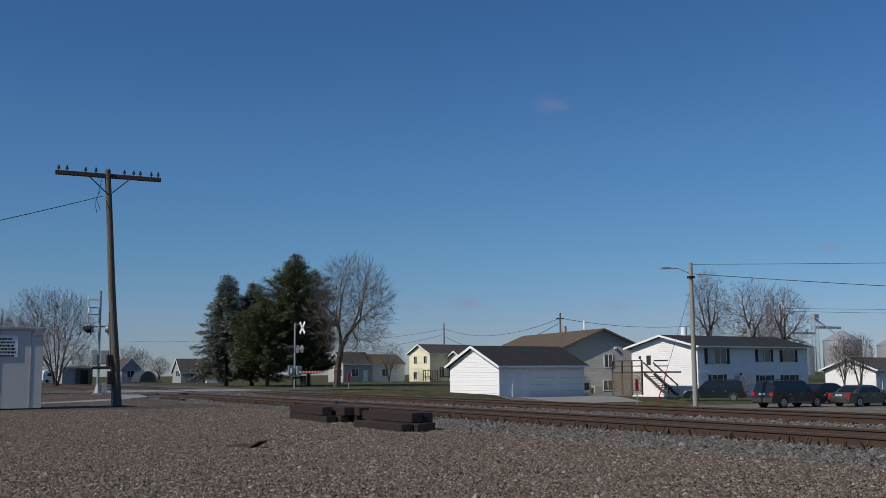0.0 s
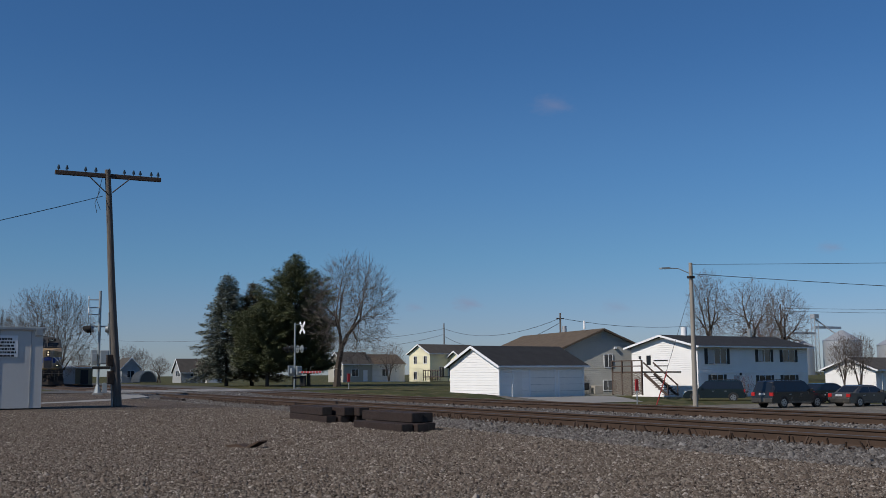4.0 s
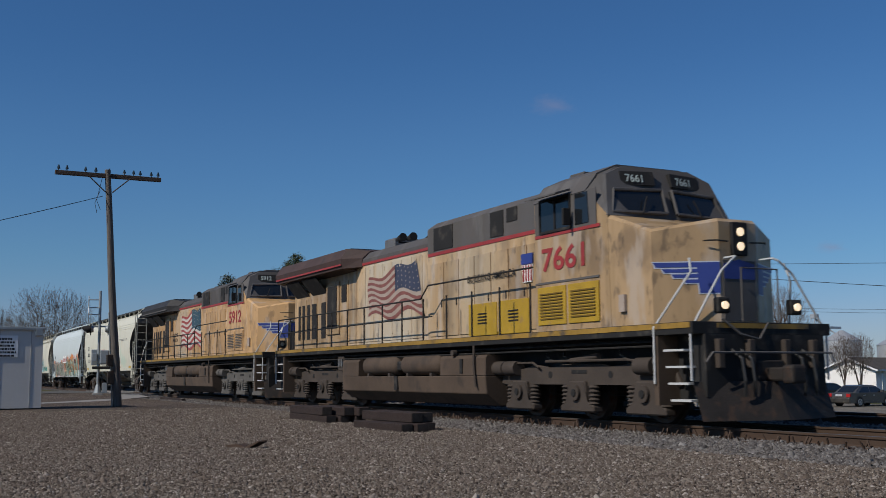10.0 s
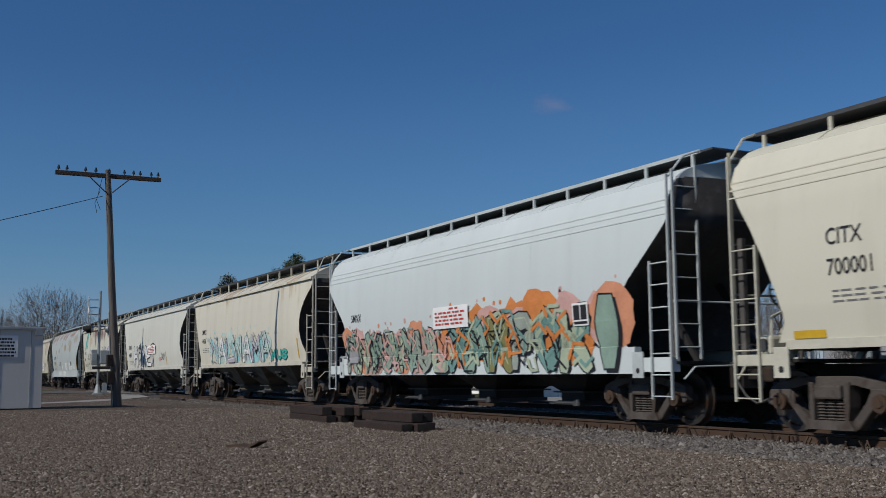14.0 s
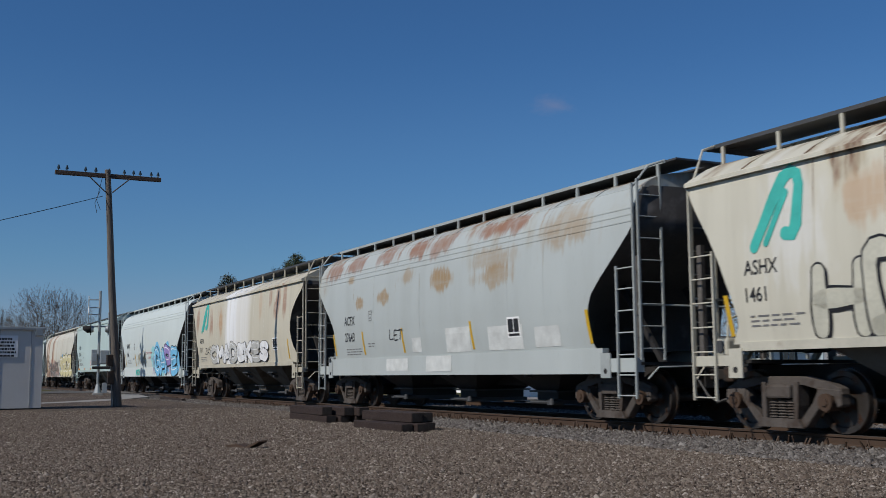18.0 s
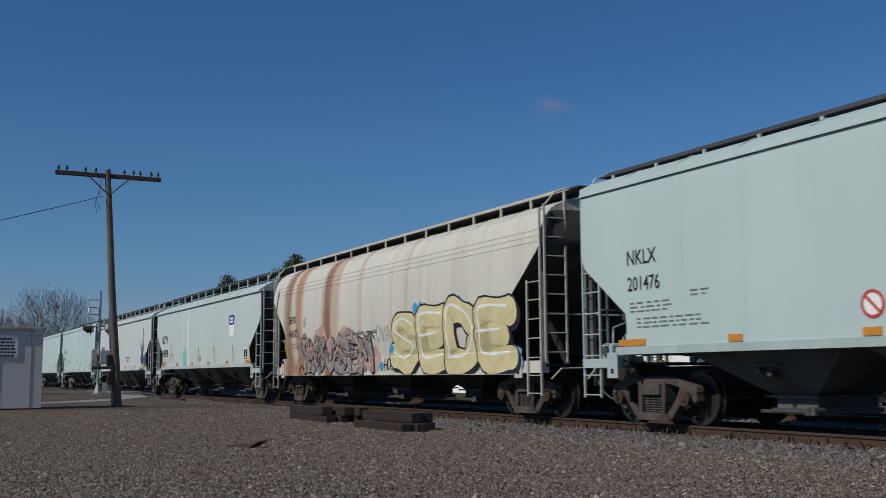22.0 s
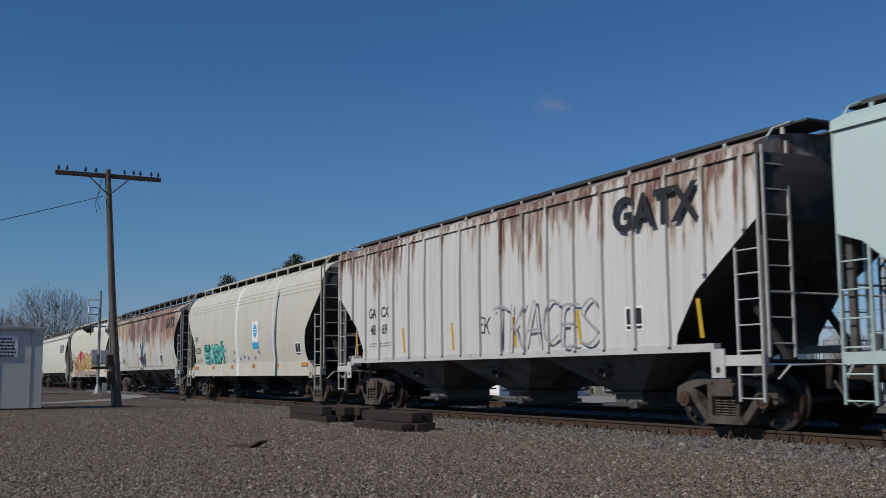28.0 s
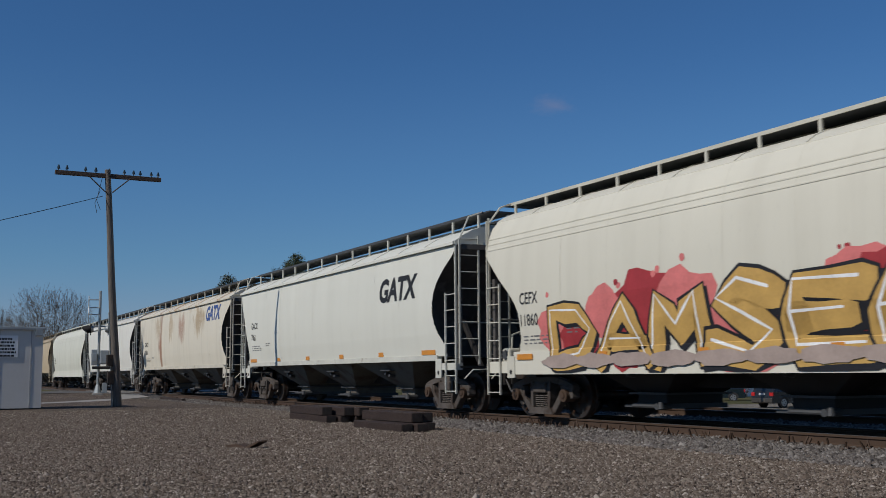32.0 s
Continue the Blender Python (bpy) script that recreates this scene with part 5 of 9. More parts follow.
graffiti(body, onto, 61, -5.4, 0.0, 0.93, 1.98, "HOUSEM", (STONE,), INK, (STONE, DULLPINK), PALEGREY, CUTS, "wild", 0.16, 0.95, 0.0, False, 0.8)
graffiti(body, onto, 66, 1.3, 7.2, 0.93, 2.52, "SEDE", (PALE, PALE, PALE), INK, None, SNOW, CUTS, "bubble", 0.14, 1.35, 0.0)
graffiti(body, onto, 68, 6.6, 7.5, 0.93, 1.45, "UB", SKYBLUE, NAVY, cuts=CUTS)
for q, zz, r in ((2.75, 2.5, 0.13), (2.95, 2.42, 0.1), (3.05, 2.56, 0.08), (4.3, 2.3, 0.16), (5.0, 2.52, 0.12), (1.25, 1.55, 0.13), (0.55, 1.1, 0.12)):
    cloud(body, onto, q, zz, r, r, EMBLEM_BLUE, 0.012, random.Random(int(q * 10)), CUTS)
scrawl(body, onto, 9, 0.3, 1.2, 1.75, 2.2, "OVA", FADED, 0.03, CUTS)
scrawl(body, onto, 10, 0.7, 1.3, 0.98, 1.3, "HOS", INK, 0.03, CUTS)
yellow_bars(onto, body, h, (-7.0, h - 1.5, 4.35))
# 11: pale grey-green with a shield
P = wagon_paint("paint_mist", (0.48, 0.545, 0.52), 0.1, bands=[(-2.1, 0.12, 0.9, (0.72, 0.74, 0.73)), (-3.0, 0.1, 0.5, (0.72, 0.74, 0.73))], blots=[(-2.7, 1.6, 0.38, 0.42, 0.95, (0.14, 0.48, 0.37)), (-2.5, 1.2, 0.3, 0.2, 0.7, (0.14, 0.48, 0.37))])
car, body, onto, h = hopper(380.54, 398.59, "pale grey covered hopper wagon with a small painted shield", P, "plain", "angle", marks_row="orange")
marks(body, onto, h, "NDYX", "848898", size=0.36, z=2.4, x=-7.1)
word("C", -5.6, 1.5, 0.2, onto, STENCIL, body, name="lettering")
decal("shield", [(4.42, 2.9), (4.36, 3.12), (4.55, 3.2), (4.72, 3.15), (4.9, 3.2), (5.08, 3.12), (5.02, 2.9), (5.04, 2.5), (4.9, 2.38), (4.72, 2.34), (4.54, 2.38), (4.4, 2.5)], [tuple(range(12))], onto, WHITE_PAINT, body, 0.006, CUTS, "white and blue shield emblem")
decal("shield_band", [(4.42, 2.8), (4.36, 3.12), (4.55, 3.2), (4.72, 3.15), (4.9, 3.2), (5.08, 3.12), (5.02, 2.8)], [tuple(range(7))], onto, EMBLEM_NAVY, body, 0.012, CUTS)
for i in range(2):
    panel("band_bar", 4.5, 2.88 + 0.12 * i, 0.44, 0.07, onto, WHITE_PAINT, body, 0.016)
yellow_bars(onto, body, h, (-6.7, -4.9, -0.2, 2.2, 4.9, 7.0))
consolidated(-5.3, 2.1, onto, body)
data_plate(6.3, 1.45, onto, body)
panel("grey_patch", -0.4, 1.5, 0.6, 0.2, onto, FADED, body, 0.006)
# 12: pale grey
P = wagon_paint("paint_fog", (0.52, 0.565, 0.545), 0.08)
car, body, onto, h = hopper(398.59, 415.65, "pale grey covered hopper wagon with orange reflectors", P, "plain", "low_angle", marks_row="orange")
marks(body, onto, h, "PNWX", "201690", size=0.27, z=2.4, x=-6.5)
for q in (-2.6, 1.3):
    stencil_rows(q, 1.9, 1.0, 4, onto, body, STENCIL, seed=int(q * 3) + 20)
stencil_rows(-3.4, 1.38, 1.0, 1, onto, body, STENCIL)
stencil_rows(1.9, 1.38, 1.2, 1, onto, body, STENCIL)
# 13, 14: two alike
for i, (a, b, num) in enumerate(((415.65, 432.43, "1249"), (432.43, 449.88, "1287"))):
    P = wagon_paint("paint_glacier", (0.45, 0.56, 0.54), 0.12, bands=[(-2.2, 0.07, 0.7, (0.74, 0.76, 0.76))] if i else [])
    car, body, onto, h = hopper(a, b, "glacier-blue covered hopper wagon with round red warning signs", P, "flat", "low_angle", marks_row="orange", silver=True)
    marks(body, onto, h, "TGSX", num, size=0.3, z=2.72 if i else 2.6, x=-6.3)
    for q in (-3.72, 0.23, 4.12):
        hazard_ring(q, 2.0, onto, body)
    stencil_rows(1.3, 1.75, 1.0, 3, onto, body, STENCIL)
    stencil_rows(5.6, 1.75, 0.9, 4, onto, body, GREY_STENCIL)
# 15: ribbed, rust-streaked
P = wagon_paint("paint_ribbed", (0.56, 0.55, 0.53), 0.5, 0.95, 3.5, rust_color=(0.17, 0.075, 0.055), streak=3.0)
car, body, onto, h = hopper(449.88, 467.95, "ribbed grey-white covered hopper wagon with brown rust streaks", P, "flat", "wedge", ribs=19)
ron = lambda z: onto(z) - 0.075
word("GATX", 4.9, 3.3, 0.62, ron, STENCIL, body, 1.0, 0.03, "owner_mark", cuts=CUTS)
word("GA", -6.05, 2.36, 0.27, onto, STENCIL, body, 0.9, 0.015, "reporting_mark")
word("CX", -5.25, 2.36, 0.27, onto, STENCIL, body, 0.9, 0.015, "reporting_mark")
word("48", -5.95, 1.92, 0.27, onto, STENCIL, body, 0.9, 0.015, "wagon_number")
word("69", -5.2, 1.92, 0.27, onto, STENCIL, body, 0.9, 0.015, "wagon_number")
stencil_rows(-6.0, 1.68, 1.3, 2, onto, body)
scrawl(body, ron, 11, 0.6, 4.4, 1.42, 2.3, "TKACES", FADED, 0.05, CUTS)
scrawl(body, onto, 12, -0.1, 0.4, 1.75, 2.1, "EK", INK, 0.03, CUTS)
data_plate(5.1, 1.6, onto, body)
yellow_bars(onto, body, h, (-6.9, -3.9, -1.3, 1.4, 3.7, 7.0))
# 16: beige, blue and white emblem
P = wagon_paint("paint_beige", (0.52, 0.50, 0.425), 0.25, bands=[(-0.65, 0.17, 0.95, (0.76, 0.76, 0.75)), (3.7, 0.1, 0.6, (0.72, 0.72, 0.7)), (-2.9, 0.06, 0.5, (0.7, 0.7, 0.7))], blots=[(3.4, 2.0, 0.5, 0.3, 0.35, (0.42, 0.36, 0.52)), (-2.2, 1.7, 0.3, 0.25, 0.3, (0.42, 0.36, 0.52)), (0.2, 1.5, 0.3, 0.2, 0.3, (0.42, 0.36, 0.52))])
car, body, onto, h = hopper(467.95, 485.66, "beige covered hopper wagon with a blue emblem, teal letters", P, deep=True, marks_row="orange")
marks(body, onto, h, "DJTX", "515359", size=0.25, z=2.24, x=-6.72)
graffiti(body, onto, 71, -5.2, -2.4, 1.36, 2.15, "EASA", (TEAL, AQUA, TEAL), INK, None, SNOW, CUTS, "bubble", 0.26, 1.0, 0.05, tangle=0.8)
panel("emblem", 1.4, 2.05, 0.68, 0.72, onto, WHITE_PAINT, body, 0.008, "white and blue painted emblem")
for sgn in (-1, 1):
    decal("emblem_arrow", [(1.5, 2.44 + sgn * 0.06), (1.98, 2.44 + sgn * 0.06), (1.74, 2.44 + sgn * 0.28)], [(0, 1, 2)], onto, EMBLEM_BLUE, body, 0.012)
panel("emblem_bar", 1.52, 2.41, 0.44, 0.06, onto, EMBLEM_BLUE, body, 0.013)
panel("emblem_band", 1.42, 1.82, 0.66, 0.22, onto, EMBLEM_BLUE, body, 0.012)
for q, zz in ((-1.1, 1.45), (-0.9, 1.75), (0.3, 1.55), (0.8, 1.5), (1.6, 1.5), (2.1, 1.7), (-0.2, 1.5)):
    cloud(body, onto, q, zz, 0.1, 0.07, spray("faded_navy", (0.2, 0.2, 0.3)), 0.007, random.Random(int(q * 10) + 30), CUTS)
data_plate(5.9, 1.5, onto, body)
# 17: rust-brown top, pale below
P = wagon_paint("paint_worn", (0.49, 0.49, 0.455), 0.45, 0.9, 3.75, rust_color=(0.155, 0.07, 0.042), streak=1.5, bands=[(-5.9, 0.15, 0.7, (0.72, 0.71, 0.69)), (-0.6, 0.15, 0.6, (0.72, 0.71, 0.69)), (4.0, 0.15, 0.5, (0.72, 0.71, 0.69))],
                blots=[(-1.5, 3.5, 6.5, 0.8, 0.55, (0.30, 0.185, 0.115)), (4.8, 3.4, 3.4, 1.0, 0.75, (0.30, 0.15, 0.08)), (-5.5, 3.4, 0.5, 0.65, 0.85, GINGER), (-7.2, 3.3, 0.8, 0.8, 0.7, GINGER), (-4.2, 3.2, 0.8, 0.65, 0.8, GINGER), (-2.7, 3.35, 0.9, 0.65, 1.0, DARKRUST), (-2.2, 2.9, 0.4, 0.7, 0.8, DARKRUST), (-1.0, 3.4, 0.6, 0.6, 0.85, DARKRUST), (0.9, 3.4, 0.9, 0.7, 1.0, DARKRUST), (1.5, 2.9, 0.45, 0.5, 0.8, DARKRUST), (3.0, 3.4, 0.8, 0.7, 1.0, DARKRUST), (2.9, 2.7, 0.25, 0.4, 0.5, TAN_RUST),
                       (4.5, 3.4, 0.5, 0.6, 0.8, DARKRUST), (5.6, 3.3, 0.6, 0.6, 0.9, BRIGHTRUST), (6.8, 3.3, 0.6, 0.8, 0.9, BRIGHTRUST), (0.0, 1.24, 8.5, 0.14, 0.75, DARKRUST), (-5.5, 4.2, 1.8, 0.22, 0.9, DARKRUST), (-2.0, 4.2, 1.9, 0.22, 0.9, DARKRUST), (1.8, 4.2, 2.0, 0.22, 0.95, DARKRUST), (5.5, 4.2, 2.0, 0.22, 0.9, DARKRUST), (-6.9, 3.9, 0.5, 0.3, 0.6, GINGER), (2.0, 2.3, 0.6, 0.5, 0.3, TAN_RUST)])
car, body, onto, h = hopper(485.66, 503.74, "badly rusted covered hopper wagon, brown above and off-white below", P, "ledge", "lens")
marks(body, onto, h, "GACX", "7045", size=0.25, z=2.32, x=-6.73)
consolidated(-4.0, 2.2, onto, body)
word("GATX", 5.4, 3.1, 0.5, onto, spray("blue_black", (0.022, 0.022, 0.04)), body, 1.0, 0.03, "owner_mark", cuts=CUTS, slant=0.2)
yellow_bars(onto, body, h, (-7.15, -4.1, -1.1, 1.95, 4.6, h - 1.25))
data_plate(4.3, 1.5, onto, body)
scrawl(body, onto, 75, -5.3, -4.6, 1.58, 1.85, "PLOS", INK, 0.025, CUTS)
stencil_rows(-0.8, 1.85, 0.7, 4, onto, body, RED_PAINT, gap=0.06)
# 18: ivory, gold and red letters
P = wagon_paint("paint_ivory", (0.58, 0.56, 0.47), 0.2)
car, body, onto, h = hopper(503.74, 521.33, "ivory covered hopper wagon with large gold and red graffiti", P, deep=True, marks_row="orange")
marks(body, onto, h, "CEFX", "11860", size=0.24, z=2.26, x=-6.66)
graffiti(body, onto, 81, -5.75, -2.6, 0.95, 2.2, "DA", GOLD, INK, (PINK, DEEPRED), SNOW, CUTS, "wild", 0.22, 1.0, 0.05)
tag = graffiti(body, onto, 86, -2.7, 3.4, 0.95, 2.35, "MSEE", GOLD, INK, (DEEPRED, PINK), SNOW, CUTS, "wild", 0.2, 1.25, 0.05)
rnd = random.Random(88)
for i in range(9):
    cloud(tag, onto, -5.3 + 1.08 * i, 1.12, 0.62, 0.13, spray("dull_rose_grey", (0.34, 0.27, 0.235)), 0.034 + 0.0003 * i, rnd, CUTS, 0.89, 1.33)
data_plate(5.4, 1.5, onto, body)
stencil_rows(4.9, 2.1, 0.8, 3, onto, body)
# 19: white
P = wagon_paint("paint_chalk", (0.60, 0.60, 0.53), 0.12)
car, body, onto, h = hopper(521.33, 539.6, "chalk-white covered hopper wagon with large dark initials", P, "ledge", "lens", marks_row="orange")
marks(body, onto, h, "GACX", "7061", size=0.22, z=2.5, x=-7.0)
word("GATX", 4.2, 2.72, 0.62, onto, STENCIL, body, 1.0, 0.04, "owner_mark", cuts=CUTS, slant=0.2)
# 20: cream with orange rust patches
P = wagon_paint("paint_patchy", (0.60, 0.56, 0.46), 0.35, 0.7, 4.2, [(-3.4, 0.25, 0.8, BRIGHTRUST)], rust_color=(0.36, 0.17, 0.07),
                blots=[(-4.2, 3.3, 0.7, 0.5, 0.6, GINGER), (-1.4, 3.3, 0.5, 0.6, 0.6, GINGER), (0.7, 3.0, 0.6, 0.6, 0.7, REDRUST), (3.7, 3.2, 0.8, 0.5, 0.7, GINGER), (-3.5, 2.3, 0.3, 0.7, 0.7, REDRUST)])
car, body, onto, h = hopper(539.6, 558.02, "cream covered hopper wagon with orange rust patches", P, "ledge", "lens")
marks(body, onto, h, "GACX", "7038", size=0.22, z=2.35)
word("GATX", 4.9, 3.1, 0.6, onto, NAVY, body, 1.0, 0.04, "owner_mark", cuts=CUTS, slant=0.2)
# the rest of the train, far back
for a, b, c, d, seed in ((558.02, 575.23, (0.62, 0.61, 0.55), False, 91), (575.23, 593.52, (0.58, 0.58, 0.50), True, 92), (593.52, 611.5, (0.45, 0.36, 0.24), False, 93), (611.5, 629.5, (0.55, 0.55, 0.48), True, 94), (629.5, 647.5, (0.60, 0.58, 0.50), False, 95)):
    P = wagon_paint("paint_rear", c, 0.3, 0.4, 4.4)
    car, body, onto, h = hopper(a, b, "off-white covered hopper wagon at the rear of the train", P, "round" if d else "ledge", "slant" if d else "lens", deep=d)
    stencil_rows(-h + 1.6, 2.3, 0.9, 4, onto, body, STENCIL, 0.05, 0.12, seed)
    if seed % 2:
        scrawl(body, onto, seed, -h + 2.2, 2.0, 1.38, 2.1, "NOVUS", FADED, 0.06, CUTS)
# ---- locomotives ----
GLASS_DARK = mat("dark_cab_glass", (0.012, 0.014, 0.016), 0.08, vary=0.05, spec=0.6)
LAMP_ON = mat("lit_headlamp", (0.9, 0.85, 0.75), 0.2, emit=(1.0, 0.74, 0.42, 0.9))
ALUMINIUM_OLD = mat("sooty_stack_metal", (0.20, 0.19, 0.18), 0.5, 0.5, vary=0.3)
LAMP_OFF = mat("unlit_headlamp", (0.30, 0.30, 0.29), 0.15, 0.5)
CHROME = mat("bright_hand_rail", (0.496, 0.496, 0.48), 0.5, vary=0.1)
LOCO_GREY = wagon_paint("loco_roof_grey", (0.085, 0.08, 0.078), 0.6, rough=0.7, wear=0.12)
LOCO_BLACK = mat("loco_black", (0.014, 0.013, 0.012), 0.8, vary=0.3, scale=2, other=(0.049, 0.042, 0.035), amount=0.4)
LOCO_RED = mat("loco_red_stripe", (0.30, 0.035, 0.035), 0.55, vary=0.2)
SIGNAL_YELLOW = mat("signal_yellow", (0.40, 0.25, 0.022), 0.5, vary=0.2, scale=3, other=(0.28, 0.176, 0.064), amount=0.3)
SILL_YELLOW = mat("worn_sill_yellow", (0.30, 0.175, 0.03), 0.6, vary=0.3, scale=1.5, fine=12, other=(0.10, 0.07, 0.04), amount=0.45)
WING_BLUE, WING_EDGE = mat("wing_blue", (0.03, 0.05, 0.22), 0.5, vary=0.15), mat("wing_edge", (0.42, 0.45, 0.52), 0.5, vary=0.1)
FLAG_RED, FLAG_WHITE, FLAG_BLUE = mat("flag_red", (0.21, 0.075, 0.062), 0.6, vary=0.25, scale=5), mat("flag_white", (0.37, 0.30, 0.245), 0.6, vary=0.15), mat("flag_blue", (0.0425, 0.051, 0.085), 0.6, vary=0.25)


DUST = mat("brown_dust_iron", (0.055, 0.042, 0.033), 0.85, vary=0.25, scale=1.5, fine=25, bump=0.15)
TANK_DUST = mat("brown_tank_dust", (0.082, 0.056, 0.038), 0.85, vary=0.3, scale=0.9, fine=16, bump=0.1, other=(0.045, 0.033, 0.025), amount=0.5)
DUSTGREY = mat("grey_dust_iron", (0.098, 0.091, 0.082), 0.8, vary=0.2, scale=1.5, fine=25, bump=0.15)

WING_SOOT = mat("black_sooty_wing_paint", (0.026, 0.025, 0.025), 0.65, vary=0.3, scale=1.5, fine=14, other=(0.05, 0.046, 0.044), amount=0.3)
WING_DARK = mat("sooty_wing_paint", (0.062, 0.037, 0.031), 0.7, vary=0.3, scale=1.5, fine=14, other=(0.034, 0.029, 0.027), amount=0.35)


def capsule(x0, x1, y, z, r):
    """A tank with domed ends that lies along x."""
    rings = []
    for x, k in ((x0 - 0.16, 0.05), (x0 - 0.14, 0.45), (x0 - 0.08, 0.8), (x0, 1.0), (x1, 1.0), (x1 + 0.08, 0.8), (x1 + 0.14, 0.45), (x1 + 0.16, 0.05)):
        rings.append([(x, y + r * k * math.cos(a), z + r * k * math.sin(a)) for a in (2 * math.pi * i / 20 for i in range(20))])
    return loft(rings)


def plate(points, y, material, parent, name, lift=0.0, label=""):
    """A thin flat piece on a wall that faces the near side; points are (x, z)."""
    return part(name, prism(points, "y", y - lift - 0.012, y + 0.01), material, parent, label)


def rect(x0, x1, z0, z1):
    return [(x0, z0), (x1, z0), (x1, z1), (x0, z1)]


def loco_truck(parent, x, material):
    t = part("truck", box(-0.4, 0.4, -0.9, 0.9, 0.55, 0.85), LOCO_BLACK, parent, "dusty three-axle truck", m=pose(x, 0, 0))
    for s in (-1, 1):
        y0, y1 = sorted((s * 0.98, s * 1.14))
        bm = prism([(-2.95, 0.66), (-2.8, 0.92), (-2.3, 0.96), (-1.55, 1.06), (-1.0, 0.98), (-0.6, 1.06), (0.6, 1.06), (1.0, 0.98), (1.55, 1.06), (2.3, 0.96), (2.8, 0.92), (2.95, 0.66), (2.5, 0.64), (1.75, 0.62), (1.6, 0.70), (0.5, 0.70), (0.4, 0.62), (-0.4, 0.62), (-0.5, 0.70), (-1.6, 0.70), (-1.75, 0.62), (-2.5, 0.64)], "y", y0, y1, bevel=0.03)
        part("side_frame", bm, material, t)
        for a in (-1.0, 1.0):
            part("frame_hole", rod((a, s * 1.13, 0.86), (a, s * 1.147, 0.86), 0.07, 10), LOCO_BLACK, t)
        part("frame_slot", box(-0.25, 0.25, min(s * 1.13, s * 1.148), max(s * 1.13, s * 1.148), 0.88, 0.95), LOCO_BLACK, t)
        for a in (-2.07, 0.0, 2.07):
            y0b, y1b = sorted((s * 1.0, s * 1.22))
            jb = prism([(a - 0.55, 0.16), (a + 0.55, 0.16), (a + 0.55, 0.28), (a + 0.34, 0.34), (a + 0.26, 0.74), (a - 0.26, 0.74), (a - 0.34, 0.34), (a - 0.55, 0.28)], "y", y0b, y1b, bevel=0.025)
            j = part("journal_box", jb, material, t)
            part("axle_cap", rod((a, s * 1.18, 0.52), (a, s * 1.28, 0.52), 0.15, 14), material, j, "", True)
            part("cap_hub", rod((a, s * 1.28, 0.52), (a, s * 1.30, 0.52), 0.07, 10), LOCO_BLACK, j)
            for q in (-0.45, 0.45):
                rings = [[(a + q + rr * math.cos(g), s * 1.12 + rr * math.sin(g), z) for g in (2 * math.pi * j / 10 for j in range(10))] for z, rr in [(0.28 + k * 0.038, 0.115 if k % 2 else 0.075) for k in range(11)]]
                part("coil_spring", loft(rings), material, t)
        for a in (-2.85, -2.35, 2.1):
            part("brake_cylinder", rod((a - 0.22, s * 1.2, 1.0), (a + 0.24, s * 1.2, 1.0), 0.15, 14), material, t, "", True)
        part("damper", rod((-0.2, s * 1.18, 1.12), (0.7, s * 1.18, 1.2), 0.06, 10), material, t, "", True)
        for a in (-1.2, -0.6, 1.2):
            part("hose", bent([(a, s * 1.1, 1.45), (a + 0.15, s * 1.16, 1.2), (a + 0.45, s * 1.2, 1.1)], 0.022), HOSE, t)
        pb = bent([(-2.9, s * 1.2, 0.98), (-2.8, s * 1.22, 1.1), (-1.5, s * 1.22, 1.1), (-1.3, s * 1.22, 1.0)], 0.025)
        bent([(-1.0, s * 1.24, 1.12), (1.6, s * 1.24, 1.12), (2.7, s * 1.24, 1.05)], 0.025, 6, pb)
        part("brake_pipe", pb, material, t)
    for a in (-2.07, 0.0, 2.07):
        wheelset(t, a, 0.533)
    return t


def stair(parent, x, side, face):
    """Five white-edged steps down from the deck."""
    for i in range(5):
        z = 0.42 + 0.27 * i
        dx = 0.05 * i * face
        part("step", box(min(x - dx, x - dx - 0.5 * face), max(x - dx, x - dx - 0.5 * face), min(side * 1.08, side * 1.5), max(side * 1.08, side * 1.5), z, z + 0.035), CHROME, parent, "white-edged metal step")


def flag_on(parent, y, x0, x1, z0, z1, red, white, blue):
    f = new("flag_picture")
    f.parent = parent
    tagged(f, label="waving striped flag painted on the hood")
    n = 14

    def wave(u, v):
        return (lerp(x0, x1, u) + 0.42 * (1 - v) * u + 0.06 * math.sin(v * 7.0 + u * 3), lerp(z0, z1, v) + 0.13 * math.sin(u * 10.5 + 1.4 * v + 0.3) * (1 - 0.3 * v) + (u - 0.62) * 0.34 * v)

    for k in range(13):
        v0, v1 = k / 13, (k + 1) / 13
        vs, fs = [], []
        for i in range(n + 1):
            u = i / n
            if k >= 6 and u > 0.55:
                u = 0.55
            vs += [wave(u, v0), wave(u, v1)]
            if i:
                m = len(vs)
                fs.append((m - 4, m - 2, m - 1, m - 3))
        decal("stripe", vs, fs, lambda z: y, red if k % 2 == 0 else white, f, 0.004)
    vs, fs = [], []
    for i in range(9):
        u = lerp(0.55, 1.0, i / 8)
        vs += [wave(u, 6 / 13), wave(u, 1.0)]
        if i:
            m = len(vs)
            fs.append((m - 4, m - 2, m - 1, m - 3))
    decal("canton", vs, fs, lambda z: y, blue, f, 0.004)
    vs, fs = [], []
    for a in range(6):
        for b in range(5):
            cx, cz = wave(lerp(0.6, 0.96, a / 5), lerp(0.52, 0.95, b / 4))
            m = len(vs)
            vs += [(cx, cz - 0.03), (cx + 0.025, cz), (cx, cz + 0.03), (cx - 0.025, cz)]
            fs.append((m, m + 1, m + 2, m + 3))
    decal("stars", vs, fs, lambda z: y, white, f, 0.008)


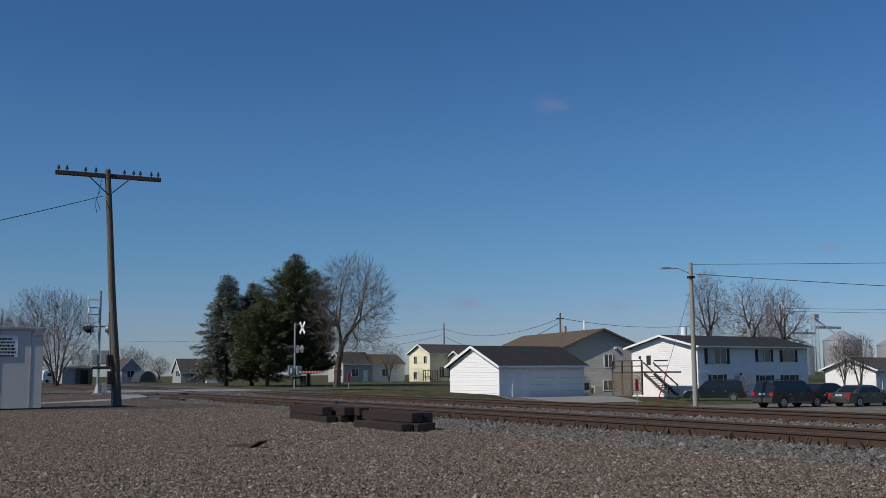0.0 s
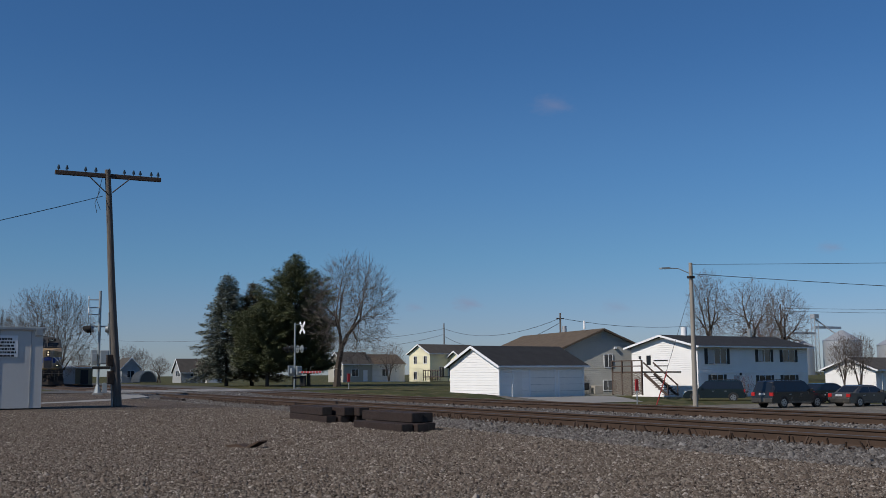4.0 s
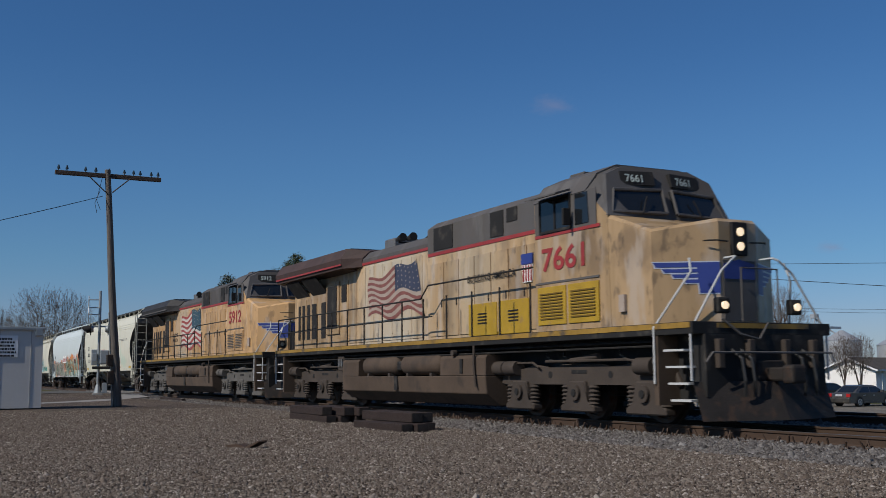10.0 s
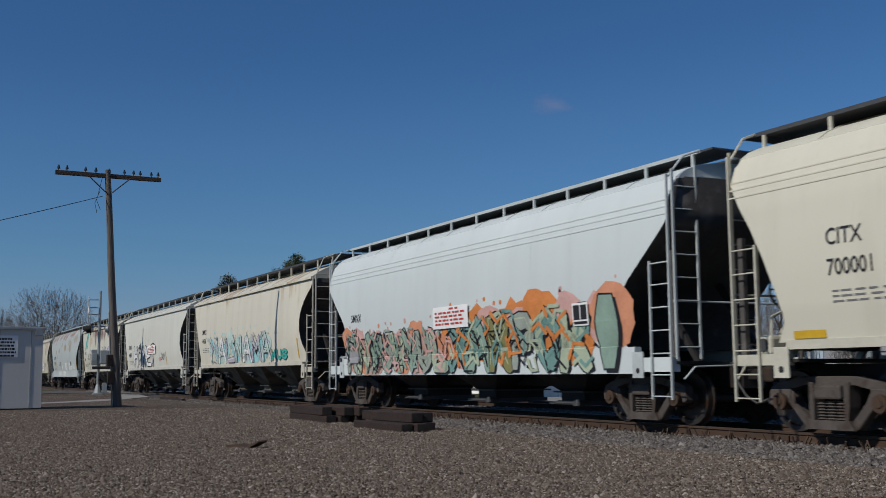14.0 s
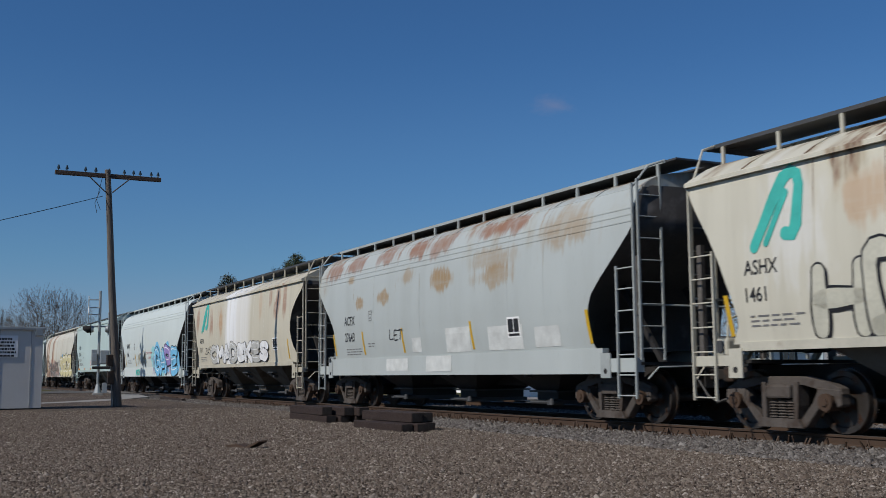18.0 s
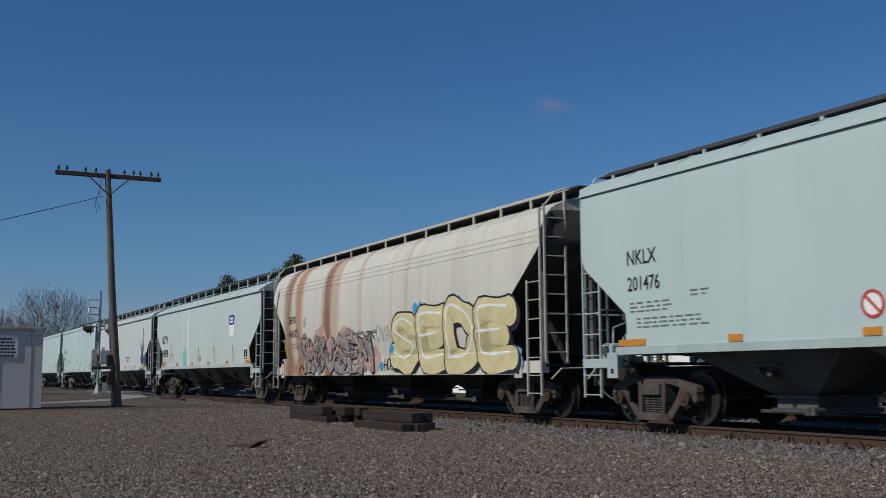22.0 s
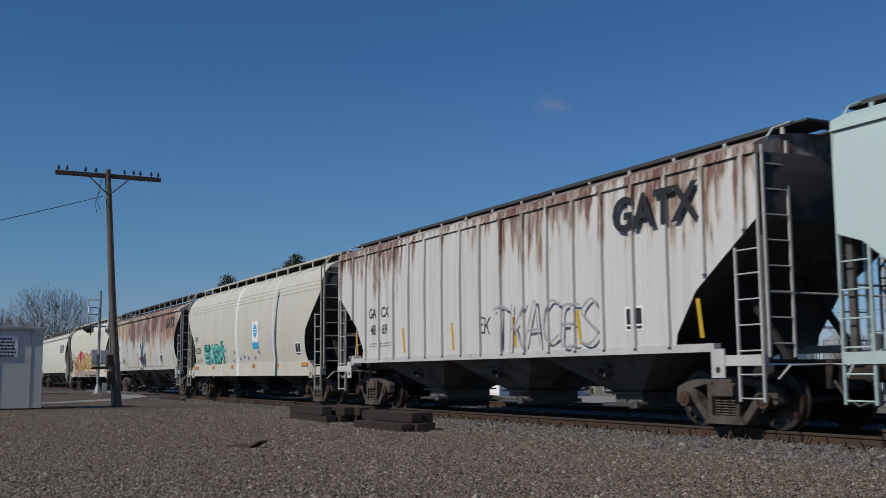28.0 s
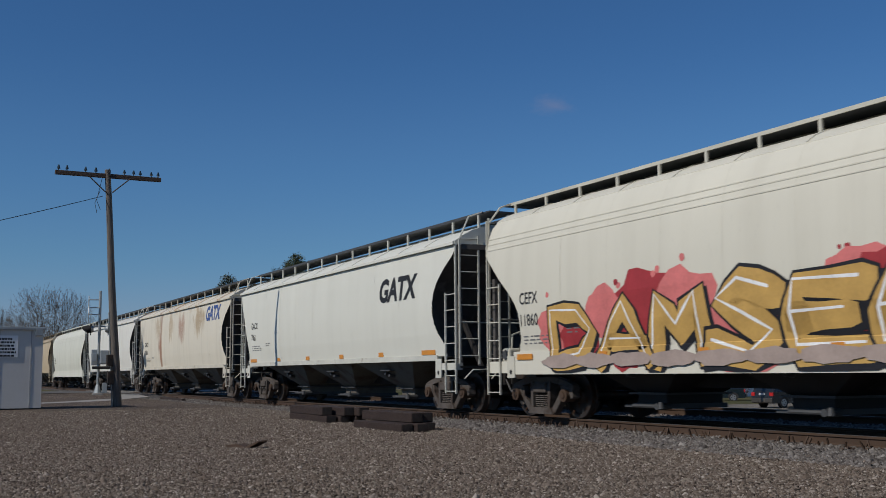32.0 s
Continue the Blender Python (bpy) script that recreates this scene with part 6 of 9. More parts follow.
def locomotive(back0, back1, number, skin, truck_mat, label, louvres, shield, slogan, wing_stripe, lamp):
    loco = empty("locomotive", pose(0, 0, 0), label, "locomotive", "locomotives")
    rolling(loco, (back0 + back1) / 2)
    under = part("underframe", box(-10.3, 10.4, -0.85, 0.85, 1.0, 1.5), LOCO_BLACK, loco)
    deck = part("deck", box(-10.45, 10.45, -1.52, 1.52, 1.5, 1.7, bevel=0.01), LOCO_BLACK, loco)
    for s in (-1, 1):
        part("sill_stripe", box(-10.4, 10.4, s * 1.525 - 0.006, s * 1.525 + 0.006, 1.60, 1.69), SILL_YELLOW, deck, "yellow edge stripe")
    for e in (-1, 1):
        part("end_stripe", box(e * 10.455 - 0.006, e * 10.455 + 0.006, -1.0, 1.0, 1.6, 1.68), SILL_YELLOW, deck)
    # hood: rear low part, tall part behind the cab
    hood = part("hood", prism([(-1.02, 1.7), (1.02, 1.7), (1.02, 4.14), (0.8, 4.34), (-0.8, 4.34), (-1.02, 4.14)], "x", -9.9, 0.15), skin, loco)
    part("hood_roof", prism([(-1.03, 4.02), (-1.03, 4.15), (-0.81, 4.37), (0.81, 4.37), (1.03, 4.15), (1.03, 4.02), (0.7, 4.05), (-0.7, 4.05)], "x", -9.9, 0.14), LOCO_GREY, hood)
    tall = part("inverter_hood", box(0.15, 5.8, -1.06, 1.06, 1.7, 3.82), skin, loco)
    part("tall_roof", prism([(-1.065, 3.82), (1.065, 3.82), (1.065, 4.48), (0.8, 4.66), (-0.8, 4.66), (-1.065, 4.48)], "x", 0.15, 5.8), LOCO_GREY, tall, "grey upper hood")
    part("red_stripe", box(0.17, 5.78, -1.075, -1.06, 3.78, 3.86), LOCO_RED, tall)
    part("red_stripe", box(-4.2, 0.14, -1.045, -1.02, 3.98, 4.05), LOCO_RED, hood)
    # hood doors with hinges and latches
    door = None
    x = -5.1
    while x < -0.4:
        part("hood_door", box(x, x + 0.58, -1.04, -1.0, 1.8, 3.9, bevel=0.006), skin, hood)
        x += 0.61
    x = 0.3
    while x < 5.0:
        part("hood_door", box(x, x + 0.72, -1.085, -1.04, 1.8, 3.58, bevel=0.006), skin, tall)
        part("latch", box(x + 0.62, x + 0.66, -1.10, -1.07, 2.5, 2.66), LOCO_BLACK, tall)
        x += 0.76
    for a, b, lo, hi in ((0.5, 1.5, 3.9, 4.46), (3.3, 3.88, 3.9, 4.46), (4.02, 4.46, 4.16, 4.46)):
        part("roof_grille", box(a, b, -1.08, -1.05, lo, hi), LOCO_BLACK, tall, "dark intake grille")
    for a, b in ((-9.48, -9.29), (-9.11, -8.87), (-8.66, -8.41), (-8.2, -7.82), (-7.37, -7.0)):
        part("side_door", box(a - 0.08, b + 0.08, -1.035, -1.0, 1.85, 3.3, bevel=0.006), skin, hood)
        part("side_grille", box(a, b, -1.05, -1.02, 2.02, 3.13), LOCO_BLACK, hood, "tall dark ventilation grille")
    fp = part("filter_door", box(-6.9, -5.85, -1.07, -1.0, 2.1, 3.7, bevel=0.02), skin, hood)
    part("filter_grille", box(-6.76, -6.0, -1.085, -1.05, 2.28, 3.56), LOCO_BLACK, fp, "large dark intake grille")
    part("access_door", box(-5.78, -5.2, -1.04, -1.0, 1.85, 3.66, bevel=0.006), skin, hood)
    part("vent_grille", box(-5.68, -5.28, -1.055, -1.02, 3.03, 3.55), LOCO_BLACK, hood, "small square grille")
    for a, b in ((-9.7, -8.5), (-8.2, -6.9)):
        part("under_wing_intake", prism([(-1.03, 3.4), (-1.42, 3.86), (-1.40, 3.88), (-1.01, 3.42)], "x", a, b), LOCO_BLACK, hood, "dark sloping intake under the radiator")
    for i in range(10):
        part("hood_hinge", rod((-5.05 + i * 0.5, -1.045, 1.92 + (i % 2) * 1.8), (-5.05 + i * 0.5, -1.045, 2.02 + (i % 2) * 1.8), 0.02, 6), skin, hood)
    # radiator wings
    wing_paint = WING_DARK if shield else WING_SOOT
    wing = part("radiator_wing", prism([(-1.0, 3.86), (-1.5, 3.92), (-1.55, 4.2), (-1.35, 4.5), (1.35, 4.5), (1.55, 4.2), (1.5, 3.92), (1.0, 3.86)], "x", -10.4, -4.5), wing_paint, loco, "dark overhanging radiator housing")
    part("wing_taper", loft([[(-4.5, -1.55, 4.2), (-4.5, -1.35, 4.5), (-4.5, 1.35, 4.5), (-4.5, 1.55, 4.2), (-4.5, 1.5, 3.92), (-4.5, -1.5, 3.92)],
                             [(-4.1, -1.04, 4.2), (-4.1, -0.8, 4.42), (-4.1, 0.8, 4.42), (-4.1, 1.04, 4.2), (-4.1, 1.04, 3.95), (-4.1, -1.04, 3.95)]]), wing_paint, wing)
    part("wing_stripe", box(-10.35, -4.5, -1.556, -1.53, 4.0, 4.05), wing_stripe, wing)
    part("radiator_grille", box(-9.8, -4.8, -1.1, 1.1, 4.5, 4.56), LOCO_BLACK, wing)
    part("exhaust_hood", box(-4.0, -3.3, -0.4, 0.4, 4.36, 4.74, bevel=0.05), ALUMINIUM_OLD, loco, "soot-stained exhaust stack")
    hb = bmesh.new()
    for a, yy in ((0.1, -0.5), (0.35, -0.3), (0.2, 0.3)):
        rod((a - 3.0, yy, 4.62), (a - 2.6, yy, 4.65), 0.05, 10, hb, 0.12)
    rod((-2.8, -0.5, 4.54), (-2.8, 0.3, 4.54), 0.03, 6, hb)
    rod((-2.8, -0.1, 4.3), (-2.8, -0.1, 4.56), 0.03, 6, hb)
    part("air_horn", hb, LOCO_BLACK, loco)
    # cab
    cab_sec = [(-1.48, 1.7), (1.48, 1.7), (1.48, 4.28), (1.2, 4.6), (0.75, 4.8), (-0.75, 4.8), (-1.2, 4.6), (-1.48, 4.28)]
    rear = [(5.8, y, z) for y, z in cab_sec]
    mid = [(7.55, y, z) for y, z in cab_sec]
    front = [(8.25, -1.46, 1.7), (8.25, 1.46, 1.7), (8.2, 1.46, 3.74), (7.82, 1.22, 4.54), (7.62, 0.75, 4.74), (7.62, -0.75, 4.74), (7.82, -1.22, 4.54), (8.2, -1.46, 3.74)]
    cab = part("cab", loft([rear, mid, front]), skin, loco)
    cab.data.materials.append(LOCO_GREY)
    for f in cab.data.polygons:
        if f.center.z > 3.9:
            f.material_index = 1
    part("cab_roof", loft([[(5.75, -1.5, 4.26), (5.75, -1.22, 4.62), (5.75, -0.76, 4.82), (5.75, 0.76, 4.82), (5.75, 1.22, 4.62), (5.75, 1.5, 4.26), (5.75, 0.9, 4.4), (5.75, -0.9, 4.4)],
                           [(7.58, -1.5, 4.26), (7.58, -1.22, 4.62), (7.58, -0.76, 4.82), (7.58, 0.76, 4.82), (7.58, 1.22, 4.62), (7.58, 1.5, 4.26), (7.58, 0.9, 4.4), (7.58, -0.9, 4.4)]]), LOCO_GREY, cab, "grey cab roof")
    part("upper_side", box(5.82, 7.9, -1.488, -1.476, 3.6, 4.27), LOCO_GREY, cab, "grey band round the cab windows")
    for a, w in ((6.05, 0.48), (6.57, 0.48)):
        plate(rect(a, a + w, 3.66, 4.26), -1.48, GLASS_DARK, cab, "side_window", 0.008, "dark cab side window")
    plate([(7.24, 3.66), (7.68, 3.66), (7.64, 4.24), (7.24, 4.24)], -1.48, GLASS_DARK, cab, "quarter_window", 0.01)
    wf = bmesh.new()
    for z in (3.61, 4.24):
        box(6.0, 7.1, -1.515, -1.47, z, z + 0.05, wf)
    for a in (6.0, 6.53, 7.05):
        box(a, a + 0.045, -1.515, -1.47, 3.61, 4.29, wf)
    part("window_frame", wf, LOCO_BLACK, cab)
    part("sunshade", prism([(-1.5, 4.38), (-1.84, 4.28), (-1.84, 4.25), (-1.5, 4.34)], "x", 6.0, 7.1), LOCO_GREY, cab, "grey hinged sunshade")
    part("mirror", box(7.12, 7.18, -1.72, -1.56, 3.66, 3.98, bevel=0.01), LOCO_BLACK, cab)
    part("red_stripe", box(5.82, 8.0, -1.492, -1.478, 3.54, 3.6), LOCO_RED, cab)
    part("cab_rivet_panel", box(5.82, 7.95, -1.492, -1.478, 2.62, 2.66), LOCO_GREY, cab)
    # front windows lie in two faces that meet at the middle
    for s in (-1, 1):
        wv = [(8.10, s * 0.12, 3.82), (8.02, s * 1.32, 3.80), (7.88, s * 1.18, 4.24), (7.94, s * 0.12, 4.28)]
        wv = [(a + 0.14, b, c) for a, b, c in wv]
        wb = [(a - 0.2, b, c) for a, b, c in wv]
        part("windshield", loft([wb, wv]), GLASS_DARK, cab, "dark windshield")
        fr = bmesh.new()
        ring = [Vector(v) + Vector((0.012, 0, 0)) for v in wv]
        bent(ring + ring[:1], 0.035, 6, fr)
        part("windshield_frame", fr, LOCO_GREY, cab)
        part("wiper", bent([(8.27, s * 0.7, 3.78), (8.2, s * 0.55, 4.12)], 0.014), LOCO_BLACK, cab)
        nb = part("number_board", loft([[(7.72, s * 0.2, 4.38), (7.72, s * 0.95, 4.36), (7.62, s * 0.92, 4.63), (7.62, s * 0.2, 4.65)],
                                        [(8.02, s * 0.2, 4.38), (7.95, s * 0.95, 4.36), (7.88, s * 0.92, 4.63), (7.95, s * 0.2, 4.65)]]), LOCO_BLACK, cab, "black number board")
        vs, fs = word_mesh(number, 0.015)
        bm = bmesh.new()
        u0 = 0.30 if s > 0 else -0.84
        bv = [bm.verts.new((8.045 - 0.089 * abs(u0 + u * 0.155) - 0.25 * (v * 0.155), u0 + u * 0.155, 4.42 + v * 0.155)) for u, v in vs]
        for f in fs:
            bm.faces.new([bv[i] for i in f])
        part("board_number", bm, M("dim_white", (0.45, 0.5, 0.45), 0.5), nb)
    part("cab_face", loft([[(8.12, -1.46, 3.72), (8.12, 1.46, 3.72), (7.78, 1.24, 4.56), (7.62, 0.76, 4.75), (7.62, -0.76, 4.75), (7.78, -1.24, 4.56)], [(8.22, -1.468, 3.72), (8.22, 1.468, 3.72), (7.886, 1.236, 4.55), (7.80, 0.78, 4.752), (7.80, -0.78, 4.752), (7.886, -1.236, 4.55)]]), LOCO_GREY, cab, "grey cab front")
    # nose
    plan = [(8.15, -1.46), (9.3, -1.36), (9.92, -0.42), (9.92, 0.42), (9.3, 1.36), (8.15, 1.46)]
    tops = [3.74, 3.34, 3.50, 3.50, 3.34, 3.74]
    nose = part("nose", loft([[(x, y, 1.7) for x, y in plan], [(x, y, z - 0.06) for (x, y), z in zip(plan, tops)], [(x - 0.06 * (x > 9), y * 0.96, z) for (x, y), z in zip(plan, tops)]]), skin, loco, "", False)
    part("headlamp_box", box(9.86, 9.99, -0.17, 0.17, 2.86, 3.44, bevel=0.02), LOCO_BLACK, nose)
    for z in (3.02, 3.27):
        part("headlamp", rod((9.97, 0, z), (10.005, 0, z), 0.075, 16), lamp, nose, "", True)
    part("shield", prism([(-0.34, 2.46), (0.34, 2.46), (0.34, 2.72), (0.0, 2.80), (-0.34, 2.72)], "x", 9.935, 9.948), WING_BLUE, nose, "blue shield emblem")
    part("nose_door", box(9.91, 9.94, -0.36, 0.36, 1.75, 2.78), LOCO_GREY, nose, "grey nose door")
    for s in (-1, 1):
        gr = bent([(9.95, s * 0.25, 3.1), (10.0, s * 0.55, 3.1), (9.85, s * 0.7, 3.1)], 0.014)
        part("nose_grab", gr, LOCO_BLACK, nose)

        def on_nose(u, z, out):
            """A point on the slanting nose face: u runs from the middle to the corner."""
            a, b = Vector((9.92, s * 0.42)), Vector((9.3, s * 1.36))
            q = a.lerp(b, u)
            nrm = Vector((0.94, s * 0.62)).normalized() * out
            return (q.x + nrm.x, q.y + nrm.y, z)

        feathers = bmesh.new()
        edge = bmesh.new()
        for (u0, u1, z0, z1) in ((0.0, 0.95, 2.66, 2.74), (0.0, 0.82, 2.57, 2.63), (0.0, 0.68, 2.48, 2.54), (0.0, 0.5, 2.39, 2.45), (0.0, 0.3, 2.22, 2.70)):
            for bm, grow, out in ((edge, 0.02, 0.008), (feathers, 0.0, 0.014)):
                q = [on_nose(max(0, u0 - grow), z0 - grow, out), on_nose(u1 + grow, z0 - grow, out), on_nose(u1 + 0.04 + grow, z1 + grow, out), on_nose(max(0, u0 - grow), z1 + grow, out)]
                bm.faces.new([bm.verts.new(v) for v in q])
        part("wing_outline", edge, WING_EDGE, nose)
        part("wing_emblem", feathers, WING_BLUE, nose, "blue wing emblem")
        # front platform, lamps, steps, rails
        dl = part("ditch_lamp", box(10.28, 10.42, s * 0.8 - 0.13, s * 0.8 + 0.13, 1.84, 2.10, bevel=0.03), LOCO_BLACK, loco)
        part("lens", rod((10.41, s * 0.8, 1.97), (10.45, s * 0.8, 1.97), 0.065, 14), lamp, dl, "", True)
        part("step_well", box(9.55, 10.4, min(s * 0.95, s * 1.06), max(s * 0.95, s * 1.06), 0.4, 1.5), LOCO_BLACK, loco)
        part("step_side", box(9.45, 9.56, min(s * 0.95, s * 1.5), max(s * 0.95, s * 1.5), 0.35, 1.5), TANK_DUST, loco)
        stair(loco, 10.35, s, 1)
        part("step_side", box(-9.66, -9.55, min(s * 0.95, s * 1.5), max(s * 0.95, s * 1.5), 0.35, 1.5), TANK_DUST, loco)
        stair(loco, -10.35, s, -1)
        part("step_well", box(-10.4, -9.6, min(s * 0.95, s * 1.06), max(s * 0.95, s * 1.06), 0.4, 1.5), LOCO_BLACK, loco)
        part("hand_rail", bent([(10.38, s * 1.5, 0.75), (10.38, s * 1.5, 1.55), (10.36, s * 0.78, 2.55), (10.34, s * 0.5, 2.76), (10.3, s * 0.42, 2.8), (10.02, s * 0.4, 2.8)], 0.02), CHROME, loco, "white hand rail")
        part("hand_rail", bent([(9.5, s * 1.53, 0.7), (9.5, s * 1.53, 1.62), (9.95, s * 1.16, 2.45), (9.98, s * 1.1, 2.55), (9.9, s * 1.06, 2.78)], 0.02), CHROME, loco, "white hand rail")
        part("hand_rail", bent([(-10.38, s * 1.5, 0.6), (-10.4, s * 1.5, 1.6), (-10.3, s * 1.4, 2.2), (-10.42, s * 1.2, 2.7), (-10.42, s * 0.5, 2.7)], 0.022), CHROME, loco, "white hand rail")
        rail = part("walkway_rail", bent([(-10.2, s * 1.49, 2.7), (0.6, s * 1.49, 2.7), (1.0, s * 1.49, 3.0), (5.7, s * 1.49, 3.0)], 0.02), LOCO_BLACK, loco, "dark walkway rail")
        part("lower_rail", bent([(-10.2, s * 1.49, 2.25), (1.2, s * 1.49, 2.25)], 0.016), LOCO_BLACK, rail)
        post = None
        for i in range(14):
            x = lerp(-10.2, 5.6, i / 13)
            if post is None:
                post = part("stanchion", rod((0, s * 1.49, 1.7), (0, s * 1.49, 2.7), 0.022, 6), LOCO_BLACK, rail, m=pose(x, 0, 0))
            else:
                again(post, rail, pose(x, 0, 0))
        # fuel tank and air tanks
        part("air_tank", capsule(-3.0, -1.05, s * 1.24, 1.12, 0.25), TANK_DUST, loco, "dusty air reservoir", True)
        part("air_tank", capsule(-0.55, 1.35, s * 1.24, 1.12, 0.25), TANK_DUST, loco, "dusty air reservoir", True)
        for a in (-2.7, -1.35, -0.25, 1.05):
            part("tank_strap", box(a - 0.05, a + 0.05, min(s * 1.0, s * 1.46), max(s * 1.0, s * 1.46), 0.84, 0.92), DUST, loco)
        part("drain_valve", box(-0.95, -0.65, min(s * 1.2, s * 1.42), max(s * 1.2, s * 1.42), 0.98, 1.22, bevel=0.04), LOCO_BLACK, loco)
        part("battery_box", box(-5.05, -4.62, min(s * 1.1, s * 1.4), max(s * 1.1, s * 1.4), 1.0, 1.42, bevel=0.02), DUST, loco)
        for k in range(3):
            part("connector", box(-4.98 + 0.12 * k, -4.9 + 0.12 * k, min(s * 1.4, s * 1.43), max(s * 1.4, s * 1.43), 1.12, 1.34), ALUMINIUM_OLD, loco)
    # fuel tank: chamfered below, with a shelf cut into it for the air tanks
    tank = part("fuel_tank", prism([(-1.12, 0.20), (1.12, 0.20), (1.47, 0.46), (1.50, 0.84), (-1.50, 0.84), (-1.47, 0.46)], "x", -4.45, 3.75, bevel=0.015), TANK_DUST, loco, "dusty brown fuel tank")
    for a, b in ((-4.45, -3.3), (1.62, 3.75)):
        part("tank_shoulder", prism([(-1.50, 0.842), (1.50, 0.842), (1.49, 1.24), (1.44, 1.30), (-1.44, 1.30), (-1.49, 1.24)], "x", a, b, bevel=0.015), TANK_DUST, tank)
    part("tank_recess", box(-3.3, 1.62, -0.9, 0.9, 0.842, 1.30), LOCO_BLACK, tank)
    for s in (-1, 1):
        part("filler_cap", rod((2.3, s * 1.44, 1.36), (2.3, s * 1.54, 1.36), 0.07, 12), DUST, tank)
        part("sight_glass", box(2.62, 2.74, min(s * 1.49, s * 1.52), max(s * 1.49, s * 1.52), 0.9, 1.22), LOCO_BLACK, tank)
        part("tank_rib", box(-0.9, -0.7, min(s * 1.48, s * 1.52), max(s * 1.48, s * 1.52), 0.5, 0.84), LOCO_BLACK, tank)
        part("tank_pipe", bent([(3.3, s * 1.52, 1.5), (3.32, s * 1.54, 1.1), (3.4, s * 1.54, 0.6)], 0.03), DUST, loco)
    # plough, couplers, hoses
    part("snow_plough", loft([[(10.35, -1.45, 0.74), (10.7, 0, 0.74), (10.35, 1.45, 0.74), (10.3, 0, 0.74)], [(10.55, -1.45, 0.12), (10.95, 0, 0.12), (10.55, 1.45, 0.12), (10.4, 0, 0.12)]]), IRON, loco, "black steel plough")
    part("uncoupling_lever", bent([(10.62, -1.4, 1.05), (10.66, -1.3, 1.2), (10.66, 1.3, 1.2), (10.62, 1.4, 1.05)], 0.018), LOCO_GREY, loco)
    for yy in (-1.05, -0.4, 0.38, 1.0):
        part("pilot_bracket", box(10.48, 10.6, yy - 0.06, yy + 0.06, 0.95, 1.42, bevel=0.015), DUST, loco)
    part("draft_pocket", box(10.48, 10.58, -0.3, 0.3, 0.62, 1.08, bevel=0.03), IRON, loco)
    part("pilot", box(10.2, 10.5, -1.3, 1.3, 0.5, 1.5), LOCO_BLACK, loco)
    for e in (-1, 1):
        part("coupler", box(min(e * 10.4, e * 11.05), max(e * 10.4, e * 11.05), -0.11, 0.11, 0.74, 0.96, bevel=0.03), IRON, loco)
        part("knuckle", box(min(e * 10.95, e * 11.2), max(e * 10.95, e * 11.2), -0.16, 0.16, 0.7, 1.0, bevel=0.05), IRON, loco)
        for yy in (-0.75, -0.55, 0.55, 0.8):
            part("hose", bent([(e * 10.48, yy, 1.25), (e * 10.72, yy, 1.1), (e * 10.78, yy, 0.75), (e * 10.72, yy + 0.05, 0.5)], 0.028), HOSE, loco)
    part("rear_pilot", box(-10.5, -10.2, -1.3, 1.3, 0.45, 1.5), LOCO_BLACK, loco)
    part("mu_cable", bent([(10.46, -0.9, 1.75), (10.55, -0.6, 1.5), (10.55, -0.2, 1.42), (10.46, 0.1, 1.7)], 0.02), LOCO_GREY, loco)
    part("front_rail", bent([(10.4, -0.4, 1.7), (10.4, -0.4, 2.6), (10.4, 0.4, 2.6), (10.4, 0.4, 1.7)], 0.018), LOCO_GREY, loco)
    # clutter on the roof
    for a, b, yy, q in ((6.0, 6.5, -0.5, 4.72), (6.7, 7.3, 0.2, 4.72), (6.2, 7.0, -0.1, 4.76), (2.0, 4.9, 0.0, 4.54)):
        part("roof_box", box(a, b, yy - 0.25, yy + 0.25, q + 0.04, q + 0.16, bevel=0.015), LOCO_GREY, loco)
    # pipes above the fuel tank
    pb = bent([(-9.5, -1.3, 1.42), (9.3, -1.3, 1.42)], 0.03)
    bent([(-9.5, -1.36, 1.33), (9.3, -1.36, 1.33)], 0.02, 6, pb)
    part("side_pipe", pb, LOCO_BLACK, loco)
    loco_truck(loco, 6.75, truck_mat)
    loco_truck(loco, -6.75, truck_mat)
    # painted numbers, louvred doors, pictures
    word(number, 6.06, 2.86, 0.47, lambda z: -1.48, LOCO_RED, cab, 1.3, 0.02, "cab_number", 0.012, label="large red number")
    for a, w in ((5.9, 0.98), (6.96, 0.98)):
        lv = part("louvre_door", box(a, a + w, -1.505, -1.47, 1.82, 2.56, bevel=0.008), louvres, cab)
        for i in range(9):
            part("slat", box(a + 0.1, a + w - 0.1, -1.525, -1.5, 1.93 + i * 0.06, 1.955 + i * 0.06), M("louvre_shade_yellow", (0.16, 0.095, 0.012), 0.6) if louvres is SIGNAL_YELLOW else LOCO_GREY, lv)
    if louvres is SIGNAL_YELLOW:
        for a in (2.32, 3.66):
            yp = part("yellow_panel", box(a, a + 1.27, -1.11, -1.05, 1.74, 2.46, bevel=0.008), SIGNAL_YELLOW, tall)
            for i in range(4):
                part("slat", box(a + 0.45, a + 0.85, -1.122, -1.1, 2.0 + i * 0.07, 2.03 + i * 0.07), LOCO_BLACK, yp)
    if shield:
        plate([(4.72, 2.78), (5.08, 2.78), (5.12, 3.36), (4.68, 3.36)], -1.09, WHITE_PAINT, tall, "shield", 0.01, "red, white and blue shield")
        plate(rect(4.68, 5.12, 3.16, 3.38), -1.105, WING_BLUE, tall, "shield_band", 0.012)
        for i in range(4):
            plate(rect(4.74 + 0.1 * i, 4.78 + 0.1 * i, 2.8, 3.14), -1.105, LOCO_RED, tall, "shield_stripe", 0.012)
